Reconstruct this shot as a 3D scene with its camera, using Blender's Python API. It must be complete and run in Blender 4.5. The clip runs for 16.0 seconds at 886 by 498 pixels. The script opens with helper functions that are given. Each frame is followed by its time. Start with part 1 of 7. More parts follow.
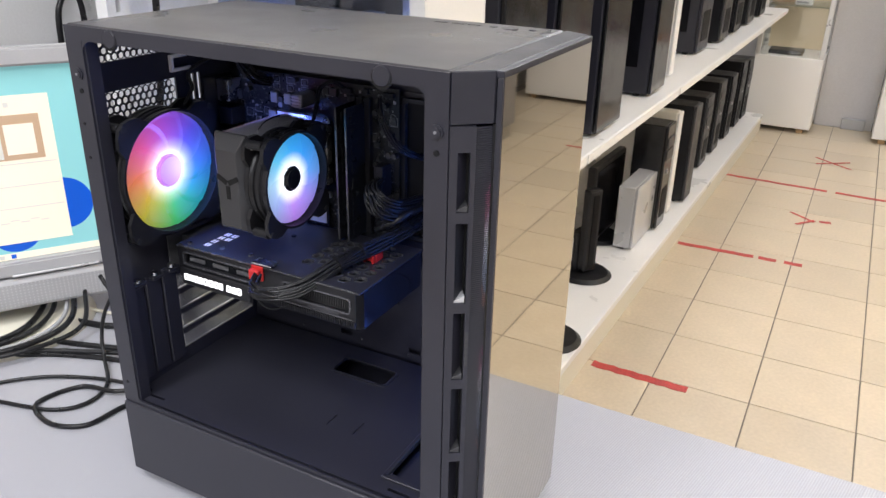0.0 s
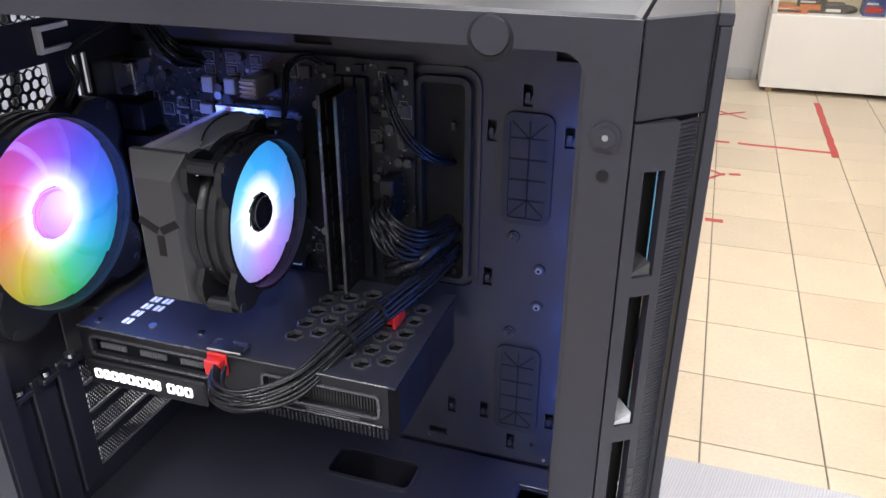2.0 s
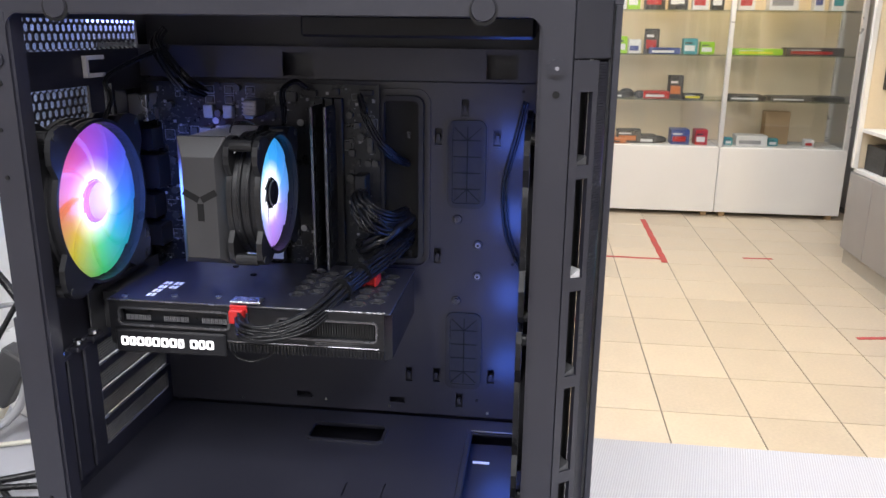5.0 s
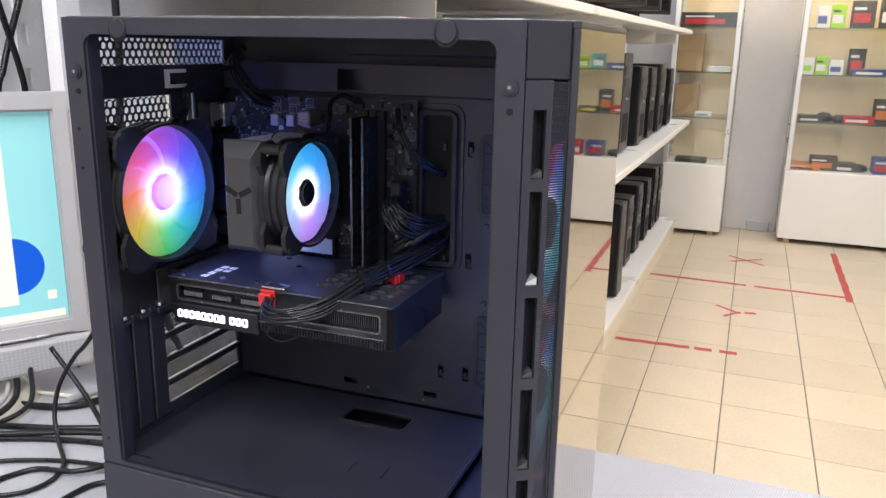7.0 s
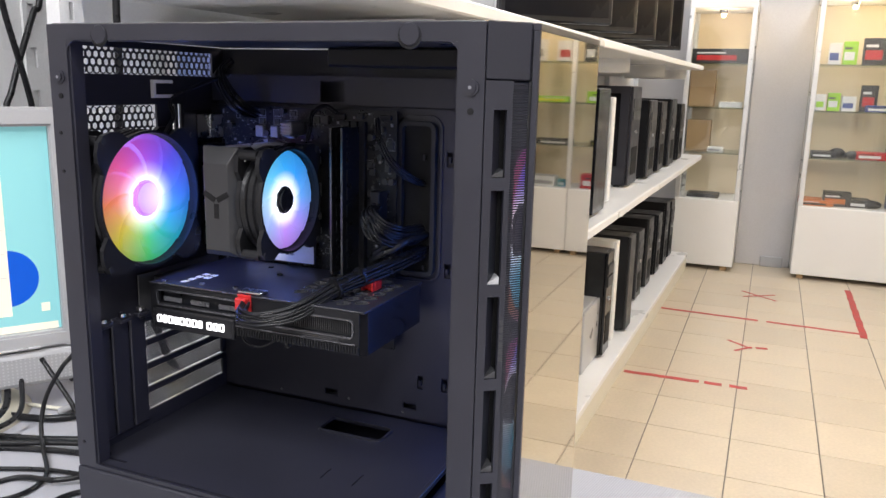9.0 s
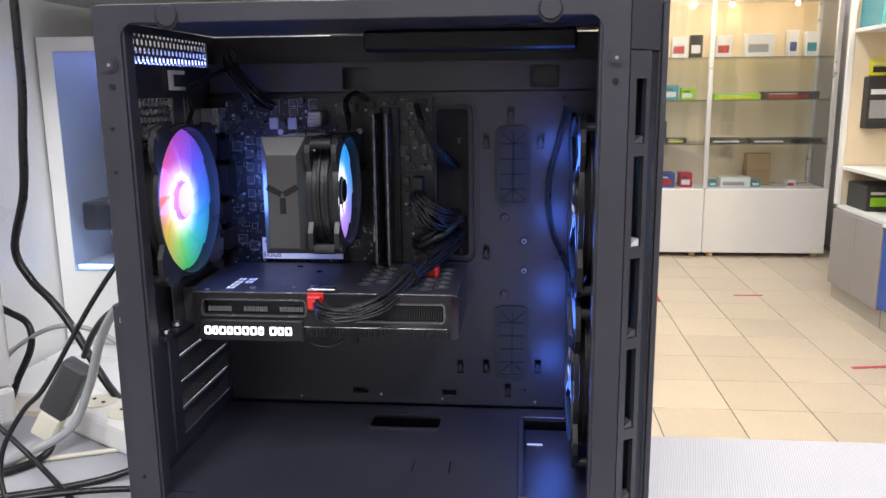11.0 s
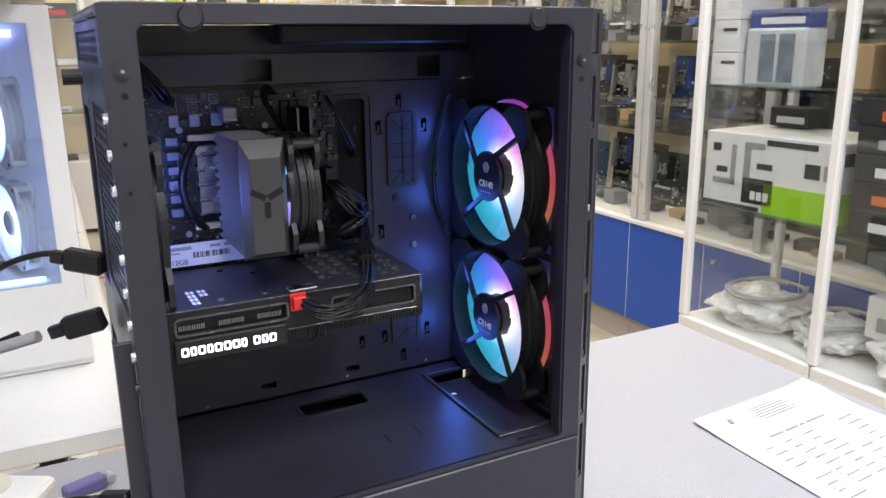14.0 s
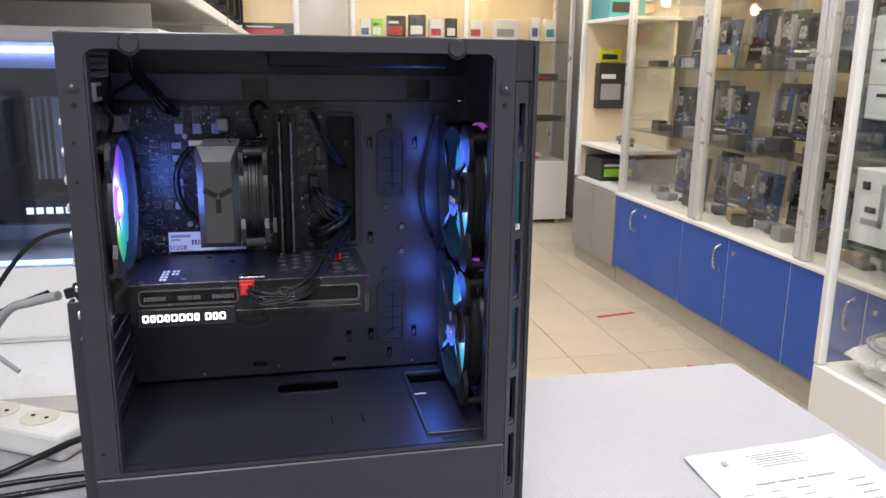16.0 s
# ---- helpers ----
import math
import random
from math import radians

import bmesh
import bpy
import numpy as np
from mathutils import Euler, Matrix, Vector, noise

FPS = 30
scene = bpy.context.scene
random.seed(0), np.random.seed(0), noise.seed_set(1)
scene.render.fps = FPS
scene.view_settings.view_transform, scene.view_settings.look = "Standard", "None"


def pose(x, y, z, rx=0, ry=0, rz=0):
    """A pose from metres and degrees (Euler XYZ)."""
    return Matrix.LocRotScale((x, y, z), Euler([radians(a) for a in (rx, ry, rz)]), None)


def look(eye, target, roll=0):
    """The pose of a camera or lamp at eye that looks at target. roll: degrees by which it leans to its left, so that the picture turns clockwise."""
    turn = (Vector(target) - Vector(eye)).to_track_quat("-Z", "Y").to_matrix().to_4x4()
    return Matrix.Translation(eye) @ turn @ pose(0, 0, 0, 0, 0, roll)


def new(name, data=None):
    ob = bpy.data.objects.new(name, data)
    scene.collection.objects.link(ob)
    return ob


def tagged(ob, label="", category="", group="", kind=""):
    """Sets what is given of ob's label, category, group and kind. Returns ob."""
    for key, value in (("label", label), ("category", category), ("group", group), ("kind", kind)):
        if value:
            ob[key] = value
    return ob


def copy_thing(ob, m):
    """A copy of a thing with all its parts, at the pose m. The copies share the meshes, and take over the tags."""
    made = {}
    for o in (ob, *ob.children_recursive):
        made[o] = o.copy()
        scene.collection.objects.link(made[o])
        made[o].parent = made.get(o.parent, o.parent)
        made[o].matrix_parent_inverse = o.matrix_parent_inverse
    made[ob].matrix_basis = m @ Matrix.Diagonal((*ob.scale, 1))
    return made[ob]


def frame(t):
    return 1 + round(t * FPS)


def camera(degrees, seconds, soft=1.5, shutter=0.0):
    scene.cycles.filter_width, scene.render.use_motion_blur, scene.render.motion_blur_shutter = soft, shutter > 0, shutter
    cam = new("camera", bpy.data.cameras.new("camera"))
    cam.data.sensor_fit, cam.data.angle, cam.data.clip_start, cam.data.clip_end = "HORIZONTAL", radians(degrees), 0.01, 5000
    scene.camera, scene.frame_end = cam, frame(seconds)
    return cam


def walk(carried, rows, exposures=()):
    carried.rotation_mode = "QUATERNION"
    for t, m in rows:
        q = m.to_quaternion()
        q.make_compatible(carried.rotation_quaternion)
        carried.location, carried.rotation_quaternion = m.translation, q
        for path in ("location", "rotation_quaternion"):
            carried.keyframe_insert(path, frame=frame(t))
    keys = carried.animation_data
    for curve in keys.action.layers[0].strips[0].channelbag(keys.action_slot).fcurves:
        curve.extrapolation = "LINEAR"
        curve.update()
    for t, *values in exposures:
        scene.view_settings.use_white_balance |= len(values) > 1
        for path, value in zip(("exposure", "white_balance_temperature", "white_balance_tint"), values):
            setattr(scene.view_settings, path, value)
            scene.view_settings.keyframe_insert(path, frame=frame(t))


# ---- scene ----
cam = camera(58.7, 16.0)
EXPO = 0.0
METRES, EYE, TILT, LEAN, TURN = 1.9, 1.31, 0.0, 0.0, 27.5
ROWS = [
    (0.0, 0.0, 0.0, 0.0, 0.52, -23.8, -1.18),
    (0.5, -0.0015, 0.0575, -0.0136, 1.18, -24.82, -1.09),
    (1.0, -0.0089, 0.126, -0.0265, 1.03, -25.82, -0.71),
    (1.5, -0.018, 0.144, -0.0283, -0.73, -26.5, -0.15),
    (2.0, -0.054, 0.1322, -0.0285, -9.2, -25.84, -0.05),
    (2.5, -0.1288, 0.0782, -0.0181, -18.34, -24.41, -0.12),
    (3.0, -0.1531, 0.0477, -0.0193, -23.75, -22.34, -0.57),
    (3.5, -0.1515, 0.0519, -0.0456, -26.03, -19.69, -0.99),
    (3.7, -0.1495, 0.0518, -0.0495, -26.3448, -18.4113, -0.9661),
    (5.8, -0.0759, 0.0375, -0.0652, -13.6472, -15.0702, -0.8389),
    (6.0, -0.0647, 0.0282, -0.0622, -11.95, -15.0, -1.01),
    (6.5, -0.0555, 0.0175, -0.058, -8.47, -14.82, -1.09),
    (7.0, -0.0521, 0.0128, -0.0597, -6.25, -14.47, -1.05),
    (7.5, -0.0484, 0.009, -0.061, -5.43, -14.18, -1.05),
    (8.0, -0.0429, 0.0083, -0.0611, -4.98, -13.63, -1.15),
    (8.5, -0.0395, 0.0049, -0.0603, -4.7, -12.82, -1.33),
    (9.0, -0.0345, 0.0058, -0.071, -4.97, -11.88, -1.38),
    (9.2, -0.0311, 0.0091, -0.0785, -5.4424, -11.2157, -1.1671),
    (11.3, -0.1728, 0.0372, -0.0819, -26.1171, -11.6688, 0.6955),
    (11.5, -0.1771, 0.0411, -0.0805, -28.95, -11.94, 0.74),
    (12.0, -0.1829, 0.0762, -0.0824, -34.34, -12.57, 0.85),
    (12.5, -0.192, 0.1281, -0.081, -40.84, -13.33, 0.7),
    (13.0, -0.2357, 0.14, -0.0736, -48.18, -14.16, 0.5),
    (13.5, -0.2961, 0.1319, -0.0661, -54.1, -14.79, 0.55),
    (14.0, -0.3105, 0.1198, -0.0638, -55.34, -14.82, 0.58),
    (14.5, -0.2968, 0.0882, -0.0619, -51.13, -14.58, 0.1),
    (15.0, -0.2648, 0.0273, -0.0628, -46.03, -14.18, -0.62),
    (15.5, -0.248, 0.0034, -0.061, -42.02, -13.78, -0.79),
    (16.0, -0.251, 0.0073, -0.0611, -39.69, -13.39, -0.68),
]
walk(cam, [(t, pose(0, 0, EYE, TILT, LEAN, TURN) @ pose(METRES * x, METRES * y, METRES * z, 90 + pitch, roll, yaw)) for t, x, y, z, yaw, pitch, roll in ROWS],
     exposures=[(0.0, EXPO - 0.08), (0.5, EXPO - 0.05), (1.0, EXPO), (1.5, EXPO + 0.15), (2.0, EXPO + 0.17), (3.0, EXPO + 0.25), (3.7, EXPO + 0.18), (6.0, EXPO + 0.1), (7.5, EXPO + 0.08), (9.2, EXPO + 0.03), (11.3, EXPO + 0.15), (12.5, EXPO + 0.38), (13.5, EXPO + 0.35), (14.0, EXPO - 0.08), (15.0, EXPO - 0.05), (16.0, EXPO - 0.14)])

# ---- world and light ----
world = bpy.data.worlds.new("shop_air")
scene.world = world
world.use_nodes = True
world.node_tree.nodes["Background"].inputs[0].default_value = (0.9, 0.95, 1.0, 1)
world.node_tree.nodes["Background"].inputs[1].default_value = 0.15


def lamp(name, x, y, z, sx, sy, watts, colour=(1, 1, 1)):
    """A rectangular ceiling light that shines down."""
    d = bpy.data.lights.new(name, "AREA")
    d.shape, d.size, d.size_y, d.energy, d.color = "RECTANGLE", sx, sy, watts, colour
    ob = new(name, d)
    ob.matrix_world = pose(x, y, z)
    return ob


CEIL = 2.75
# The y = -1.6 pair is unseen, added to light the case's open side.
LAMPS = [(-0.75, -0.6), (-0.75, -1.6), (0.55, -1.6), (-0.75, 2.2), (-0.75, 4.6), (0.55, -0.6), (0.55, 1.4), (0.55, 3.2), (0.55, 5.0)]
for lx, ly in LAMPS:
    # Lamps at y < 0 run stronger to brighten the case front.
    lamp("tube_light", lx, ly, CEIL - 0.09, 0.3, 1.2, 27 if ly < 0 else (13 if lx < 0 else 17), (0.94, 0.95, 1.0))


# ---- materials ----
def mat(name, colour, rough=0.5, metal=0.0, vary=0.12, scale=40.0, bump=0.05, fine=400.0, coat=0.0, emit=None, power=0.0, rvar=0.1, trans=0.0, dist=0.002):
    """A surface with variation at two scales: broad stains and fine grain."""
    m = bpy.data.materials.new(name)
    m.use_nodes = True
    nt = m.node_tree
    n, l = nt.nodes, nt.links
    b = n["Principled BSDF"]
    tc = n.new("ShaderNodeTexCoord")
    big = n.new("ShaderNodeTexNoise")
    big.inputs["Scale"].default_value, big.inputs["Detail"].default_value = scale, 4
    small = n.new("ShaderNodeTexNoise")
    small.inputs["Scale"].default_value, small.inputs["Detail"].default_value = fine, 2
    l.new(tc.outputs["Object"], big.inputs["Vector"])
    l.new(tc.outputs["Object"], small.inputs["Vector"])
    mix = n.new("ShaderNodeMath")
    mix.operation = "ADD"
    l.new(big.outputs["Fac"], mix.inputs[0])
    l.new(small.outputs["Fac"], mix.inputs[1])
    mr = n.new("ShaderNodeMapRange")
    mr.inputs["From Min"].default_value, mr.inputs["From Max"].default_value = 0.6, 1.4
    mr.inputs["To Min"].default_value, mr.inputs["To Max"].default_value = 1 - vary, 1 + vary
    l.new(mix.outputs[0], mr.inputs["Value"])
    vm = n.new("ShaderNodeVectorMath")
    vm.operation = "SCALE"
    vm.inputs[0].default_value = colour[:3]
    l.new(mr.outputs[0], vm.inputs["Scale"])
    l.new(vm.outputs[0], b.inputs["Base Color"])
    rr = n.new("ShaderNodeMapRange")
    rr.inputs["From Min"].default_value, rr.inputs["From Max"].default_value = 0.3, 0.7
    rr.inputs["To Min"].default_value, rr.inputs["To Max"].default_value = max(0.0, rough - rvar), min(1.0, rough + rvar)
    l.new(big.outputs["Fac"], rr.inputs["Value"])
    l.new(rr.outputs[0], b.inputs["Roughness"])
    b.inputs["Metallic"].default_value = metal
    b.inputs["Coat Weight"].default_value = coat
    b.inputs["Transmission Weight"].default_value = trans
    if bump:
        bp = n.new("ShaderNodeBump")
        bp.inputs["Strength"].default_value, bp.inputs["Distance"].default_value = bump, dist
        l.new(small.outputs["Fac"], bp.inputs["Height"])
        l.new(bp.outputs[0], b.inputs["Normal"])
    if emit:
        b.inputs["Emission Color"].default_value = (*emit, 1)
        b.inputs["Emission Strength"].default_value = power
    return m


def glow(name, colour, power):
    m = bpy.data.materials.new(name)
    m.use_nodes = True
    b = m.node_tree.nodes["Principled BSDF"]
    b.inputs["Base Color"].default_value = (*colour, 1)
    b.inputs["Roughness"].default_value = 0.4
    b.inputs["Emission Color"].default_value = (*colour, 1)
    b.inputs["Emission Strength"].default_value = power
    return m


def glass(name, tint=(1, 1, 1), clear=0.9):
    """A thin pane: mostly clear, with a mirror gloss that grows towards grazing angles."""
    m = bpy.data.materials.new(name)
    m.use_nodes = True
    n, l = m.node_tree.nodes, m.node_tree.links
    n.remove(n["Principled BSDF"])
    t, g, x, f, p, q = [n.new("ShaderNode" + k) for k in ("BsdfTransparent", "BsdfGlossy", "MixShader", "LayerWeight", "Math", "Math")]
    t.inputs[0].default_value = (*[c * clear for c in tint], 1)
    g.inputs["Roughness"].default_value = 0.02
    p.operation, p.inputs[1].default_value = "POWER", 4.0
    q.operation, q.inputs[1].default_value, q.inputs[2].default_value = "MULTIPLY_ADD", 0.8, 0.07
    l.new(f.outputs["Facing"], p.inputs[0])
    l.new(p.outputs[0], q.inputs[0])
    l.new(q.outputs[0], x.inputs[0])
    l.new(t.outputs[0], x.inputs[1])
    l.new(g.outputs[0], x.inputs[2])
    l.new(x.outputs[0], n["Material Output"].inputs["Surface"])
    return m


def led_blades(name, stops, power, white=0.45, reach=0.0575):
    """Milky fan blades lit from the hub: hue by angle round the axle (local x), brightest near the hub."""
    m = bpy.data.materials.new(name)
    m.use_nodes = True
    n, l = m.node_tree.nodes, m.node_tree.links
    b = n["Principled BSDF"]
    tc, sep, com, gr, ramp, ln, fall, pale, mx, st = [n.new("ShaderNode" + k) for k in ("TexCoord", "SeparateXYZ", "CombineXYZ", "TexGradient", "ValToRGB", "VectorMath", "ValToRGB", "ValToRGB", "Mix", "Math")]
    l.new(tc.outputs["Object"], sep.inputs[0])
    l.new(sep.outputs["Y"], com.inputs["X"])
    l.new(sep.outputs["Z"], com.inputs["Y"])
    gr.gradient_type = "RADIAL"
    l.new(com.outputs[0], gr.inputs[0])
    e = ramp.color_ramp.elements
    e[0].position, e[0].color = 0.0, (*stops[0], 1)
    e[1].position, e[1].color = 1.0, (*stops[0], 1)
    for i, c in enumerate(stops[1:], 1):
        k = e.new(i / len(stops))
        k.color = (*c, 1)
    l.new(gr.outputs["Color"], ramp.inputs[0])
    ln.operation = "LENGTH"
    l.new(com.outputs[0], ln.inputs[0])
    sc = n.new("ShaderNodeMath")
    sc.operation = "MULTIPLY"
    sc.inputs[1].default_value = 0.575 / reach
    l.new(ln.outputs["Value"], sc.inputs[0])
    for r, vals in ((fall, ((0.14, 0.6), (0.22, 0.44), (0.31, 0.32), (0.575, 0.19))), (pale, ((0.14, 0.95), (0.19, 0.7), (0.25, white), (0.34, 0.0)))):
        q = r.color_ramp.elements
        q[0].position, q[0].color = vals[0][0], (vals[0][1],) * 3 + (1,)
        q[1].position, q[1].color = vals[-1][0], (vals[-1][1],) * 3 + (1,)
        for p, v in vals[1:-1]:
            k = q.new(p)
            k.color = (v, v, v, 1)
        l.new(sc.outputs[0], r.inputs[0])
    mx.data_type = "RGBA"
    l.new(pale.outputs["Color"], mx.inputs["Factor"])
    l.new(ramp.outputs["Color"], mx.inputs["A"])
    mx.inputs["B"].default_value = (1, 1, 1, 1)
    l.new(mx.outputs["Result"], b.inputs["Emission Color"])
    st.operation = "MULTIPLY"
    st.inputs[1].default_value = power
    l.new(fall.outputs["Color"], st.inputs[0])
    l.new(st.outputs[0], b.inputs["Emission Strength"])
    b.inputs["Base Color"].default_value = (0.1, 0.1, 0.11, 1)
    b.inputs["Roughness"].default_value = 0.3
    return m


def tile_mat(name):
    m = mat(name, (0.54, 0.46, 0.348), 0.36, 0, 0.1, 7.0, 0.02, 90.0, rvar=0.08)
    n, l = m.node_tree.nodes, m.node_tree.links
    info, vm, src = n.new("ShaderNodeObjectInfo"), n.new("ShaderNodeVectorMath"), None
    mr = n.new("ShaderNodeMapRange")
    mr.inputs["To Min"].default_value, mr.inputs["To Max"].default_value = 0.93, 1.05
    l.new(info.outputs["Random"], mr.inputs["Value"])
    b = n["Principled BSDF"]
    src = b.inputs["Base Color"].links[0].from_socket
    vm.operation = "SCALE"
    l.new(src, vm.inputs[0])
    l.new(mr.outputs[0], vm.inputs["Scale"])
    l.new(vm.outputs[0], b.inputs["Base Color"])
    return m


def ribbed(name, colour):
    """Ribbed anti-slip mat: fine parallel ridges 4 mm apart."""
    m = mat(name, colour, 0.6, 0, 0.04, 5.0, 0.0, 300.0)
    n, l = m.node_tree.nodes, m.node_tree.links
    b = n["Principled BSDF"]
    tc, mp, w, bp = n.new("ShaderNodeTexCoord"), n.new("ShaderNodeMapping"), n.new("ShaderNodeTexWave"), n.new("ShaderNodeBump")
    mp.inputs["Rotation"].default_value = (0, 0, radians(12))
    w.inputs["Scale"].default_value = 120.0
    l.new(tc.outputs["Object"], mp.inputs[0])
    l.new(mp.outputs[0], w.inputs["Vector"])
    bp.inputs["Strength"].default_value, bp.inputs["Distance"].default_value = 0.3, 0.001
    l.new(w.outputs["Fac"], bp.inputs["Height"])
    l.new(bp.outputs[0], b.inputs["Normal"])
    # Groove shade goes into the colour too, from the same wave.
    src = b.inputs["Base Color"].links[0].from_socket
    mr, vm = n.new("ShaderNodeMapRange"), n.new("ShaderNodeVectorMath")
    mr.inputs["To Min"].default_value, mr.inputs["To Max"].default_value = 0.89, 1.04
    l.new(w.outputs["Fac"], mr.inputs["Value"])
    vm.operation = "SCALE"
    l.new(src, vm.inputs[0])
    l.new(mr.outputs[0], vm.inputs["Scale"])
    l.new(vm.outputs[0], b.inputs["Base Color"])
    return m


STEEL = mat("black_powder_coat", (0.0208, 0.0208, 0.0295), 0.38, 0.0, 0.12, 14, 0.12, 1500, rvar=0.06, dist=0.0004)
PLASTIC = mat("black_plastic", (0.010, 0.010, 0.012), 0.38, 0, 0.12, 20, 0.08, 1200, dist=0.0004)
FANBLACK = mat("fan_black", (0.012, 0.012, 0.0135), 0.36, 0, 0.1, 30, 0.05, 900, dist=0.0003)
RUBBER = mat("rubber", (0.012, 0.012, 0.0135), 0.6, 0, 0.1, 60, 0.1, 900, dist=0.0004)
DARK = mat("deep_black", (0.004, 0.004, 0.0045), 0.7, 0, 0.1, 30, 0.05, 600)
PCB = mat("black_pcb", (0.010, 0.011, 0.014), 0.34, 0, 0.4, 90, 0.06, 1200, dist=0.0004)
CHIP = mat("chip_black", (0.03, 0.03, 0.032), 0.35, 0, 0.15, 300, 0.05, 900)
SILVER = mat("nickel", (0.62, 0.62, 0.63), 0.28, 1.0, 0.04, 60, 0.05, 1500, dist=0.0002)
ALU = mat("aluminium_fin", (0.32, 0.32, 0.34), 0.4, 0.7, 0.1, 160, 0.1, 1200, dist=0.0002)
CAPMAT = mat("capacitor_can", (0.3, 0.3, 0.32), 0.4, 0.5, 0.1, 200, 0.05, 900)
CHOKE = mat("grey_ferrite", (0.26, 0.26, 0.28), 0.45, 0.2, 0.12, 300, 0.1, 900)
GOLD = mat("brass_contact", (0.6, 0.42, 0.15), 0.3, 1.0, 0.1, 300, 0.05, 900)
CABLE = mat("black_cable", (0.009, 0.009, 0.0105), 0.33, 0, 0.12, 90, 0.1, 900, dist=0.0004)
GREYCABLE = mat("grey_cable", (0.34, 0.34, 0.35), 0.5, 0, 0.1, 60, 0.1, 700, dist=0.0004)
RED = mat("red_plastic", (0.5, 0.02, 0.02), 0.4, 0, 0.1, 90, 0.05, 700)
MIRROR = mat("smoked_mirror_glass", (0.55, 0.515, 0.455), 0.025, 1.0, 0.02, 3, 0.0, 50, rvar=0.008)
LABEL = mat("white_print", (0.75, 0.75, 0.76), 0.5, 0, 0.04, 100, 0, 300)
INK = mat("black_print", (0.03, 0.03, 0.03), 0.5, 0, 0.1, 100, 0, 300)
GREYINK = mat("grey_print", (0.3, 0.3, 0.32), 0.5, 0, 0.08, 100, 0, 300)
LETTERS = glow("lit_letters", (1.0, 0.98, 1.0), 1.5)
WHITE = mat("white_laminate", (0.8, 0.79, 0.77), 0.38, 0, 0.03, 3, 0.02, 250)
WHITESTEEL = mat("white_enamel_steel", (0.78, 0.78, 0.78), 0.35, 0, 0.05, 5, 0.05, 250)
BLUE = mat("blue_laminate", (0.013, 0.082, 0.44), 0.4, 0, 0.06, 4, 0.02, 250)
GREYLAM = mat("grey_laminate", (0.3, 0.28, 0.27), 0.42, 0, 0.05, 5, 0.02, 250)
PLINTH = mat("stone_plinth", (0.46, 0.42, 0.36), 0.5, 0, 0.1, 8, 0.1, 150)
ALUFRAME = mat("anodised_frame", (0.72, 0.72, 0.72), 0.35, 0.5, 0.05, 20, 0.03, 400)
PANE = glass("showcase_glass", (0.98, 0.99, 0.98), 0.97)
SHELFGLASS = glass("shelf_glass", (0.86, 0.93, 0.9), 0.95)
WALL = mat("grey_wall_paint", (0.5, 0.49, 0.495), 0.7, 0, 0.06, 2.5, 0.1, 120)
BEIGE = mat("beige_back_board", (0.76, 0.64, 0.46), 0.55, 0, 0.06, 4, 0.03, 200)
CEILMAT = mat("ceiling_white", (0.8, 0.8, 0.79), 0.8, 0, 0.04, 3, 0.1, 90)
TILE = tile_mat("cream_tile")
GROUT = mat("dark_grout", (0.2, 0.175, 0.15), 0.8, 0, 0.2, 12, 0.2, 200)
TAPE = mat("red_floor_tape", (0.43, 0.05, 0.045), 0.55, 0, 0.45, 30, 0.1, 200)
MATTOP = ribbed("white_ribbed_mat", (0.395, 0.395, 0.43))
CREAM = mat("aged_cream_and_floor_bounce", (0.7, 0.67, 0.56), 0.42, 0, 0.04, 12, 0.05, 500)
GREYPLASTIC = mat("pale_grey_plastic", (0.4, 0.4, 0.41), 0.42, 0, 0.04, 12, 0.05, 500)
SILVERPAINT = mat("silver_paint", (0.55, 0.55, 0.56), 0.35, 0.4, 0.05, 10, 0.05, 500)
PAPER = mat("paper", (0.82, 0.82, 0.83), 0.7, 0, 0.03, 30, 0.05, 400)
CARTON = mat("cardboard", (0.42, 0.28, 0.15), 0.75, 0, 0.12, 20, 0.1, 300)
GREEN = mat("lime_print", (0.32, 0.62, 0.02), 0.4, 0, 0.05, 30, 0, 300)
TEALPRINT = mat("teal_print", (0.05, 0.3, 0.34), 0.45, 0, 0.08, 30, 0, 300)
ORANGE = mat("orange_print", (0.6, 0.16, 0.03), 0.45, 0, 0.08, 30, 0, 300)
NAVY = mat("navy_print", (0.05, 0.08, 0.27), 0.45, 0, 0.08, 30, 0, 300)
BUBBLE = mat("clear_plastic_bag", (0.72, 0.72, 0.72), 0.25, 0, 0.15, 40, 0.8, 120, dist=0.004)
GLOSSBLACK = mat("gloss_black", (0.009, 0.009, 0.011), 0.16, 0, 0.1, 15, 0.02, 300)
SMOKED = mat("smoked_side_glass", (0.006, 0.006, 0.008), 0.22, 0, 0.3, 6, 0.0, 300)
SMOKED.node_tree.nodes["Principled BSDF"].inputs["Specular IOR Level"].default_value = 0.12
CAPGREY = mat("dark_anodised_cap", (0.042, 0.042, 0.045), 0.38, 0.2, 0.08, 30, 0.08, 1500, dist=0.0003)
# Lighter grey metal; on black rims and edges it paints their glossy highlights.
RIMGREY = mat("grey_highlight_metal", (0.11, 0.11, 0.12), 0.22, 0.6, 0.2, 60, 0.05, 900, dist=0.0003)
GREYFRONT = mat("dark_grey_front", (0.045, 0.045, 0.048), 0.45, 0, 0.1, 15, 0.05, 500)
YELLOW = mat("yellow_print", (0.75, 0.7, 0.03), 0.45, 0, 0.05, 30, 0, 300)


TOPSTEEL = mat("satin_black_top", (0.0225, 0.0225, 0.029), 0.3, 0, 0.12, 9, 0.1, 1500, rvar=0.06, dist=0.0004)
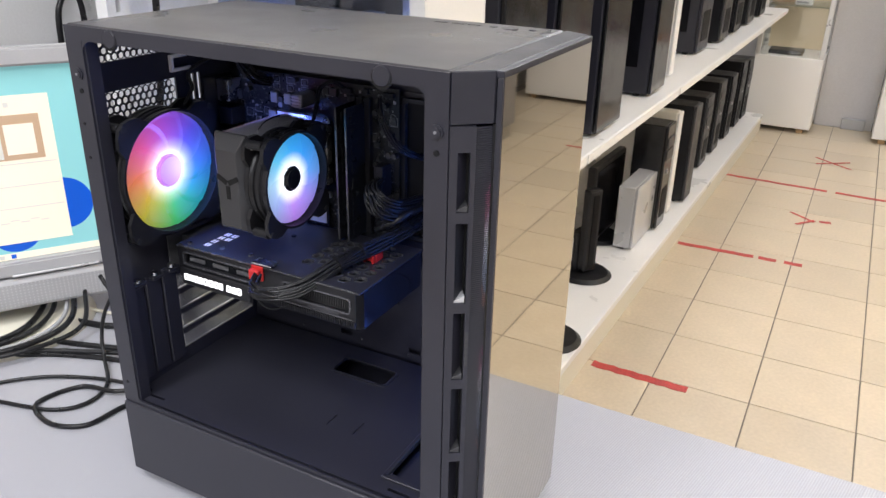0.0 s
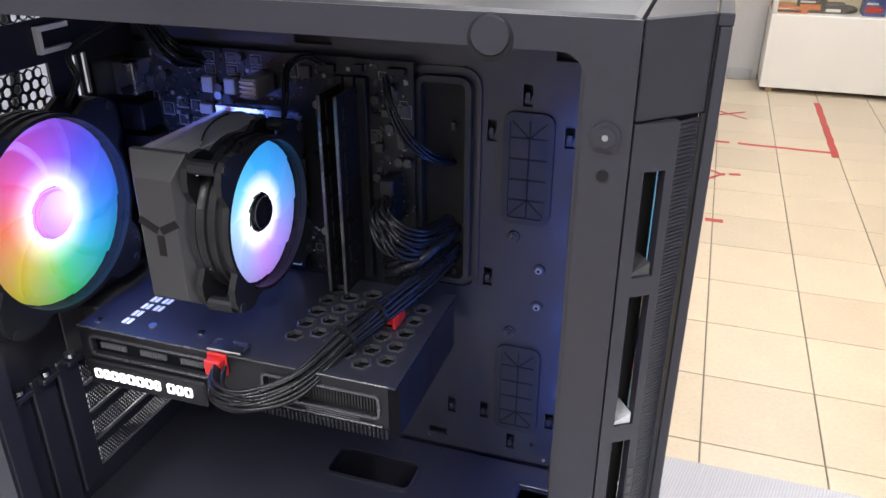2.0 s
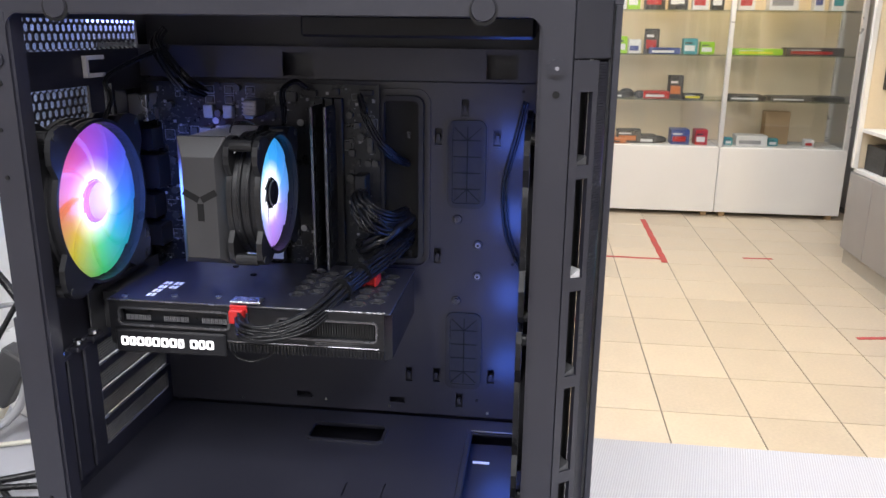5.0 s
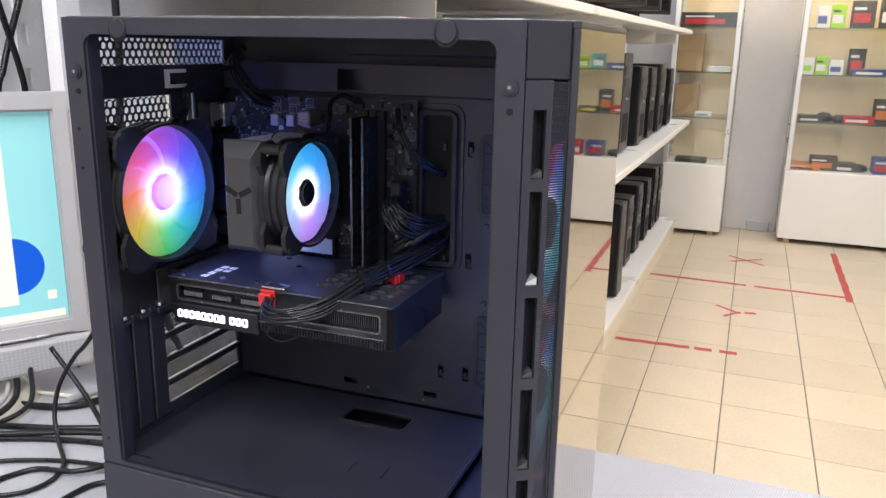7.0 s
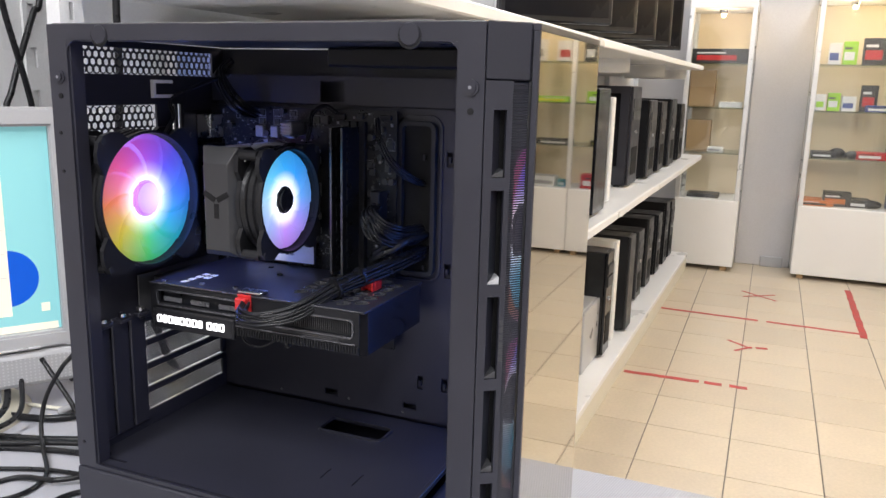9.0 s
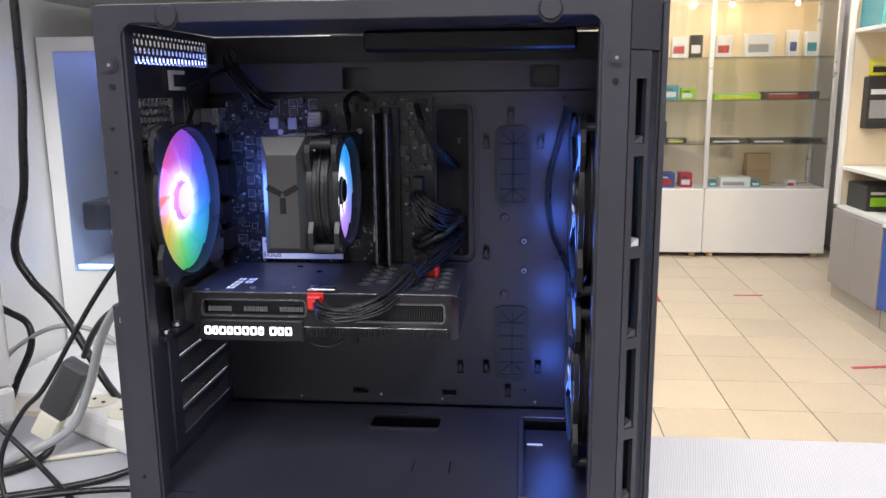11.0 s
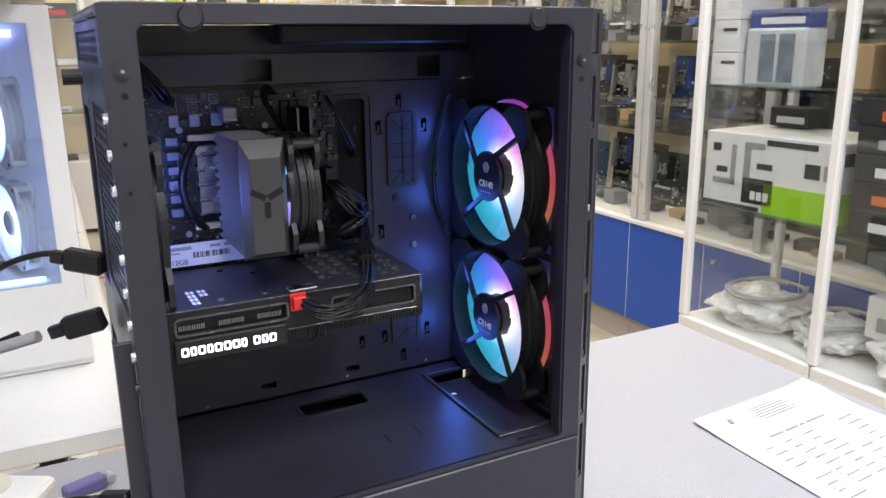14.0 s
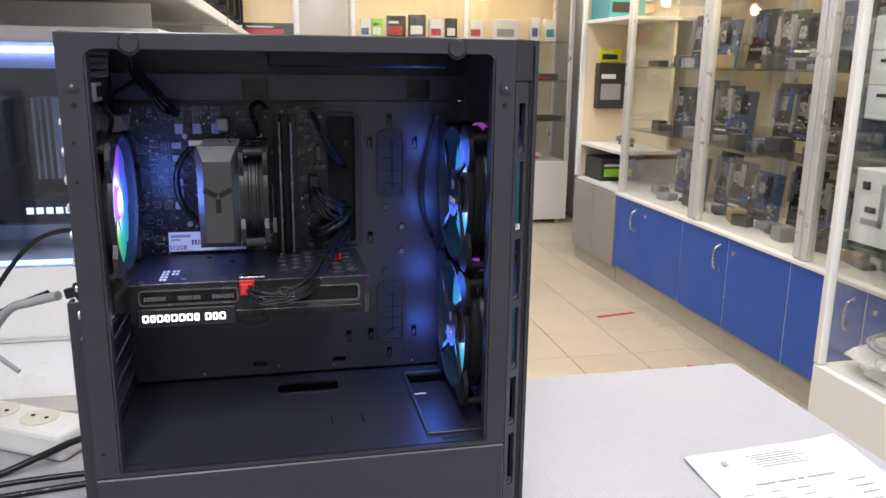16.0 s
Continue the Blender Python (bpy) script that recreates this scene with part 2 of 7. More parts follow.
TRACE = mat("board_outline", (0.24, 0.25, 0.27), 0.5, 0, 0.1, 200, 0, 600)

for dull in (PLASTIC, FANBLACK, CABLE, PCB, DARK):
    dull.node_tree.nodes["Principled BSDF"].inputs["Specular IOR Level"].default_value = 0.32


# ---- mesh helpers ----
def box(bm, x0, x1, y0, y1, z0, z1, bevel=0.0, seg=1):
    r = bmesh.ops.create_cube(bm, size=1, matrix=Matrix.LocRotScale(((x0 + x1) / 2, (y0 + y1) / 2, (z0 + z1) / 2), None, (abs(x1 - x0), abs(y1 - y0), abs(z1 - z0))))
    if bevel:
        bmesh.ops.bevel(bm, geom=list({e for v in r["verts"] for e in v.link_edges}), offset=bevel, segments=seg, affect="EDGES", profile=0.5)
    return r["verts"]


def cyl(bm, c, axis, r, h, seg=24, r2=None):
    """A cylinder centred on c along axis x, y or z."""
    turn = {"x": Euler((0, radians(90), 0)), "y": Euler((radians(90), 0, 0)), "z": Euler((0, 0, 0))}[axis]
    return bmesh.ops.create_cone(bm, cap_ends=True, segments=seg, radius1=r, radius2=r if r2 is None else r2, depth=h, matrix=Matrix.LocRotScale(c, turn, None))["verts"]


def smooth_path(pts, n=8):
    p = [Vector(q) for q in pts]
    p = [2 * p[0] - p[1]] + p + [2 * p[-1] - p[-2]]
    out = []
    for i in range(1, len(p) - 2):
        for k in range(n):
            t = k / n
            a, b, c, d = p[i - 1:i + 3]
            out.append(0.5 * (2 * b + (c - a) * t + (2 * a - 5 * b + 4 * c - d) * t * t + (3 * b - a - 3 * c + d) * t ** 3))
    return out + [p[-2]]


def tube(bm, pts, r, seg=7, n=8):
    """A round cable swept along a smooth path."""
    path = smooth_path(pts, n) if n > 1 else [Vector(q) for q in pts]
    up, rings = Vector((0.13, 0.31, 0.94)), []
    for i, q in enumerate(path):
        d = (path[min(i + 1, len(path) - 1)] - path[max(i - 1, 0)]).normalized()
        a = d.cross(up)
        a = a.normalized() if a.length > 0.05 else d.orthogonal().normalized()
        b = d.cross(a)
        rings.append([bm.verts.new(q + r * (math.cos(2 * math.pi * k / seg) * a + math.sin(2 * math.pi * k / seg) * b)) for k in range(seg)])
    for u, v in zip(rings, rings[1:]):
        off = min(range(seg), key=lambda s: (u[0].co - v[s].co).length)
        for k in range(seg):
            f = bm.faces.new((u[k], u[(k + 1) % seg], v[(k + 1 + off) % seg], v[(k + off) % seg]))
            f.smooth = True
    bm.faces.new(rings[0]), bm.faces.new(rings[-1][::-1])


def panel(bm, o, u, v, w, outer, holes):
    """A sheet of thickness vector w in the plane o + a*u + b*v, over outer = (a0, a1, b0, b1), with rectangular openings right through."""
    o, u, v, w = Vector(o), Vector(u), Vector(v), Vector(w)
    A = sorted({outer[0], outer[1], *[h[i] for h in holes for i in (0, 1) if outer[0] < h[i] < outer[1]]})
    B = sorted({outer[2], outer[3], *[h[i] for h in holes for i in (2, 3) if outer[2] < h[i] < outer[3]]})
    solid = [[not any(h[0] < (a + a2) / 2 < h[1] and h[2] < (b + b2) / 2 < h[3] for h in holes) for b, b2 in zip(B, B[1:])] for a, a2 in zip(A, A[1:])]
    cache = {}

    def vert(i, j, k):
        if (i, j, k) not in cache:
            cache[i, j, k] = bm.verts.new(o + A[i] * u + B[j] * v + k * w)
        return cache[i, j, k]

    for i in range(len(A) - 1):
        for j in range(len(B) - 1):
            if not solid[i][j]:
                continue
            bm.faces.new([vert(*q, 0) for q in ((i, j), (i, j + 1), (i + 1, j + 1), (i + 1, j))])
            bm.faces.new([vert(*q, 1) for q in ((i, j), (i + 1, j), (i + 1, j + 1), (i, j + 1))])
            for di, dj, p, q in ((-1, 0, (i, j), (i, j + 1)), (1, 0, (i + 1, j + 1), (i + 1, j)), (0, -1, (i + 1, j), (i, j)), (0, 1, (i, j + 1), (i + 1, j + 1))):
                x, y = i + di, j + dj
                if not (0 <= x < len(A) - 1 and 0 <= y < len(B) - 1 and solid[x][y]):
                    bm.faces.new((vert(*p, 0), vert(*p, 1), vert(*q, 1), vert(*q, 0)))
    bmesh.ops.recalc_face_normals(bm, faces=bm.faces[:])


def perforated(bm, o, u, v, w, nu, nv, pitch, hole, seg=6):
    """A sheet of hexagonal cells, each with a real hole in it."""
    o, u, v, w = Vector(o), Vector(u), Vector(v), Vector(w)
    R = pitch / math.sqrt(3)
    for j in range(nv):
        for i in range(nu - (j % 2)):
            cu, cv = (i + 0.5 * (j % 2)) * pitch, j * pitch * math.sqrt(3) / 2
            ring = []
            for rad, k in ((R, 0), (hole, 0), (hole, 1)):
                ring.append([bm.verts.new(o + (cu + rad * math.sin(math.pi / 3 * s)) * u + (cv + rad * math.cos(math.pi / 3 * s)) * v + k * w) for s in range(6)])
            for s in range(6):
                t = (s + 1) % 6
                bm.faces.new((ring[0][s], ring[0][t], ring[1][t], ring[1][s]))
                bm.faces.new((ring[1][s], ring[1][t], ring[2][t], ring[2][s]))


def thing(name, loc=(0, 0, 0), label="", category="", group="", kind=""):
    ob = new(name)
    ob.empty_display_size = 0.05
    ob.location = loc
    return tagged(ob, label, category, group, kind)


def part(name, bm, material, parent=None, label="", smooth=False):
    """Links a bmesh, given in world places, as one mesh object under its thing."""
    me = bpy.data.meshes.new(name)
    bm.normal_update()
    if smooth:
        for f in bm.faces:
            f.smooth = True
    bm.to_mesh(me)
    bm.free()
    me.materials.append(material)
    ob = new(name, me)
    if parent:
        ob.parent = parent
        base = parent
        off = Vector(base.location)
        while base.parent:
            base = base.parent
            off = off + Vector(base.location)
        ob.matrix_parent_inverse = Matrix.Translation(-off)
    if label:
        ob["label"] = label
    return ob


def solid(name, material, x0, x1, y0, y1, z0, z1, parent=None, bevel=0.0, label="", seg=1):
    bm = bmesh.new()
    box(bm, x0, x1, y0, y1, z0, z1, bevel, seg)
    return part(name, bm, material, parent, label)


def rod(name, material, pts, r, parent=None, label="", seg=7, n=8):
    bm = bmesh.new()
    tube(bm, pts, r, seg, n)
    return part(name, bm, material, parent, label)


def words(name, text, size, m, material, parent, label=""):
    """Flat lettering from the built-in font, as a mesh at the pose m."""
    cu = bpy.data.curves.new(name, "FONT")
    cu.body, cu.size, cu.extrude, cu.align_x, cu.align_y = text, size, 0.0002, "CENTER", "CENTER"
    tmp = bpy.data.objects.new(name, cu)
    me = bpy.data.meshes.new_from_object(tmp)
    me.transform(m)
    bpy.data.objects.remove(tmp)
    bpy.data.curves.remove(cu)
    bm = bmesh.new()
    bm.from_mesh(me)
    bpy.data.meshes.remove(me)
    return part(name, bm, material, parent, label)

# ---- the shop: floor, walls, ceiling ----
X0, X1, Y0, Y1 = -2.3, 1.95, -2.3, 6.0
solid("floor", GROUT, X0, X1, Y0, Y1, -0.12, -0.004)
floor = bpy.data.objects["floor"]
tagged(floor, "cream ceramic tile floor with dark grout and red tape marks", "floor", kind="structure")
for nm, a in (("wall_north", (X0, X1, Y1, Y1 + 0.15)), ("wall_south", (X0, X1, Y0 - 0.15, Y0)), ("wall_west", (X0 - 0.15, X0, Y0, Y1)), ("wall_east", (X1, X1 + 0.15, Y0, Y1))):
    tagged(solid(nm, WALL, *a, -0.12, CEIL), "plain grey painted shop wall", "wall", kind="structure")
tagged(solid("ceiling", CEILMAT, X0, X1, Y0, Y1, CEIL, CEIL + 0.12), "white plastered shop ceiling", "ceiling", kind="structure")
tagged(solid("wall_pier", WALL, -0.215, 0.135, 5.72, 5.998, 0.0, CEIL - 0.004, bevel=0.004), "grey painted pier between two showcases", "wall", kind="structure")
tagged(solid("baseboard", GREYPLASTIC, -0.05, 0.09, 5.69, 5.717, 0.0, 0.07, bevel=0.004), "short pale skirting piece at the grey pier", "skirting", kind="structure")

bm = bmesh.new()
box(bm, -0.15, 0.15, -0.6, 0.6, 0.0, 0.06, 0.01)
fixture = thing("ceiling_light", (0, 0, 0), "long white fluorescent ceiling light", "ceiling light", "ceiling lights")
part("housing", bm, WHITESTEEL, fixture)
bm = bmesh.new()
box(bm, -0.13, 0.13, -0.58, 0.58, -0.02, -0.002, 0.006)
part("diffuser", bm, glow("lit_diffuser", (0.95, 0.98, 1.0), 2.0), fixture, "lit diffuser")
for i, (lx, ly) in enumerate(LAMPS):
    if i:
        copy_thing(fixture, pose(lx, ly, CEIL - 0.062))
fixture.location = (LAMPS[0][0], LAMPS[0][1], CEIL - 0.062)

# white metal panel beside the shelving
tagged(solid("wall_panel", WHITESTEEL, -1.325, -1.30, 0.82, 1.9, 0.0, 2.05, bevel=0.002), "white enamelled steel panel behind the table", "panel", kind="structure")

cap_ = thing("wall_knob", (-1.2985, 1.131, 1.298), "round dark grey knob on the white panel", "knob", "knobs on the panel")
bm = bmesh.new()
cyl(bm, (-1.2905, 1.131, 1.298), "x", 0.0195, 0.018, 28, 0.017)
part("disc", bm, GREYFRONT, cap_)
for yy in (1.17, 1.209):
    copy_thing(cap_, pose(-1.2985, yy, 1.300))
bm = bmesh.new()
panel(bm, (-1.299, 0, 0), (0, 1, 0), (0, 0, 1), (0.006, 0, 0), (1.02, 1.075, 0.1, 2.0), [(1.03, 1.043, 0.135 + 0.075 * k, 0.17 + 0.075 * k) for k in range(24)])
tagged(part("slotted_rail", bm, WHITESTEEL), "white slotted steel rail on the panel", "rail", kind="structure")

# red tape on the floor
def tape(x0, y0, x1, y1, w=0.03, broken=(), lift=0.0):
    d = Vector((x1 - x0, y1 - y0, 0))
    n = Vector((-d.y, d.x, 0)).normalized() * w / 2
    bm = bmesh.new()
    cuts = [0.0, *[c for b in broken for c in b], 1.0]
    for a, b in zip(cuts[::2], cuts[1::2]):
        k = max(2, int((b - a) * 14))
        rows = []
        for i in range(k + 1):
            t = a + (b - a) * i / k
            c = Vector((x0, y0, 0.0012 + lift)) + d * t
            e = 1 + 0.16 * math.sin(i * 2.3 + x0 * 9)
            rows.append([bm.verts.new(c + n * e), bm.verts.new(c - n * (2 - e)), bm.verts.new(c + n * e - Vector((0, 0, 0.0011))), bm.verts.new(c - n * (2 - e) - Vector((0, 0, 0.0011)))])
        for p, q in zip(rows, rows[1:]):
            for i0, i1 in ((0, 1), (1, 3), (3, 2), (2, 0)):
                bm.faces.new((p[i0], p[i1], q[i1], q[i0]))
        bm.faces.new([rows[0][i] for i in (0, 2, 3, 1)]), bm.faces.new([rows[-1][i] for i in (0, 1, 3, 2)])
    bmesh.ops.recalc_face_normals(bm, faces=bm.faces[:])
    return tagged(part("floor_tape", bm, TAPE), "worn strip of red tape stuck on the tiles", "floor tape", "floor tape marks")


tape(-0.555, 2.093, -0.262, 2.088, 0.034)
tape(-0.54, 3.205, -0.05, 3.225, 0.03, ((0.62, 0.66), (0.8, 0.86)))
tape(-0.53, 4.29, 0.47, 4.26, 0.028, ((0.5, 0.54),))
tape(0.46, 5.214, 0.458, 4.187, 0.034, (), 0.0013)
tape(-0.13, 4.90, 0.06, 4.74, 0.015)
tape(-0.12, 4.76, 0.05, 4.88, 0.015, (), 0.0013)
tape(-0.16, 3.86, -0.05, 3.77, 0.015)
tape(-0.12, 3.70, -0.05, 3.79, 0.015, (), 0.0013)
tape(-0.03, 3.79, 0.02, 3.80, 0.026)
tape(1.08, 3.18, 1.29, 3.215, 0.026)
tape(1.19, 2.52, 1.235, 2.50, 0.02)
tape(0.9, 4.35, 1.06, 4.36, 0.024)

# ---- the white gondola shelf ----
GX, GY, GT = -0.594, 0.84, -1.2
gm = pose(GX, GY, 0, 0, 0, GT)


def gspot(x, y, z=0.0):
    return tuple(gm @ Vector((x, y, z)))


gondola = thing("shelving_unit", (0, 0, 0), "long white steel shop shelving with three levels", "shelving")
GL = 4.5
# Cream paints the floor's reflection onto the plinth.
solid("plinth", CREAM, -0.40, -0.004, 0.0, GL, 0.0, 0.085, parent=gondola, bevel=0.003)
for nm, a, bev in (("base_shelf", (-0.42, 0.0, 0.0, GL, 0.086, 0.112), 0.003), ("middle_shelf", (-0.42, 0.035, 0.0, GL, 0.735, 0.762), 0.003),
                   ("top_shelf", (-0.42, 0.02, 0.0, GL - 0.22, 1.29, 1.315), 0.003), ("back_panel", (-0.45, -0.425, 0.0, GL, 0.02, 2.0), 0.0)):
    solid(nm, WHITESTEEL, *a, parent=gondola, bevel=bev)
for yy in (0.0, 0.9, 1.8, 2.7, 3.6, 4.46):
    bm = bmesh.new()
    panel(bm, (-0.423, yy, 0), (0, 1, 0), (0, 0, 1), (0.022, 0, 0), (-0.02, 0.02, 0.0, 2.05), [(-0.004, 0.004, 0.1 + 0.05 * k, 0.125 + 0.05 * k) for k in range(38)])
    part("upright", bm, WHITESTEEL, gondola, "slotted upright")
for zz, fx in ((0.762, 0.035), (1.315, 0.02)):
    for yy in (0.45, 1.35, 2.25, 3.15, 4.0):
        bm = bmesh.new()
        box(bm, -0.40, fx - 0.06, yy - 0.002, yy + 0.002, zz - 0.085, zz - 0.03)
        part("bracket", bm, WHITESTEEL, gondola)
for yy in (0.9, 1.8, 2.7, 3.6):
    solid("price_rail", WHITE, 0.0355, 0.0385, yy - 0.86, yy + 0.02, 0.738, 0.76, gondola)
gondola.matrix_basis = gm


def tower(x_front, y, z, depth, width, height, material, front, label, detail=0, glassy=False):
    """A computer tower standing on the shelf: front towards the aisle, side towards -y."""
    ob = thing("computer_tower", (0, 0, 0), label, "computer tower", "towers on the shelves")
    solid("body", material, -depth, -0.012, -width / 2, width / 2, 0.008, height, ob, 0.003)
    solid("front_panel", front, -0.011, 0.0, -width / 2 + 0.001, width / 2 - 0.001, 0.01, height - 0.001, ob, 0.003)
    for sx in (-depth + 0.03, -0.05):
        for sy in (-width / 2 + 0.02, width / 2 - 0.02):
            bm = bmesh.new()
            cyl(bm, (sx, sy, 0.004), "z", 0.012, 0.008, 10)
            part("foot", bm, RUBBER, ob)
    if detail:
        for k in range(2):
            solid("drive_bay", GREYFRONT, 0.0005, 0.004, -width * 0.4, width * 0.4, height - 0.09 - 0.05 * k, height - 0.05 - 0.05 * k, ob, 0.001)
        bm = bmesh.new()
        cyl(bm, (0.002, 0, height * 0.55), "x", 0.009, 0.006, 16)
        part("power_button", bm, SILVER, ob)
        solid("vent", DARK, 0.0005, 0.002, -width * 0.3, width * 0.3, height * 0.12, height * 0.4, ob)
    if glassy:
        solid("side_window", SMOKED, -depth + 0.03, -0.05, -width / 2 - 0.004, -width / 2 - 0.0005, 0.09, height - 0.03, ob, 0.001)
    ob.matrix_basis = pose(x_front, y, z, 0, 0, GT)
    return ob


M1, B1 = 0.7622, 0.1122
tower(-0.572, 1.42, M1, 0.36, 0.2, 0.43, STEEL, GLOSSBLACK, "black gaming tower with a smoked glass side", 0, True)
tower(-0.568, 1.70, M1, 0.36, 0.2, 0.44, STEEL, GLOSSBLACK, "black gaming tower beside another tower", 0, True)
tower(-0.565, 2.02, M1, 0.36, 0.2, 0.44, STEEL, GLOSSBLACK, "large black gaming tower with a dark side window", 0, True)
tower(-0.565, 2.545, M1, 0.36, 0.17, 0.41, STEEL, GLOSSBLACK, "black glossy tower with a glass side", 0, True)
tower(-0.585, 2.825, M1, 0.34, 0.05, 0.38, WHITE, WHITE, "slim white tower standing upright")
tower(-0.60, 3.42, M1, 0.36, 0.2, 0.42, STEEL, STEEL, "black tower with drive bays and vents", 1, True)
tower(-0.575, 3.78, M1, 0.34, 0.18, 0.36, PLASTIC, GREYFRONT, "plain black office tower", 1)
tower(-0.57, 4.1, M1, 0.34, 0.18, 0.35, PLASTIC, PLASTIC, "black office tower with a ribbed front", 1)
tower(-0.56, 4.45, M1, 0.34, 0.18, 0.36, PLASTIC, GREYFRONT, "black office tower beside another", 1)
tower(-0.555, 4.85, M1, 0.32, 0.17, 0.33, PLASTIC, PLASTIC, "small black office tower", 1)
tower(-0.625, 2.925, B1, 0.075, 0.35, 0.25, SILVERPAINT, SILVERPAINT, "small silver desktop case on end", 0)
tower(-0.60, 3.06, B1, 0.13, 0.12, 0.43, GLOSSBLACK, GLOSSBLACK, "glossy black slim tower", 1)
tower(-0.605, 3.235, B1, 0.33, 0.06, 0.44, WHITE, WHITE, "slim white tower with rounded front")
tower(-0.575, 3.45, B1, 0.34, 0.12, 0.43, PLASTIC, GREYFRONT, "dark grey tower on the lowest shelf", 0)
for yy, hh in ((4.0, 0.36), (4.3, 0.38), (4.62, 0.36), (4.92, 0.39), (5.15, 0.37)):
    tower(-0.60 + (yy - 4.9) * 0.02, yy, B1, 0.3, 0.15, hh, PLASTIC, GREYFRONT if yy < 4.5 else PLASTIC, "black office tower on the lowest shelf", 1)


def flat_monitor(x, y, z, rz, w, h, label, lift=0.05):
    ob = thing("monitor", (0, 0, 0), label, "monitor", "shelf monitors")
    solid("housing", PLASTIC, -0.035, 0.0, -w / 2, w / 2, lift, lift + h, ob, 0.006)
    solid("screen", SMOKED, 0.0005, 0.003, -w / 2 + 0.018, w / 2 - 0.018, lift + 0.02, lift + h - 0.018, ob)
    solid("neck", PLASTIC, -0.06, -0.036, -0.035, 0.035, 0.012, lift + 0.14, ob, 0.004)
    bm = bmesh.new()
    cyl(bm, (-0.03, 0, 0.007), "z", 0.1, 0.012, 40, 0.085)
    part("base", bm, PLASTIC, ob)
    ob.matrix_basis = pose(x, y, z, 0, 0, rz)
    return ob


flat_monitor(-0.76, 2.83, B1, -2, 0.34, 0.31, "black flat monitor standing on the lowest shelf", 0.02)
flat_monitor(-0.70, 2.46, B1, -30, 0.06, 0.30, "black monitor stand with a round base", 0.02)
flat_monitor(-0.64, 1.98, B1, -10, 0.08, 0.30, "black round monitor foot on the lowest shelf", 0.02)
for yy, w in ((2.55, 0.40), (2.95, 0.42), (3.4, 0.42), (3.85, 0.42), (4.3, 0.4)):
    flat_monitor(-0.72 + (yy - 3.4) * 0.02, yy, 1.3152, -50, w, 0.27, "black flat monitor on the top shelf", 0.06)

# ---- glass showcases ----
def showcase(name, x0, x1, y0, y1, front, base_h, height, label, shelves, base_mat=WHITE, bays=1, base=True, side_panes=True, back_mat=BEIGE, frame_mat=ALUFRAME, back=True, fw=0.03, feet=False, group="showcases"):
    """A glazed cabinet; front is the side that looks into the shop: 'x0' or 'y0'."""
    ob = thing(name, ((x0 + x1) / 2, (y0 + y1) / 2, 0), label, "showcase", group)
    lift = 0.03 if feet else 0.0
    if base:
        if front == "y0":
            cuts = [x0 + (x1 - x0) * i / bays for i in range(bays + 1)]
            for a, b in zip(cuts, cuts[1:]):
                solid("base_cabinet", base_mat, a + 0.002, b - 0.002, y0, y1, lift, base_h, ob, 0.003)
                if feet:
                    for fx in (a + 0.06, b - 0.06):
                        solid("foot", CARTON, fx - 0.02, fx + 0.02, y0 + 0.02, y0 + 0.06, 0.0, lift, ob, 0.003)
        else:
            cuts = [y0 + (y1 - y0) * i / bays for i in range(bays + 1)]
            for a, b in zip(cuts, cuts[1:]):
                solid("base_cabinet", base_mat, x0, x1, a + 0.002, b - 0.002, lift, base_h, ob, 0.003)
    if front == "y0":
        posts = [(x0 + (x1 - x0) * i / bays, y0) for i in range(bays + 1)] + [(x0, y1 - fw), (x1, y1 - fw)]
    else:
        posts = [(x0, y0 + (y1 - y0) * i / bays) for i in range(bays + 1)] + [(x1 - fw, y0), (x1 - fw, y1)]
    for px, py in posts:
        if front == "y0":
            px = min(max(px - fw / 2, x0), x1 - fw)
            solid("post", frame_mat, px, px + fw, py, py + fw, base_h + 0.002, height, ob, 0.003)
        else:
            py = min(max(py - fw / 2, y0), y1 - fw)
            solid("post", frame_mat, px, px + fw, py, py + fw, base_h + 0.002, height, ob, 0.003)
    solid("top", WHITE, x0, x1, y0, y1, height + 0.001, height + 0.06, ob, 0.003)
    g = 0.006
    if front == "y0":
        for a, b in zip(cuts if base else [x0, x1], (cuts if base else [x0, x1])[1:]):
            p = solid("front_pane", PANE, a + fw / 2 + 0.001, b - fw / 2 - 0.001, y0 + 0.012, y0 + 0.012 + g, base_h + 0.003, height - 0.002, ob)
            p.visible_shadow = False
    else:
        cc = [y0 + (y1 - y0) * i / bays for i in range(bays + 1)]
        for a, b in zip(cc, cc[1:]):
            p = solid("front_pane", PANE, x0 + 0.012, x0 + 0.012 + g, a + fw / 2 + 0.001, b - fw / 2 - 0.001, base_h + 0.003, height - 0.002, ob)
            p.visible_shadow = False
    if back:
        if front == "y0":
            solid("back_board", back_mat, x0 + fw, x1 - fw, y1 - 0.012, y1 - 0.002, base_h + 0.002, height, ob)
        else:
            solid("back_board", back_mat, x1 - 0.012, x1 - 0.002, y0 + fw, y1 - fw, base_h + 0.002, height, ob)
    if side_panes:
        if front == "y0":
            for px in (x0 + 0.008, x1 - 0.008 - g):
                p = solid("side_pane", PANE, px, px + g, y0 + fw + 0.002, y1 - fw - 0.002, base_h + 0.003, height - 0.002, ob)
                p.visible_shadow = False
        else:
            for py in (y0 + 0.008, y1 - 0.008 - g):
                p = solid("side_pane", PANE, x0 + fw + 0.002, x1 - fw - 0.002, py, py + g, base_h + 0.003, height - 0.002, ob)
                p.visible_shadow = False
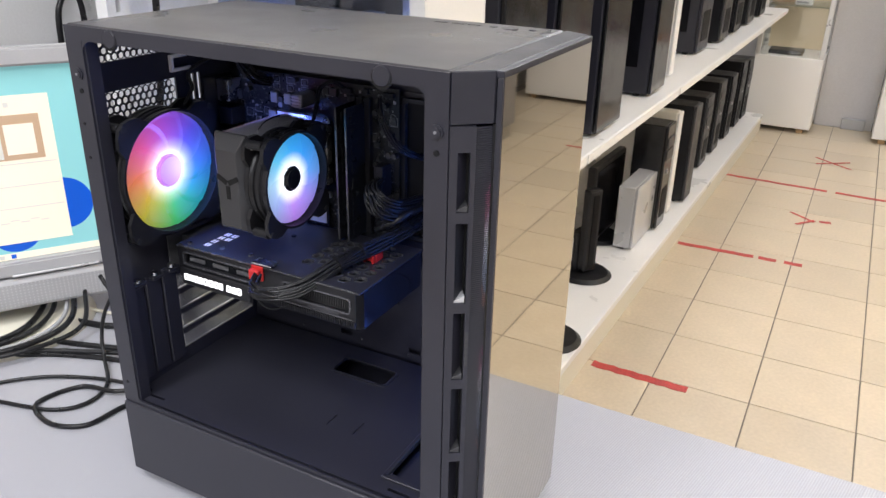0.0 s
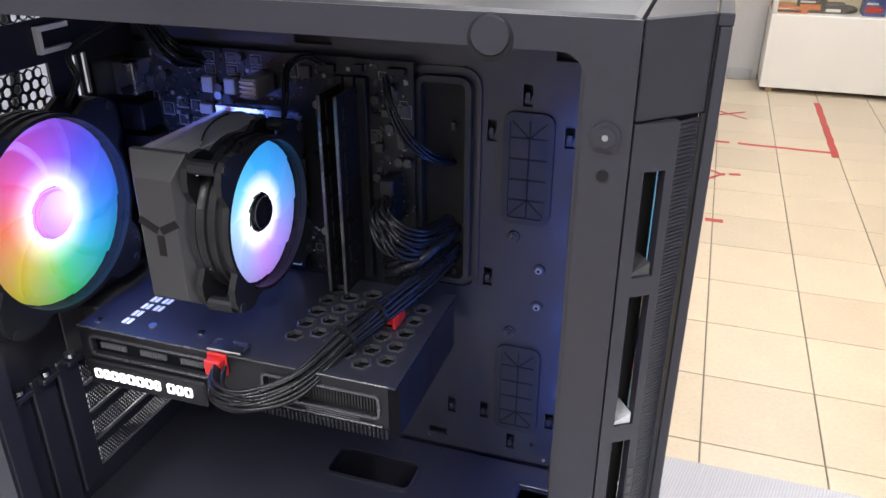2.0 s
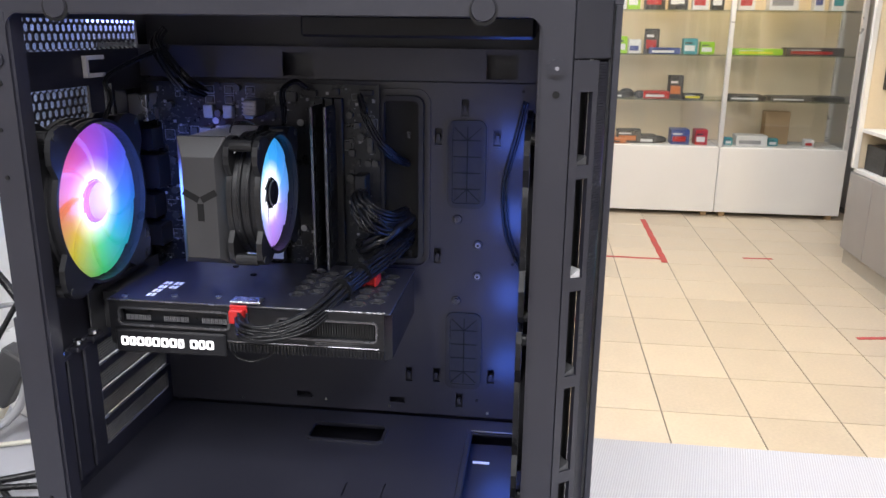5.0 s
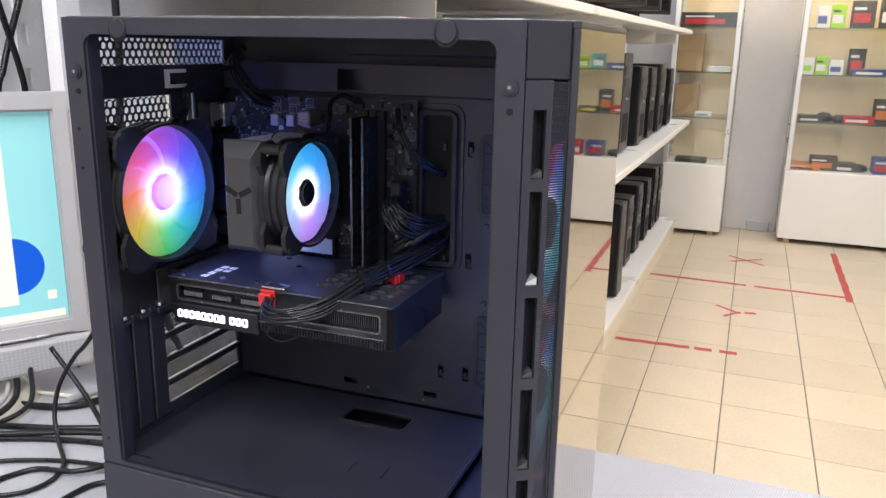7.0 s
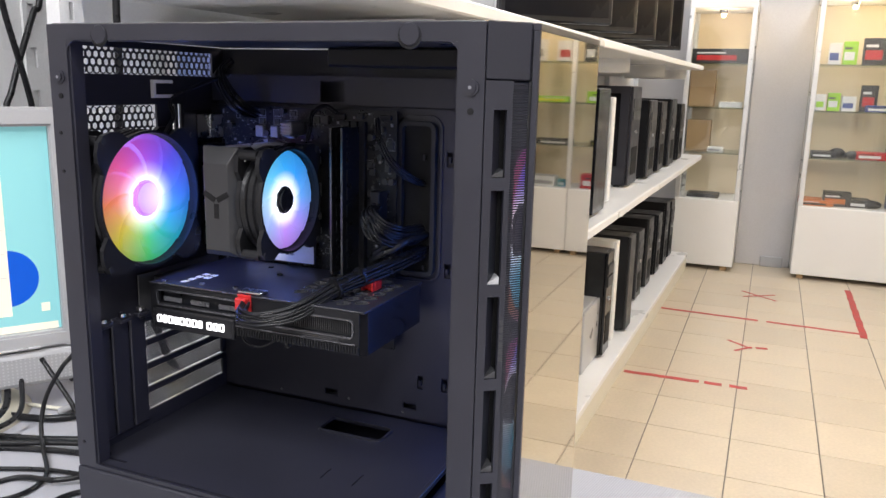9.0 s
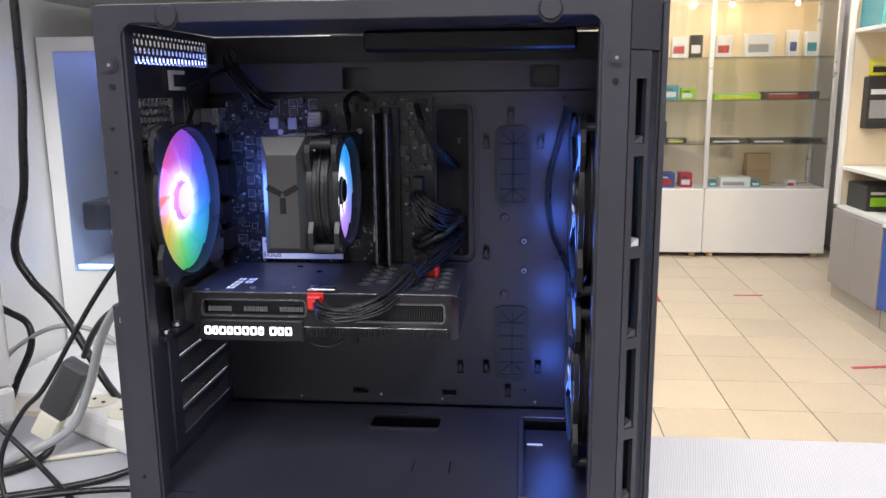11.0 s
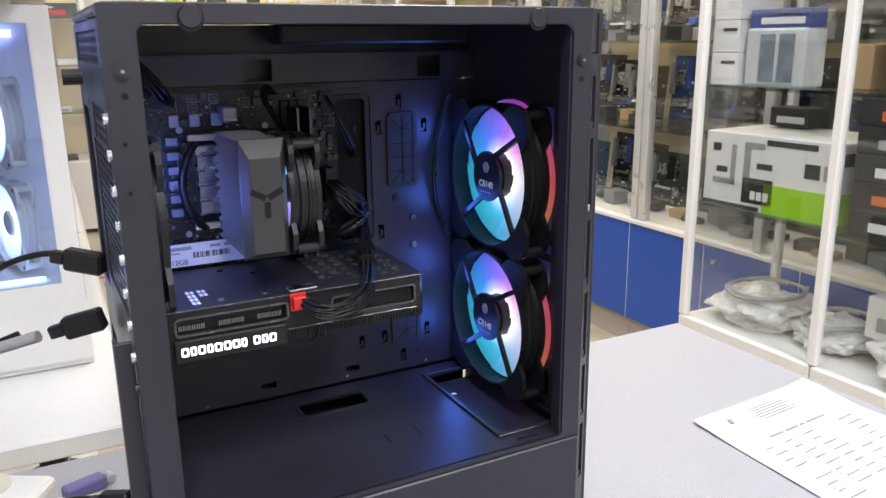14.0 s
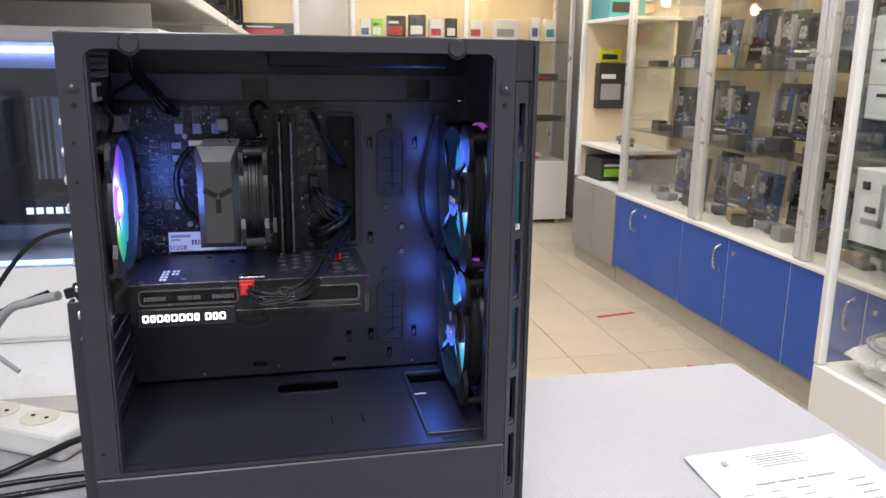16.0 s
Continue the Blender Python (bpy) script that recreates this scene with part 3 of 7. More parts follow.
    for z in shelves:
        p = solid("glass_shelf", SHELFGLASS, x0 + fw + 0.004, x1 - 0.016, y0 + fw + 0.004, y1 - 0.018, z - 0.008, z, ob)
        p.visible_shadow = False
    return ob


LEVELS = (0.775, 1.065, 1.345)
showcase("showcase", -0.62, -0.215, 5.40, 5.80, "y0", 0.47, 1.68, "narrow white-based glass showcase at the far wall", LEVELS, feet=True)
showcase("showcase", 0.135, 1.76, 5.40, 5.80, "y0", 0.47, 1.72, "wide white-based glass showcase at the far wall", LEVELS, bays=2, feet=True)
# open shelf unit in white over grey doors
rack = thing("open_shelf_unit", (1.6, 4.05, 0), "white open shelf unit over grey cabinet doors", "shelf unit")
solid("carcass", WHITE, 1.415, 1.85, 3.75, 4.36, 0.5, 0.52, rack, 0.002)
for z in (0.73, 1.44, 2.0):
    solid("shelf", WHITE, 1.42, 1.85, 3.77, 4.34, z - 0.02, z, rack, 0.002)
solid("side_panel", BEIGE, 1.425, 1.86, 4.342, 4.36, 0.522, 2.1, rack, 0.002)
solid("front_post", WHITE, 1.398, 1.424, 4.332, 4.362, 0.522, 2.1, rack, 0.002)
solid("back_board", BEIGE, 1.852, 1.862, 3.75, 4.36, 0.522, 2.1, rack)
for a, b in ((3.752, 4.053), (4.057, 4.358)):
    solid("door", GREYLAM, 1.40, 1.418, a, b, 0.09, 0.498, rack, 0.002)
solid("inner_body", GREYLAM, 1.42, 1.85, 3.752, 4.358, 0.09, 0.498, rack)
solid("plinth", PLINTH, 1.425, 1.85, 3.752, 4.358, 0.0, 0.088, rack)

# wall of blue base cabinets with glazed uppers
BY = (3.742, 3.435, 3.02, 2.64, 2.235, 1.85, 1.46, 1.07)
for k, (b, a) in enumerate(zip(BY, BY[1:])):
    cab = thing("base_cabinet", (1.6, (a + b) / 2, 0), "blue laminate base cabinet on a beige plinth", "cabinet", "blue cabinets")
    solid("body", WHITE, 1.42, 1.86, a + 0.001, b - 0.001, 0.11, 0.5, cab)
    solid("door", BLUE, 1.40, 1.418, a + 0.003, b - 0.003, 0.112, 0.498, cab, 0.0015)
    solid("top", WHITE, 1.39, 1.86, a, b, 0.5005, 0.516, cab, 0.002)
    solid("plinth", PLINTH, 1.425, 1.86, a + 0.0005, b - 0.0005, 0.0, 0.109, cab, 0.001)
    solid("edge_strip", WHITE, 1.403, 1.4195, b - 0.0026, b - 0.0004, 0.112, 0.498, cab)
    solid("edge_strip", WHITE, 1.403, 1.4195, a + 0.0004, a + 0.0026, 0.112, 0.498, cab)
    side = a + 0.05 if k % 2 == 0 else None
    if side:
        bm = bmesh.new()
        tube(bm, [(1.399, side, 0.35), (1.375, side, 0.365), (1.368, side, 0.405), (1.375, side, 0.445), (1.399, side, 0.46)], 0.006, 8, 6)
        part("handle", bm, SILVER, cab, "curved silver handle", True)
    else:
        bm = bmesh.new()
        cyl(bm, (1.397, b - 0.05, 0.445), "x", 0.009, 0.006, 16)
        part("lock", bm, SILVER, cab, "round lock")
showcase("showcase", 1.405, 1.86, 2.96, 3.74, "x0", 0.517, 2.1, "tall glazed cabinet full of circuit boards", (0.86, 1.18, 1.5), base=False, side_panes=False, fw=0.035)
showcase("showcase", 1.405, 1.86, 2.205, 2.955, "x0", 0.517, 2.1, "tall glazed cabinet with rows of circuit boards", (0.86, 1.18, 1.5), base=False, side_panes=False, fw=0.035)
showcase("showcase", 1.405, 1.86, 1.07, 2.2, "x0", 0.517, 2.1, "tall glazed cabinet behind the free-standing showcase", (0.86, 1.18, 1.5), base=False, side_panes=False, fw=0.035, bays=2)
# free-standing counter showcase close to the table
showcase("showcase", 0.95, 1.34, 0.2, 1.50, "x0", 0.43, 1.7, "free-standing glass showcase with a white base", (0.755, 1.07, 1.36), bays=3, back=False, frame_mat=WHITE, fw=0.024)

# ---- the work table ----
table = thing("work_table", (-0.6, 0.43, 0), "white work table under a ribbed mat", "table")
solid("tabletop", WHITE, -1.7, 0.243, 0.06, 0.797, 0.72, 0.7478, table, 0.003)
for lx in (-1.6, 0.16):
    for ly in (0.12, 0.72):
        solid("leg", GREYPLASTIC, lx - 0.025, lx + 0.025, ly - 0.025, ly + 0.025, 0.0, 0.7195, table, 0.003)
bm = bmesh.new()
box(bm, -1.7, 0.25, 0.05, 0.804, 0.748, 0.7502, 0.0006)
tagged(part("table_mat", bm, MATTOP), "thin white ribbed mat covering the table", "table mat")

# ---- the computer case ----
CX0, CXF, CY0, CY1, CZ0, CZ1 = -0.584, -0.227, 0.44, 0.652, 0.764, 1.213
case = thing("computer_case", (-0.4, 0.545, 0.75), "open black steel computer case with a mirrored front panel", "computer case")
bm = bmesh.new()
panel(bm, (0, CY0, 0), (1, 0, 0), (0, 0, 1), (0, 0.002, 0), (CX0, CXF, 0.8475, CZ1 - 0.001), [(-0.565, -0.244, 0.851, 1.2005)])
for a, b, c, d in ((-0.5655, -0.563, 0.851, 1.2), (-0.246, -0.2435, 0.851, 1.2)):
    box(bm, a, b, CY0 + 0.002, CY0 + 0.014, c, d)
box(bm, -0.5655, -0.2435, CY0 + 0.002, CY0 + 0.014, 1.2, 1.2025)
part("side_frame", bm, STEEL, case)
bm = bmesh.new()
box(bm, CX0, CXF - 0.0005, CY0 - 0.0025, CY0 + 0.004, CZ0, 0.847, 0.0012)
part("lower_side_panel", bm, STEEL, case)
bm = bmesh.new()
box(bm, CX0, CXF - 0.0002, CY0 + 0.0005, CY1, 1.2045, CZ1, 0.003, 2)
part("top_panel", bm, TOPSTEEL, case)
for bx_, by_, rr_ in ((-0.268, 0.63, 0.0065), (-0.285, 0.632, 0.0035), (-0.25, 0.634, 0.0035)):
    bm = bmesh.new()
    cyl(bm, (bx_, by_, CZ1 + 0.0002), "z", rr_, 0.0005, 20)
    part("top_button", bm, STEEL, case)
for bx_ in (-0.335, -0.318, -0.303):
    bm = bmesh.new()
    box(bm, bx_ - 0.006, bx_ + 0.006, 0.63, 0.635, CZ1 + 0.0001, CZ1 + 0.0004)
    part("top_port", bm, STEEL, case)
# rounded corners of the side opening
for cx, cz, sx, sz in ((-0.565, 1.2005, 1, -1), (-0.244, 1.2005, -1, -1), (-0.565, 0.851, 1, 1), (-0.244, 0.851, -1, 1)):
    bm = bmesh.new()
    rad = 0.010 if cz > 1 else 0.004
    arc = [(cx + sx * rad * (1 - math.sin(t)), cz + sz * rad * (1 - math.cos(t))) for t in [math.pi / 2 * k / 6 for k in range(7)]]
    pts = [(cx, cz)] + arc
    f0, f1 = [bm.verts.new((p[0], CY0 + 0.0003, p[1])) for p in pts], [bm.verts.new((p[0], CY0 + 0.0018, p[1])) for p in pts]
    bm.faces.new(f0), bm.faces.new(f1[::-1])
    for i in range(len(pts)):
        bm.faces.new((f0[i], f0[(i + 1) % len(pts)], f1[(i + 1) % len(pts)], f1[i]))
    bmesh.ops.recalc_face_normals(bm, faces=bm.faces[:])
    part("frame_corner", bm, STEEL, case)
bm = bmesh.new()
box(bm, CX0, CXF, CY1 - 0.003, CY1 - 0.001, CZ0, 1.2035)
part("far_side_panel", bm, STEEL, case)
bm = bmesh.new()
box(bm, CX0, CXF, CY0 + 0.005, CY1 - 0.004, CZ0, CZ0 + 0.002)
part("bottom_panel", bm, STEEL, case)
for fx in (-0.56, -0.25):
    for fy in (0.465, 0.625):
        bm = bmesh.new()
        box(bm, fx - 0.02, fx + 0.02, fy - 0.012, fy + 0.012, 0.7503, CZ0 - 0.0002, 0.002)
        part("foot", bm, RUBBER, case)
# rear panel with its vents and slots
bm = bmesh.new()
panel(bm, (CX0, 0, 0), (0, 1, 0), (0, 0, 1), (0.002, 0, 0), (CY0 + 0.0045, CY1 - 0.0035, CZ0 + 0.0025, 1.204),
      [(0.462, 0.632, 1.176, 1.198), (0.467, 0.552, 1.124, 1.150), (0.455, 0.571, 1.014, 1.123), (0.588, 0.638, 1.0, 1.142), (0.522, 0.632, 0.865, 0.957), (0.458, 0.463, 1.126, 1.148), (0.572, 0.576, 1.124, 1.15), (0.58, 0.584, 1.124, 1.15)])
part("rear_panel", bm, STEEL, case)
bm = bmesh.new()
perforated(bm, (CX0 + 0.001, 0.464, 1.1795), (0, 1, 0), (0, 0, 1), (0.001, 0, 0), 24, 4, 0.0071, 0.0030)
part("top_vent", bm, STEEL, case, "perforated vent")
bm = bmesh.new()
perforated(bm, (CX0 + 0.001, 0.469, 1.1275), (0, 1, 0), (0, 0, 1), (0.001, 0, 0), 12, 4, 0.0071, 0.0030)
part("rear_vent", bm, STEEL, case, "perforated vent")
bm = bmesh.new()
perforated(bm, (CX0 + 0.001, 0.457, 1.017), (0, 1, 0), (0, 0, 1), (0.001, 0, 0), 17, 18, 0.0069, 0.0029)
part("fan_grille", bm, STEEL, case, "perforated fan grille")
for k in range(4):
    z = 0.868 + 0.0232 * k
    bm = bmesh.new()
    perforated(bm, (CX0 + 0.002, 0.5235, z), (0, 1, 0), (0, 0, 1), (0.0006, 0, 0), 42, 7, 0.0026, 0.0008)
    box(bm, CX0 + 0.001, CX0 + 0.004, 0.522, 0.632, z + 0.0148, z + 0.0205)
    box(bm, CX0 + 0.001, CX0 + 0.004, 0.63, 0.636, z, z + 0.02)
    part("slot_cover", bm, STEEL, case, "perforated steel slot cover")
for k in range(3):
    y = 0.4585 + 0.0215 * k
    bm = bmesh.new()
    box(bm, CX0 + 0.0022, CX0 + 0.0055, y, y + 0.0185, 0.858, 0.966, 0.001)
    box(bm, CX0 + 0.0056, CX0 + 0.012, y + 0.004, y + 0.0185, 0.962, 0.966, 0.0008)
    part("upright_slot_cover", bm, STEEL, case)
    bm = bmesh.new()
    cyl(bm, (CX0 + 0.009, y + 0.009, 0.969), "z", 0.0035, 0.003, 12)
    part("slot_screw", bm, SILVER, case)
bm = bmesh.new()
box(bm, CX0 - 0.012, CX0 - 0.0005, 0.452, 0.456, 0.80, 1.0, 0.0006)
box(bm, CX0 - 0.012, CX0 - 0.009, 0.456, 0.466, 0.80, 1.0, 0.0006)
part("slot_shield", bm, STEEL, case, "folded steel slot shield")
for k in range(9):
    bm = bmesh.new()
    cyl(bm, (CX0 - 0.001, 0.447, 1.145 - 0.022 * k), "x", 0.0035, 0.003, 12)
    part("rear_screw", bm, SILVER if k < 8 else STEEL, case)
bm = bmesh.new()
cyl(bm, (CX0 - 0.008, 0.6, 1.165), "x", 0.006, 0.014, 16)
part("thumb_screw", bm, PLASTIC, case)
# motherboard tray
SL = [(-0.305, 1.132), (-0.352, 1.109), (-0.327, 1.108), (-0.278, 1.108), (-0.327, 1.005), (-0.351, 1.006), (-0.278, 0.894), (-0.327, 0.893), (-0.352, 0.892), (-0.306, 0.869)]
TY = 0.636
bm = bmesh.new()
panel(bm, (0, TY, 0), (1, 0, 0), (0, 0, 1), (0, 0.0015, 0), (-0.58, -0.2242, 0.8535, 1.152), [(-0.374, -0.342, 1.002, 1.138), (-0.458, -0.443, 0.8625, 0.8685), (-0.370, -0.356, 0.8625, 0.8685), (-0.316, -0.289, 1.052, 1.119), (-0.316, -0.289, 0.885, 0.951)] + [(a - 0.003, a + 0.003, z - 0.0068, z + 0.0068) for a, z in SL])
part("motherboard_tray", bm, STEEL, case)
for a, z in SL:
    bm = bmesh.new()
    box(bm, a - 0.0026, a + 0.0026, TY + 0.003, TY + 0.0036, z - 0.0065, z - 0.001)
    box(bm, a - 0.0012, a + 0.0012, TY - 0.001, TY + 0.003, z - 0.003, z + 0.002)
    part("tray_slot_tab", bm, STEEL, case)
bm = bmesh.new()
panel(bm, (0, 0.628, 0), (1, 0, 0), (0, 0, 1), (0, 0.0015, 0), (-0.58, -0.2242, 1.1535, 1.179), [(-0.456, -0.43, 1.1555, 1.1745), (-0.288, -0.263, 1.1555, 1.1745)])
box(bm, -0.58, -0.232, 0.6295, 0.6372, 1.1535, 1.155)
part("top_rail", bm, STEEL, case)
bm = bmesh.new()
box(bm, -0.43, -0.25, 0.596, 0.634, 1.187, 1.2035, 0.002)
part("top_filter_tray", bm, PLASTIC, case)
# cable opening frame
def rounded_frame(bm, x0, x1, z0, z1, y0, y1, r, w, seg=5):
    def loop(i):
        a, b, c, d, q = x0 + i, x1 - i, z0 + i, z1 - i, max(r - i, 0.0004)
        pts = []
        for cx, cz, s in ((b - q, d - q, 0), (a + q, d - q, 90), (a + q, c + q, 180), (b - q, c + q, 270)):
            for k in range(seg + 1):
                t = radians(s + 90 * k / seg)
                pts.append((cx + q * math.cos(t), cz + q * math.sin(t)))
        return pts
    o, i = loop(0), loop(w)
    n = len(o)
    V = [[bm.verts.new((p[0], y, p[1])) for p in ring] for ring, y in ((o, y1), (o, y0), (i, y0), (i, y1))]
    for A, B in ((0, 1), (1, 2), (2, 3), (3, 0)):
        for k in range(n):
            bm.faces.new((V[A][k], V[A][(k + 1) % n], V[B][(k + 1) % n], V[B][k]))
    bmesh.ops.recalc_face_normals(bm, faces=bm.faces[:])


bm = bmesh.new()
rounded_frame(bm, -0.376, -0.339, 0.999, 1.141, TY - 0.006, TY - 0.0003, 0.008, 0.004)
part("cable_opening_rim", bm, RUBBER, case)
# Black sheet stands in for the shade inside the opening.
solid("cable_opening_shade", DARK, -0.3735, -0.3425, TY + 0.0018, TY + 0.003, 1.0025, 1.1375, case)
bm = bmesh.new()
rounded_frame(bm, -0.3815, -0.3335, 0.9935, 1.1465, TY - 0.0022, TY - 0.0003, 0.012, 0.0022)
part("embossed_ridge", bm, STEEL, case)
for z0, z1 in ((1.048, 1.122), (0.882, 0.954)):
    bm = bmesh.new()
    rounded_frame(bm, -0.319, -0.287, z0, z1, TY - 0.0028, TY - 0.0003, 0.007, 0.0042)
    part("rubber_grommet", bm, RUBBER, case)
    solid("grommet_membrane", RUBBER, -0.3157, -0.2893, TY - 0.0016, TY - 0.0008, z0 + 0.0038, z1 - 0.0038, case)
    mid, top_, low_ = -0.3025, z1 - 0.0165, z0 + 0.0165
    cuts = [((mid, z0 + 0.005), (mid, z1 - 0.005))] + [((-0.3145, z), (-0.2905, z)) for z in (low_, low_ + (top_ - low_) / 3, low_ + (top_ - low_) * 2 / 3, top_)]
    cuts += [((mid, zc), (xe, ze)) for zc, ze in ((top_, z1 - 0.006), (low_, z0 + 0.006)) for xe in (-0.3135, -0.2915)]
    for (xa, za), (xb, zb) in cuts:
        d = Vector((xb - xa, 0, zb - za))
        n = Vector((-d.z, 0, d.x)).normalized() * 0.00045
        bm = bmesh.new()
        c4 = [Vector((xa, 0, za)) + n, Vector((xa, 0, za)) - n, Vector((xb, 0, zb)) - n, Vector((xb, 0, zb)) + n]
        lo, hi = [bm.verts.new((c.x, TY - 0.0020, c.z)) for c in c4], [bm.verts.new((c.x, TY - 0.0017, c.z)) for c in c4]
        bm.faces.new(lo), bm.faces.new(hi[::-1])
        for i in range(4):
            bm.faces.new((lo[i], lo[(i + 1) % 4], hi[(i + 1) % 4], hi[i]))
        bmesh.ops.recalc_face_normals(bm, faces=bm.faces[:])
        part("grommet_slit", bm, DARK, case)
for a, z in ((-0.31, 1.038), (-0.292, 1.016), (-0.292, 0.988), (-0.31, 0.965)):
    bright = z in (1.016, 0.988)
    bm = bmesh.new()
    cyl(bm, (a, TY - 0.0008, z), "y", 0.0042, 0.0012, 20, 0.0036)
    part("standoff_dimple", bm, STEEL, case)
    bm = bmesh.new()
    cyl(bm, (a, TY - 0.0022, z), "y", 0.0025, 0.0016, 16, 0.0021)
    part("standoff", bm, CAPMAT if bright else RIMGREY, case)
    bm = bmesh.new()
    cyl(bm, (a, TY - 0.0032, z), "y", 0.0011, 0.0006, 10)
    part("standoff_bore", bm, DARK, case)
for a, z in ((-0.345, 1.146), (-0.258, 1.146), (-0.37, 0.859), (-0.43, 0.862), (-0.28, 0.858), (-0.51, 0.858), (-0.29, 0.87), (-0.262, 1.0)):
    bm = bmesh.new()
    cyl(bm, (a, TY - 0.0004, z), "y", 0.0013, 0.0008, 10)
    part("rivet", bm, SILVER if z < 0.865 else DARK, case)
# power supply shroud
SZ = 0.851
bm = bmesh.new()
panel(bm, (0, 0, SZ - 0.0015), (1, 0, 0), (0, 1, 0), (0, 0, 0.0015), (-0.58, -0.2242, 0.4445, 0.6345), [(-0.432, -0.368, 0.581, 0.609), (-0.291, -0.2285, 0.47, 0.61), (-0.565, -0.545, 0.4525, 0.4555), (-0.283, -0.262, 0.4505, 0.4535), (-0.382, -0.381, 0.50, 0.518), (-0.352, -0.351, 0.50, 0.52)])
part("psu_shroud", bm, STEEL, case)
bm = bmesh.new()
box(bm, -0.292, -0.2242, 0.462, 0.6115, SZ - 0.012, SZ - 0.011)
part("shroud_recess", bm, STEEL, case)
bm = bmesh.new()
for a in ((-0.296, -0.2915, 0.463, 0.613), (-0.296, -0.232, 0.6105, 0.614), (-0.296, -0.240, 0.461, 0.466)):
    box(bm, *a, SZ + 0.0002, SZ + 0.0022, 0.0006)
part("recess_rim", bm, STEEL, case)
solid("recess_label", LABEL, -0.288, -0.274, 0.578, 0.5815, SZ - 0.0108, SZ - 0.0104, case, label="small white sticker")
bm = bmesh.new()
rounded_frame(bm, -0.4345, -0.3655, 0.5785, 0.6115, -0.0008, 0.0018, 0.007, 0.0025)
bmesh.ops.transform(bm, matrix=Matrix(((1, 0, 0, 0), (0, 0, 1, 0), (0, 1, 0, SZ), (0, 0, 0, 1))), verts=bm.verts)
bmesh.ops.recalc_face_normals(bm, faces=bm.faces[:])
part("shroud_hole_rim", bm, STEEL, case)
bm = bmesh.new()
cyl(bm, (-0.571, 0.457, SZ + 0.0004), "z", 0.0042, 0.0008, 18)
part("shroud_plug", bm, DARK, case)
# screws and push knobs on the side frame
for a, z in ((-0.5735, 1.173), (-0.2355, 1.173)):
    bm = bmesh.new()
    cyl(bm, (a, CY0 - 0.0008, z), "y", 0.0052, 0.0012, 24)
    cyl(bm, (a, CY0 - 0.0018, z), "y", 0.0032, 0.0016, 18, 0.0036)
    part("frame_screw", bm, STEEL, case)
    bm = bmesh.new()
    cyl(bm, (a, CY0 - 0.0028, z), "y", 0.0012, 0.0006, 6)
    part("screw_socket", bm, CAPMAT, case)
    bm = bmesh.new()
    cyl(bm, (a, CY0 - 0.0002, z - 0.0145), "y", 0.0021, 0.0012, 12)
    part("screw_hole", bm, DARK, case)
for a in (-0.5315, -0.2775):
    bm = bmesh.new()
    cyl(bm, (a, CY0 + 0.0006, 1.2035), "y", 0.0082, 0.0016, 32)
    part("knob_tab", bm, DARK, case)
    bm = bmesh.new()
    v = cyl(bm, (a, CY0 - 0.0007, 1.2045), "y", 0.0072, 0.0010, 32, 0.0066)
    part("push_knob", bm, STEEL, case)
for z in (1.13, 1.10, 0.87):
    bm = bmesh.new()
    cyl(bm, (-0.5765, CY0 - 0.0002, z), "y", 0.0014, 0.001, 10)
    part("pin_hole", bm, DARK, case)
# front bezel: cap, slotted cheek, mesh strip and mirror panel
Pa, Pb, Pc = Vector((CXF, 0.4405, 0)), Vector((-0.2125, 0.4502, 0)), Vector((-0.2040, 0.4612, 0))
def prism(bm, pts, z0, z1):
    lo, hi = [bm.verts.new((p[0], p[1], z0)) for p in pts], [bm.verts.new((p[0], p[1], z1)) for p in pts]
    bm.faces.new(lo[::-1]), bm.faces.new(hi)
    for i in range(len(pts)):
        j = (i + 1) % len(pts)
        bm.faces.new((lo[i], lo[j], hi[j], hi[i]))
    bmesh.ops.recalc_face_normals(bm, faces=bm.faces[:])


bm = bmesh.new()
prism(bm, [(CXF + 0.0005, 0.4405), (-0.2045, 0.4615), (-0.2045, 0.64), (CXF + 0.0005, 0.652)], 1.178, CZ1 - 0.0002)
bmesh.ops.bevel(bm, geom=bm.edges[:], offset=0.0007, segments=1, affect="EDGES")
part("bezel_cap", bm, STEEL, case)
u = (Pb - Pa).normalized()
L1 = (Pb - Pa).length
nrm = Vector((-u.y, u.x, 0))
NOT = [(1.118, 1.160), (1.049, 1.110), (0.985, 1.041), (0.918, 0.977), (0.862, 0.91), (0.80, 0.853)]
bm = bmesh.new()
panel(bm, Pa + Vector((0.0008, 0, 0)), u, (0, 0, 1), nrm * 0.004, (0.0, L1, CZ0, 1.1775), [(0.0055, L1 - 0.0035, a, b) for a, b in NOT])
part("slotted_cheek", bm, STEEL, case)
# Added black sheet; it blocks fan light so the notches stay dark.
bm = bmesh.new()
prism(bm, [(*(Pa + u * w + nrm * d).xy,) for w, d in ((-0.002, 0.0114), (L1 + 0.001, 0.0114), (L1 + 0.001, 0.0124), (-0.002, 0.0124))], CZ0 + 0.003, 1.1765)
part("cheek_light_block", bm, DARK, case)
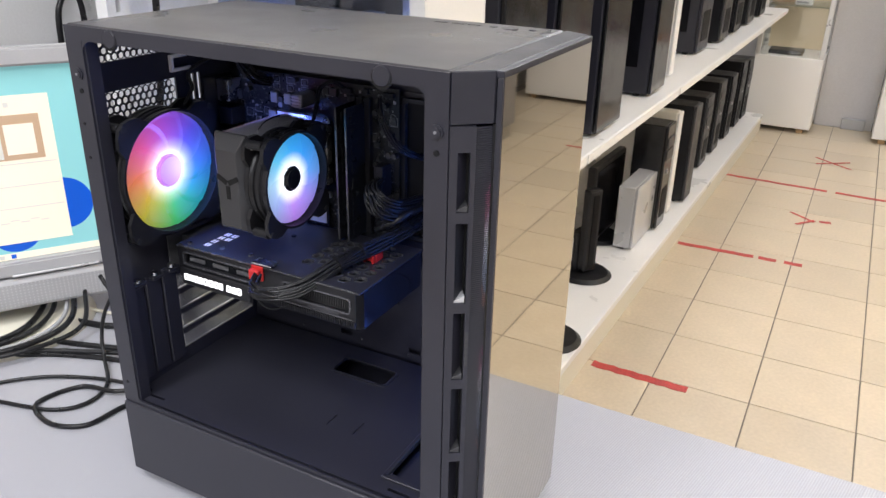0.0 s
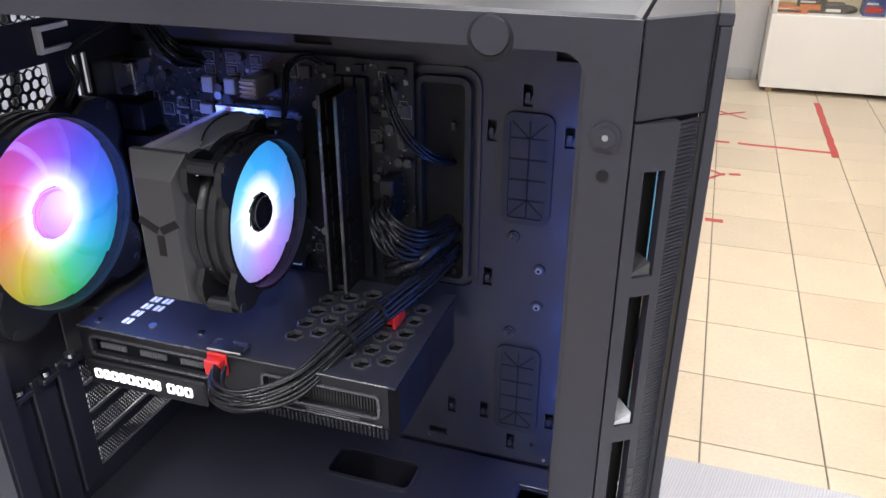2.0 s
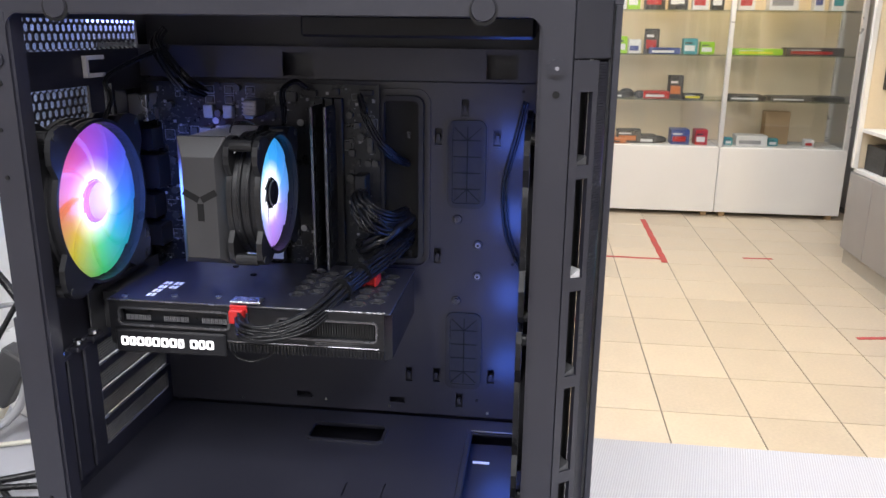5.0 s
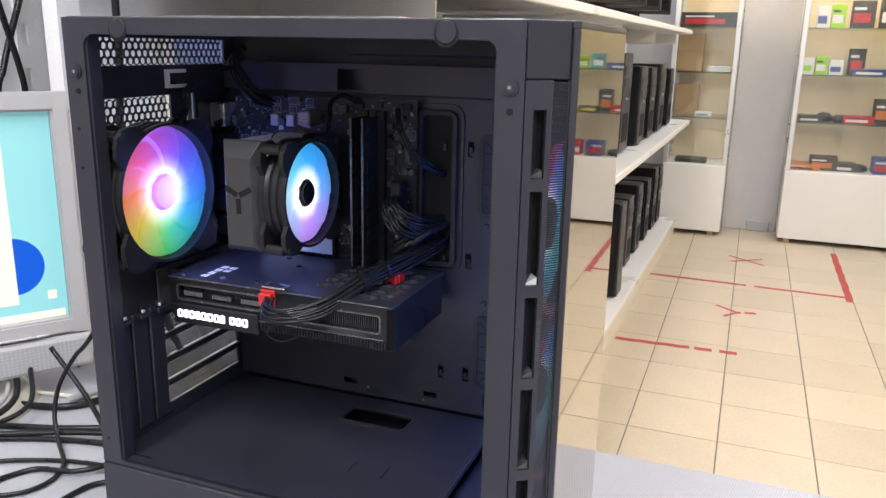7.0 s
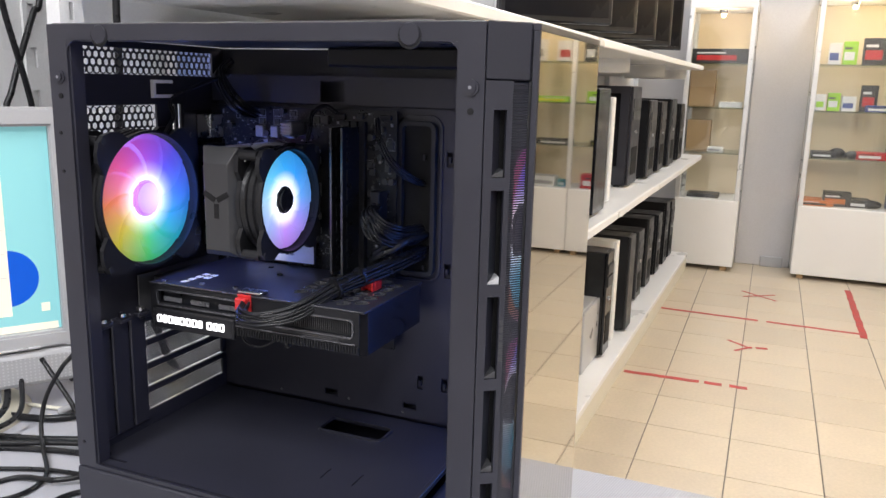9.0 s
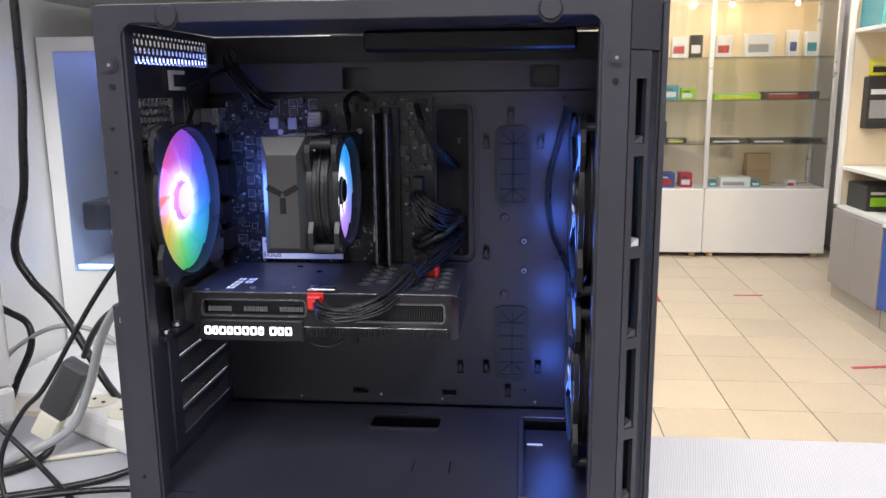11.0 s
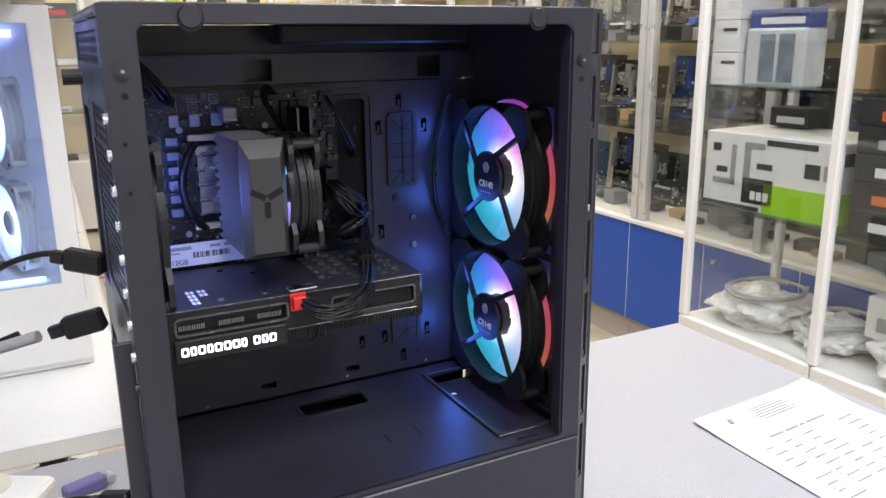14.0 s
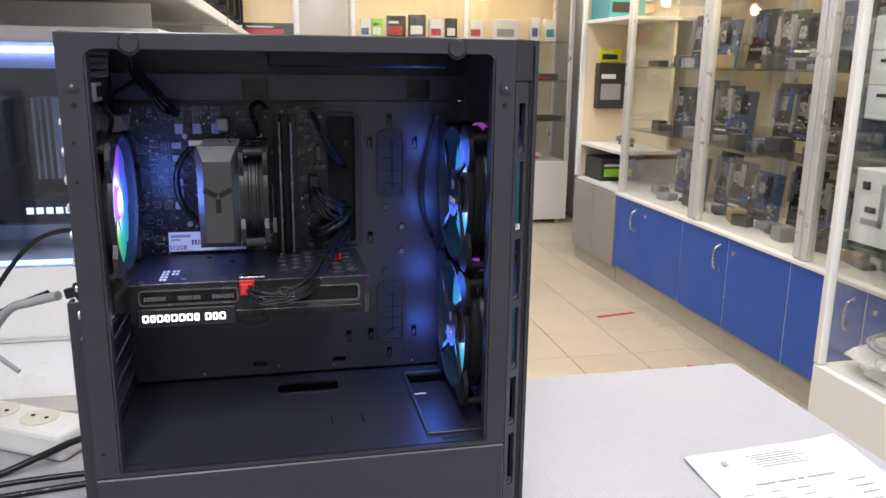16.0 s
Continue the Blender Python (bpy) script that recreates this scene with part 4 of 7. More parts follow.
for a, b in NOT:
    bm = bmesh.new()
    c4 = [Pa + u * w + nrm * d for w, d in ((0.0056, 0.0006), (L1 - 0.0036, 0.0006), (L1 - 0.0036, 0.011), (0.0056, 0.011))]
    lo, hi = [bm.verts.new((*p.xy, a + 0.0003)) for p in c4], [bm.verts.new((*p.xy, a + 0.0012 + 0.004 * (i in (1, 2)))) for i, p in enumerate(c4)]
    bm.faces.new(lo[::-1]), bm.faces.new(hi)
    for i in range(4):
        bm.faces.new((lo[i], lo[(i + 1) % 4], hi[(i + 1) % 4], hi[i]))
    # One floor is painted pale for the glancing light it catches.
    part("notch_ledge", bm, SILVERPAINT if a == 1.049 else GREYFRONT, case, "angled notch floor, one painted pale as if lit")
for k in range(6):
    bm = bmesh.new()
    q4 = [Pa + Vector((0.0008, 0, 0)) + u * w - nrm * d for w, d in ((L1 - 0.003, 0.0001), (L1 - 0.0006, 0.0001), (L1 - 0.0006, 0.0003), (L1 - 0.003, 0.0003))]
    prism(bm, q4, 0.997 + 0.005 * k, 1.0005 + 0.005 * k)
    part("badge_mark", bm, GREYFRONT, case, "small grey badge mark")
bm = bmesh.new()
u2 = (Pc - Pb).normalized()
n2 = Vector((-u2.y, u2.x, 0))
L2 = (Pc - Pb).length
o2 = Pb + n2 * 0.002
for k in range(258):
    z = CZ0 + 0.0016 * k
    a, b = o2, o2 + u2 * L2
    v = [bm.verts.new((p.x + d.x, p.y + d.y, zz)) for d in (Vector((0, 0, 0)), n2 * 0.0004) for p in (a, b) for zz in (z, z + 0.00122)]
    bm.faces.new((v[0], v[2], v[3], v[1])), bm.faces.new((v[1], v[3], v[7], v[5])), bm.faces.new((v[0], v[4], v[6], v[2])), bm.faces.new((v[4], v[5], v[7], v[6]))
tagged(part("mesh_strip", bm, STEEL, case, "fine steel mesh strip"), kind="stuff")
bm = bmesh.new()
prism(bm, [(-0.2056, 0.4624), (-0.2041, 0.4624), (-0.2047, 0.468), (-0.2062, 0.468)], CZ0, 1.1776)
part("dark_edge_strip", bm, GLOSSBLACK, case)
bm = bmesh.new()
box(bm, -0.2035, -0.1995, 0.4638, 0.6385, CZ0 - 0.002, 1.2078)
part("mirror_panel", bm, MIRROR, case, "smoked mirror glass front panel")
bm = bmesh.new()
box(bm, -0.2043, -0.2037, 0.463, 0.639, CZ0, 1.2095)
part("glass_backing", bm, GLOSSBLACK, case)
bm = bmesh.new()
box(bm, -0.2035, -0.1995, 0.4612, 0.4637, CZ0 - 0.002, 1.2078, 0.0004)
box(bm, -0.2044, -0.1992, 0.4618, 0.6388, 1.2079, 1.2123, 0.0004)
part("glass_edge", bm, STEEL, case, "dark edge of the front glass")
bm = bmesh.new()
panel(bm, (-0.2235, 0, 0), (0, 1, 0), (0, 0, 1), (0.0015, 0, 0), (0.4445, 0.648, CZ0, 1.177), [(0.492, 0.622, 1.0, 1.132), (0.492, 0.622, 0.861, 0.993)])
part("front_panel", bm, STEEL, case)
bm = bmesh.new()
box(bm, -0.2274, -0.2240, 0.4445, 0.6505, 1.1772, 1.2040)
part("front_header", bm, STEEL, case)
bm = bmesh.new()
box(bm, -0.223, -0.206, 0.6455, 0.651, CZ0, 1.1775)
part("far_cheek", bm, PLASTIC, case)
bm = bmesh.new()
for a in ((0.545, 0.548, 1.156, 1.172), (0.548, 0.57, 1.169, 1.172), (0.548, 0.57, 1.156, 1.159)):
    box(bm, CX0 + 0.0025, CX0 + 0.006, *a)
part("lock_bracket", bm, WHITESTEEL, case, "pale lock bracket")

# ---- fans ----
def case_fan(name, label, half, depth, R, hub_r, count, blades_mat, hub_mat, loc, struts=False, text=False, ring=None, category="fan", group="", parent=None):
    """A square-framed fan whose axle runs along x; the lit face of the blades looks to +x."""
    ob = thing(name, (0, 0, 0), label, category, group) if parent is None else parent
    n = 64
    for x0, x1, nm in ((-depth / 2, -depth / 2 + 0.004, "rear_flange"), (depth / 2 - 0.004, depth / 2, "front_flange")):
        bm = bmesh.new()
        rings = []
        for k in range(n):
            t = 2 * math.pi * (k + 0.5) / n
            c, s = math.cos(t), math.sin(t)
            o = min(half / max(abs(c), abs(s)), half * 1.30)
            o = max(o, R + 0.0012)
            if max(abs(c), abs(s)) > 0.86:
                o = R + 0.0022
            rings.append([bm.verts.new((x, rad * c, rad * s)) for x, rad in ((x0, R), (x0, o), (x1, o), (x1, R))])
        for k in range(n):
            a, b = rings[k], rings[(k + 1) % n]
            for i in range(4):
                j = (i + 1) % 4
                bm.faces.new((a[i], a[j], b[j], b[i]))
        bmesh.ops.recalc_face_normals(bm, faces=bm.faces[:])
        part(nm, bm, FANBLACK, ob)
    for sy in (-1, 1):
        for sz in (-1, 1):
            bm = bmesh.new()
            q = half * 0.885
            cyl(bm, (depth / 2 + 0.0004, sy * q, sz * q), "x", 0.0028, 0.001, 14)
            part("screw_boss", bm, RUBBER, ob)
            bm = bmesh.new()
            cyl(bm, (0, sy * q, sz * q), "x", 0.0042, depth - 0.0085, 12)
            part("corner_post", bm, FANBLACK, ob)
    bm = bmesh.new()
    prof = [(-depth / 2 + 0.0042, R + 0.0018), (-depth * 0.2, R + 0.001), (-depth * 0.16, R + 0.0026), (-depth * 0.1, R + 0.0026), (-depth * 0.07, R + 0.001), (depth * 0.07, R + 0.001), (depth * 0.1, R + 0.0026), (depth * 0.16, R + 0.0026), (depth * 0.2, R + 0.001), (depth / 2 - 0.0042, R + 0.0018), (depth / 2 - 0.0042, R), (-depth / 2 + 0.0042, R)]
    rr = [[bm.verts.new((x, r * math.cos(2 * math.pi * k / 48), r * math.sin(2 * math.pi * k / 48))) for x, r in prof] for k in range(48)]
    for k in range(48):
        a, b = rr[k], rr[(k + 1) % 48]
        for i in range(len(prof)):
            j = (i + 1) % len(prof)
            bm.faces.new((a[i], a[j], b[j], b[i]))
    bmesh.ops.recalc_face_normals(bm, faces=bm.faces[:])
    part("barrel", bm, FANBLACK, ob, smooth=False)
    # blades at rest
    for k in range(count):
        bm = bmesh.new()
        g = []
        span = 2 * math.pi / count * 1.3
        for i in range(7):
            r = hub_r + 0.0005 + (R - 0.0018 - hub_r) * i / 6
            row = []
            for j in range(6):
                t = 2 * math.pi * k / count + span * (j / 5) + 0.55 * (i / 6) ** 1.4
                row.append(bm.verts.new((depth * 0.2 - depth * 0.07 * (j / 5) + 0.0003 * math.sin(math.pi * j / 5), r * math.cos(t), r * math.sin(t))))
            g.append(row)
        for i in range(6):
            for j in range(5):
                f = bm.faces.new((g[i][j], g[i + 1][j], g[i + 1][j + 1], g[i][j + 1]))
                f.smooth = True
        r = bmesh.ops.solidify(bm, geom=bm.faces[:], thickness=0.0009)
        part("blade", bm, blades_mat, ob)
    bm = bmesh.new()
    v = cyl(bm, (depth * 0.02, 0, 0), "x", hub_r, depth * 0.56, 36)
    bmesh.ops.bevel(bm, geom=[e for e in bm.edges if len(e.link_faces) == 2 and any(len(f.verts) > 8 for f in e.link_faces)], offset=0.002, segments=3, affect="EDGES")
    part("hub", bm, hub_mat, ob)
    if struts:
        x = -depth / 2 + 0.0005
        bm = bmesh.new()
        cyl(bm, (x + 0.0015, 0, 0), "x", hub_r + 0.003, 0.003, 36)
        part("motor_plate", bm, FANBLACK, ob)
        for t0 in (22, 118, 203, 292):
            bm = bmesh.new()
            a, b = radians(t0), radians(t0 + 24)
            p0, p1 = Vector((0, math.cos(a), math.sin(a))) * (hub_r + 0.001), Vector((0, math.cos(b), math.sin(b))) * (R + 0.001)
            d = (p1 - p0).normalized()
            w = Vector((0, -d.z, d.y)) * 0.0022
            for p in ((p0 - w, p0 + w, p1 + w, p1 - w),):
                lo, hi = [bm.verts.new((x, q.y, q.z)) for q in p], [bm.verts.new((x + 0.0035, q.y, q.z)) for q in p]
                bm.faces.new(lo), bm.faces.new(hi[::-1])
                for i in range(4):
                    bm.faces.new((lo[i], lo[(i + 1) % 4], hi[(i + 1) % 4], hi[i]))
            bmesh.ops.recalc_face_normals(bm, faces=bm.faces[:])
            part("strut", bm, FANBLACK, ob)
        if text:
            m = Matrix.Translation((x - 0.0004, 0, -0.0075)) @ Matrix(((0, 0, -1, 0), (-1, 0, 0, 0), (0, 1, 0, 0), (0, 0, 0, 1)))
            words("lettering", "CR140", 0.0088, m, LABEL, ob, "white model lettering")
            bm = bmesh.new()
            cyl(bm, (x - 0.0003, 0, 0.0085), "x", 0.0055, 0.0006, 6)
            part("emblem", bm, GREYINK, ob, "small grey emblem")
            bm = bmesh.new()
            box(bm, x - 0.0004, x - 0.0001, -0.009, 0.009, -0.0155, -0.0145)
            part("printed_line", bm, GREYINK, ob)
    if ring:
        bm = bmesh.new()
        rr = [[bm.verts.new((x, r * math.cos(2 * math.pi * k / 48), r * math.sin(2 * math.pi * k / 48))) for x, r in ((depth / 2 + 0.0002, R + 0.0005), (depth / 2 + 0.0002, R + 0.005), (depth / 2 + 0.004, R + 0.005), (depth / 2 + 0.004, R + 0.0005))] for k in range(48)]
        for k in range(48):
            a, b = rr[k], rr[(k + 1) % 48]
            for i in range(4):
                bm.faces.new((a[i], a[(i + 1) % 4], b[(i + 1) % 4], b[i]))
        bmesh.ops.recalc_face_normals(bm, faces=bm.faces[:])
        part("light_ring", bm, ring, ob, "glowing light ring")
    ob.location = loc
    return ob


REARLED = led_blades("rear_fan_light", ((1.0, 0.26, 0.1), (0.7, 0.62, 0.05), (0.08, 0.72, 0.22), (0.02, 0.5, 0.75), (0.03, 0.2, 1.0), (0.12, 0.08, 1.0), (0.5, 0.08, 0.85), (0.95, 0.1, 0.35)), 2.5, 0.3)
COOLLED = led_blades("cooler_fan_light", ((0.45, 0.72, 1.0), (0.4, 0.5, 1.0), (0.55, 0.28, 1.0), (0.4, 0.3, 1.0), (0.14, 0.4, 1.0), (0.04, 0.36, 1.0), (0.04, 0.42, 1.0), (0.15, 0.65, 1.0)), 3.0, 0.5, 0.0432)
FRONTLED = led_blades("front_fan_light", ((0.85, 0.85, 0.95), (0.5, 0.62, 0.9), (0.08, 0.55, 0.85), (0.03, 0.5, 0.6), (0.03, 0.45, 0.62), (0.06, 0.24, 0.95), (0.3, 0.14, 1.0), (0.85, 0.3, 0.7)), 2.9, 0.3, 0.0648)
HUBLIT = glow("lit_hub", (0.62, 0.25, 0.75), 0.5)
RINGLIT = led_blades("ring_light", ((1.0, 0.12, 0.16), (1.0, 0.35, 0.08), (0.55, 0.1, 1.0), (0.1, 0.4, 1.0), (0.1, 0.6, 1.0), (0.1, 0.5, 1.0), (0.5, 0.1, 1.0), (1.0, 0.1, 0.4)), 2.2, 0.0, 0.0648)


def fan_light(x, y, z, watts, colour, soft=0.02):
    """The light that a fan's diodes throw on its surroundings."""
    d = bpy.data.lights.new("fan_diodes", "POINT")
    d.energy, d.color, d.shadow_soft_size = watts, colour, soft
    new("fan_diodes", d).location = (x, y, z)


fan_light(-0.545, 0.535, 1.0705, 0.34, (0.1, 0.22, 1.0))
for z in (1.1, 1.032, 0.96, 0.892):
    fan_light(-0.2635, 0.597, z, 0.11, (0.07, 0.18, 1.0), 0.016)
case_fan("rear_fan", "black rear fan with rainbow lit blades and white core", 0.0595, 0.026, 0.0572, 0.0155, 9, REARLED, HUBLIT, (-0.5675, 0.5125, 1.0705))
front = case_fan("front_fan", "black front fan with blue and violet lit blades", 0.0685, 0.0255, 0.0648, 0.0205, 9, FRONTLED, FANBLACK, (-0.2405, 0.557, 1.0655), True, True, RINGLIT, group="front fans")
copy_thing(front, pose(-0.241, 0.557, 0.9265))

# ---- motherboard ----
board = thing("motherboard", (-0.45, 0.63, 0.94), "black motherboard crowded with small parts", "motherboard")
BX0, BX1, BZ0, BZ1, BYF = -0.5785, -0.3745, 0.925, 1.1495, 0.6245
bm = bmesh.new()
box(bm, BX0, BX1, BYF, BYF + 0.0016, BZ0, BZ1)
part("circuit_board", bm, PCB, board)
rnd = random.Random(5)
bm = bmesh.new()
bm2 = bmesh.new()
for k in range(1500):
    x, z = rnd.uniform(BX0 + 0.004, BX1 - 0.004), rnd.uniform(0.995, BZ1 - 0.003)
    if -0.502 < x < -0.43 and 1.03 < z < 1.118 or -0.428 < x < -0.40 and z < 1.14:
        continue
    w, h, d = rnd.choice(((0.0008, 0.0014, 0.0006), (0.0014, 0.0008, 0.0006), (0.0018, 0.0012, 0.001), (0.0024, 0.0024, 0.0009)))
    box(bm if rnd.random() < 0.8 else bm2, x - w / 2, x + w / 2, BYF - d, BYF - 0.00005, z - h / 2, z + h / 2)
tagged(part("chip_scatter", bm, CHIP, board), kind="stuff")
tagged(part("pale_part_scatter", bm2, CHOKE, board, "tiny pale components"), kind="stuff")
def outlined(x, z, w, h, d=0.0012, m=CHIP, name="mosfet"):
    """A flat chip inside its white printed outline, with pale solder legs."""
    bm = bmesh.new()
    box(bm, x - w / 2, x + w / 2, BYF - d, BYF - 0.0001, z - h / 2, z + h / 2, 0.0003)
    part(name, bm, m, board)
    bm = bmesh.new()
    for a in ((x - w / 2 - 0.0012, x + w / 2 + 0.0012, z + h / 2 + 0.0007, z + h / 2 + 0.0011), (x - w / 2 - 0.0012, x + w / 2 + 0.0012, z - h / 2 - 0.0011, z - h / 2 - 0.0007), (x - w / 2 - 0.0012, x - w / 2 - 0.0008, z - h / 2 - 0.0011, z + h / 2 + 0.0011), (x + w / 2 + 0.0008, x + w / 2 + 0.0012, z - h / 2 - 0.0011, z + h / 2 + 0.0011)):
        box(bm, a[0], a[1], BYF - 0.0003, BYF - 0.0001, a[2], a[3])
    for q in range(3):
        lx = x - w * 0.33 + w * 0.33 * q
        box(bm, lx - 0.0004, lx + 0.0004, BYF - 0.0005, BYF - 0.0001, z - h / 2 - 0.0006, z - h / 2)
    part("outline", bm, TRACE, board, "white printed outline")


def can(x, z, r=0.0029, h=0.006):
    """A small can capacitor: dark sleeve, bright top, black polarity mark."""
    bm = bmesh.new()
    cyl(bm, (x, BYF - h / 2 - 0.0001, z), "y", r, h, 16)
    body = part("capacitor", bm, CHIP, board)
    bm = bmesh.new()
    cyl(bm, (x, BYF - h - 0.0004, z), "y", r * 0.86, 0.0005, 16)
    part("capacitor_top", bm, CAPMAT, body, "bright metal top")
    bm = bmesh.new()
    box(bm, x - r * 0.55, x + r * 0.55, BYF - h - 0.0009, BYF - h - 0.0007, z - r * 0.62, z - r * 0.1)
    part("capacitor_mark", bm, INK, body)


for x in (-0.5185, -0.5015, -0.4833):
    for z in (1.1435, 1.1355):
        outlined(x, z, 0.0058, 0.0046)
    bm = bmesh.new()
    box(bm, x - 0.0043, x + 0.0043, BYF - 0.0065, BYF - 0.0001, 1.1205, 1.1315, 0.0012, 2)
    part("choke", bm, CHOKE, board, "grey power choke")
for k in range(6):
    z = 1.109 - 0.0122 * k
    outlined(-0.5335, z, 0.0054, 0.0056)
    outlined(-0.545, z + 0.001, 0.0044, 0.005)
    bm = bmesh.new()
    box(bm, -0.527, -0.517, BYF - 0.006, BYF - 0.0001, z - 0.0036, z + 0.0036, 0.001, 2)
    part("choke", bm, CHOKE, board)
    can(-0.512, z - 0.003, 0.0024)
for x, z in ((-0.5325, 1.145), (-0.493, 1.1455), (-0.3985, 1.1255), (-0.389, 1.108), (-0.3835, 1.086), (-0.3775, 1.086), (-0.3985, 1.074), (-0.388, 1.133), (-0.395, 1.055), (-0.389, 1.035), (-0.5105, 1.1245), (-0.5525, 1.13), (-0.5525, 1.084), (-0.5535, 1.058), (-0.5535, 1.036)):
    can(x, z)
for x, z in ((-0.4575, 1.1385), (-0.4015, 1.1), (-0.3805, 1.118), (-0.556, 1.105), (-0.556, 1.018), (-0.545, 1.012)):
    outlined(x, z, 0.0066, 0.0066, 0.001, CHIP, "controller_chip")
for x, z, w, h, m in ((-0.447, 1.139, 0.008, 0.008, CHIP), (-0.3925, 1.117, 0.005, 0.005, CHIP), (-0.3975, 1.094, 0.0055, 0.006, CHIP), (-0.382, 1.101, 0.005, 0.013, CHIP), (-0.432, 1.1425, 0.012, 0.005, PLASTIC), (-0.3845, 1.1435, 0.011, 0.0045, PLASTIC), (-0.41, 1.144, 0.006, 0.005, PLASTIC), (-0.4275, 1.025, 0.006, 0.016, LABEL)):
    bm = bmesh.new()
    box(bm, x - w / 2, x + w / 2, BYF - 0.004, BYF - 0.0001, z - h / 2, z + h / 2, 0.0004)
    part("header" if m is PLASTIC else "chip", bm, m, board)
for x in (-0.4235, -0.4155, -0.4075):
    bm = bmesh.new()
    box(bm, x - 0.0033, x + 0.0033, BYF - 0.006, BYF - 0.0001, 1.0, 1.139, 0.0004)
    part("memory_slot", bm, PLASTIC, board)
bm = bmesh.new()
box(bm, -0.545, -0.362, BYF - 0.009, BYF - 0.0002, 0.9885, 0.9935, 0.0004)
part("expansion_slot", bm, PLASTIC, board)
# printed outlines round parts
bm = bmesh.new()
for k in range(46):
    x, z = rnd.uniform(BX0 + 0.008, BX1 - 0.008), rnd.uniform(1.0, BZ1 - 0.008)
    if -0.505 < x < -0.43 and 1.025 < z < 1.12 or -0.43 < x < -0.40:
        continue
    w, h = rnd.choice(((0.005, 0.005), (0.004, 0.007), (0.007, 0.004), (0.003, 0.003)))
    for a in ((x, x + w, z, z + 0.00035), (x, x + w, z + h, z + h + 0.00035), (x, x + 0.00035, z, z + h), (x + w, x + w + 0.00035, z, z + h)):
        box(bm, a[0], a[1], BYF - 0.00035, BYF - 0.0001, a[2], a[3])
tagged(part("printed_outline", bm, TRACE, board, "fine white printed outlines"), kind="stuff")
for k in range(16):
    x, z, w = rnd.choice((-0.398, -0.392, -0.386, -0.38)), 1.0 + 0.0085 * k, rnd.uniform(0.0025, 0.0045)
    bm = bmesh.new()
    box(bm, x - w / 2, x + w / 2, BYF - 0.0014, BYF - 0.0001, z, z + 0.004, 0.0003)
    part("chip", bm, CHIP, board)
for z in (1.118, 1.028):
    for x in (-0.514, -0.441):
        bm = bmesh.new()
        cyl(bm, (x, BYF - 0.001, z), "y", 0.0028, 0.002, 16)
        part("board_screw", bm, CAPMAT, board)
bm = bmesh.new()
panel(bm, (-0.5815, 0, 0), (0, 1, 0), (0, 0, 1), (0.0008, 0, 0), (0.586, 0.64, 0.998, 1.144), [])
part("io_shield", bm, PLASTIC, board)
for z0, z1, d in ((1.118, 1.14, 0.016), (1.094, 1.112, 0.018), (1.062, 1.09, 0.022), (1.036, 1.056, 0.016), (1.012, 1.03, 0.02)):
    bm = bmesh.new()
    box(bm, -0.5805, -0.5805 + d, 0.604, BYF - 0.0003, z0, z1, 0.0006)
    part("port_block", bm, SILVER if z0 > 1.1 else PLASTIC, board, "metal port housing" if z0 > 1.1 else "")
# strip of white print near the board's edge
for k in range(14):
    bm = bmesh.new()
    z = 1.02 + 0.0035 * k
    box(bm, -0.4305, -0.4292, BYF - 0.0002, BYF - 0.00005, z, z + 0.0022)
    part("printed_mark", bm, LABEL, board)

for k, x in enumerate((-0.4215, -0.4105)):
    ram = thing("memory_module", (x, 0.60, 1.07), "black memory stick standing in its slot", "memory module", "memory modules")
    bm = bmesh.new()
    box(bm, x - 0.0006, x + 0.0006, 0.5885, 0.6185, 1.0025, 1.1345)
    part("stick", bm, PCB, ram)
    bm = bmesh.new()
    box(bm, x - 0.0011, x + 0.0011, 0.5872, 0.5884, 1.0025, 1.1345, 0.0003)
    # Thin highlight along the stick, put in as a grey edge.
    part("edge", bm, RIMGREY, ram, "stick edge painted grey for its highlight line")
    for j in range(8):
        bm = bmesh.new()
        z = 1.0075 + 0.0158 * j
        box(bm, x + 0.0007, x + 0.0016, 0.595, 0.605, z, z + 0.011, 0.0002)
        part("memory_chip", bm, PCB, ram)

# solid-state drive on the board
ssd = thing("ssd_stick", (-0.50, 0.62, 1.01), "white-labelled storage stick on the motherboard", "storage drive")
bm = bmesh.new()
box(bm, -0.5365, -0.4565, BYF - 0.0055, BYF - 0.0042, 1.0, 1.0215)
part("stick", bm, PCB, ssd)
bm = bmesh.new()
box(bm, -0.5355, -0.459, BYF - 0.0062, BYF - 0.0056, 1.0008, 1.0208)
part("sticker", bm, LABEL, ssd, "white printed sticker")
words("capacity", "512GB", 0.0062, Matrix.Translation((-0.5265, BYF - 0.0064, 1.0045)) @ pose(0, 0, 0, 90), INK, ssd, "black capacity print")
for x0, x1, z0, z1 in ((-0.533, -0.514, 1.0152, 1.0182), (-0.533, -0.524, 1.0122, 1.0136), (-0.498, -0.489, 1.0155, 1.0182), (-0.486, -0.478, 1.0155, 1.0182)):
    bm = bmesh.new()
    box(bm, x0, x1, BYF - 0.0064, BYF - 0.0062, z0, z1)
    part("printed_bar", bm, GREYINK, ssd)
bm = bmesh.new()
for k in range(22):
    w = rnd.choice((0.0005, 0.0009, 0.0013))
    box(bm, -0.513 + 0.0015 * k, -0.513 + 0.0015 * k + w, BYF - 0.0064, BYF - 0.0062, 1.0075, 1.0125)
part("stripes", bm, INK, ssd, "row of black stripes")

# ---- processor cooler ----
cooler = thing("cpu_cooler", (-0.47, 0.56, 1.075), "tower cooler with black cap and lit fan", "cpu cooler")
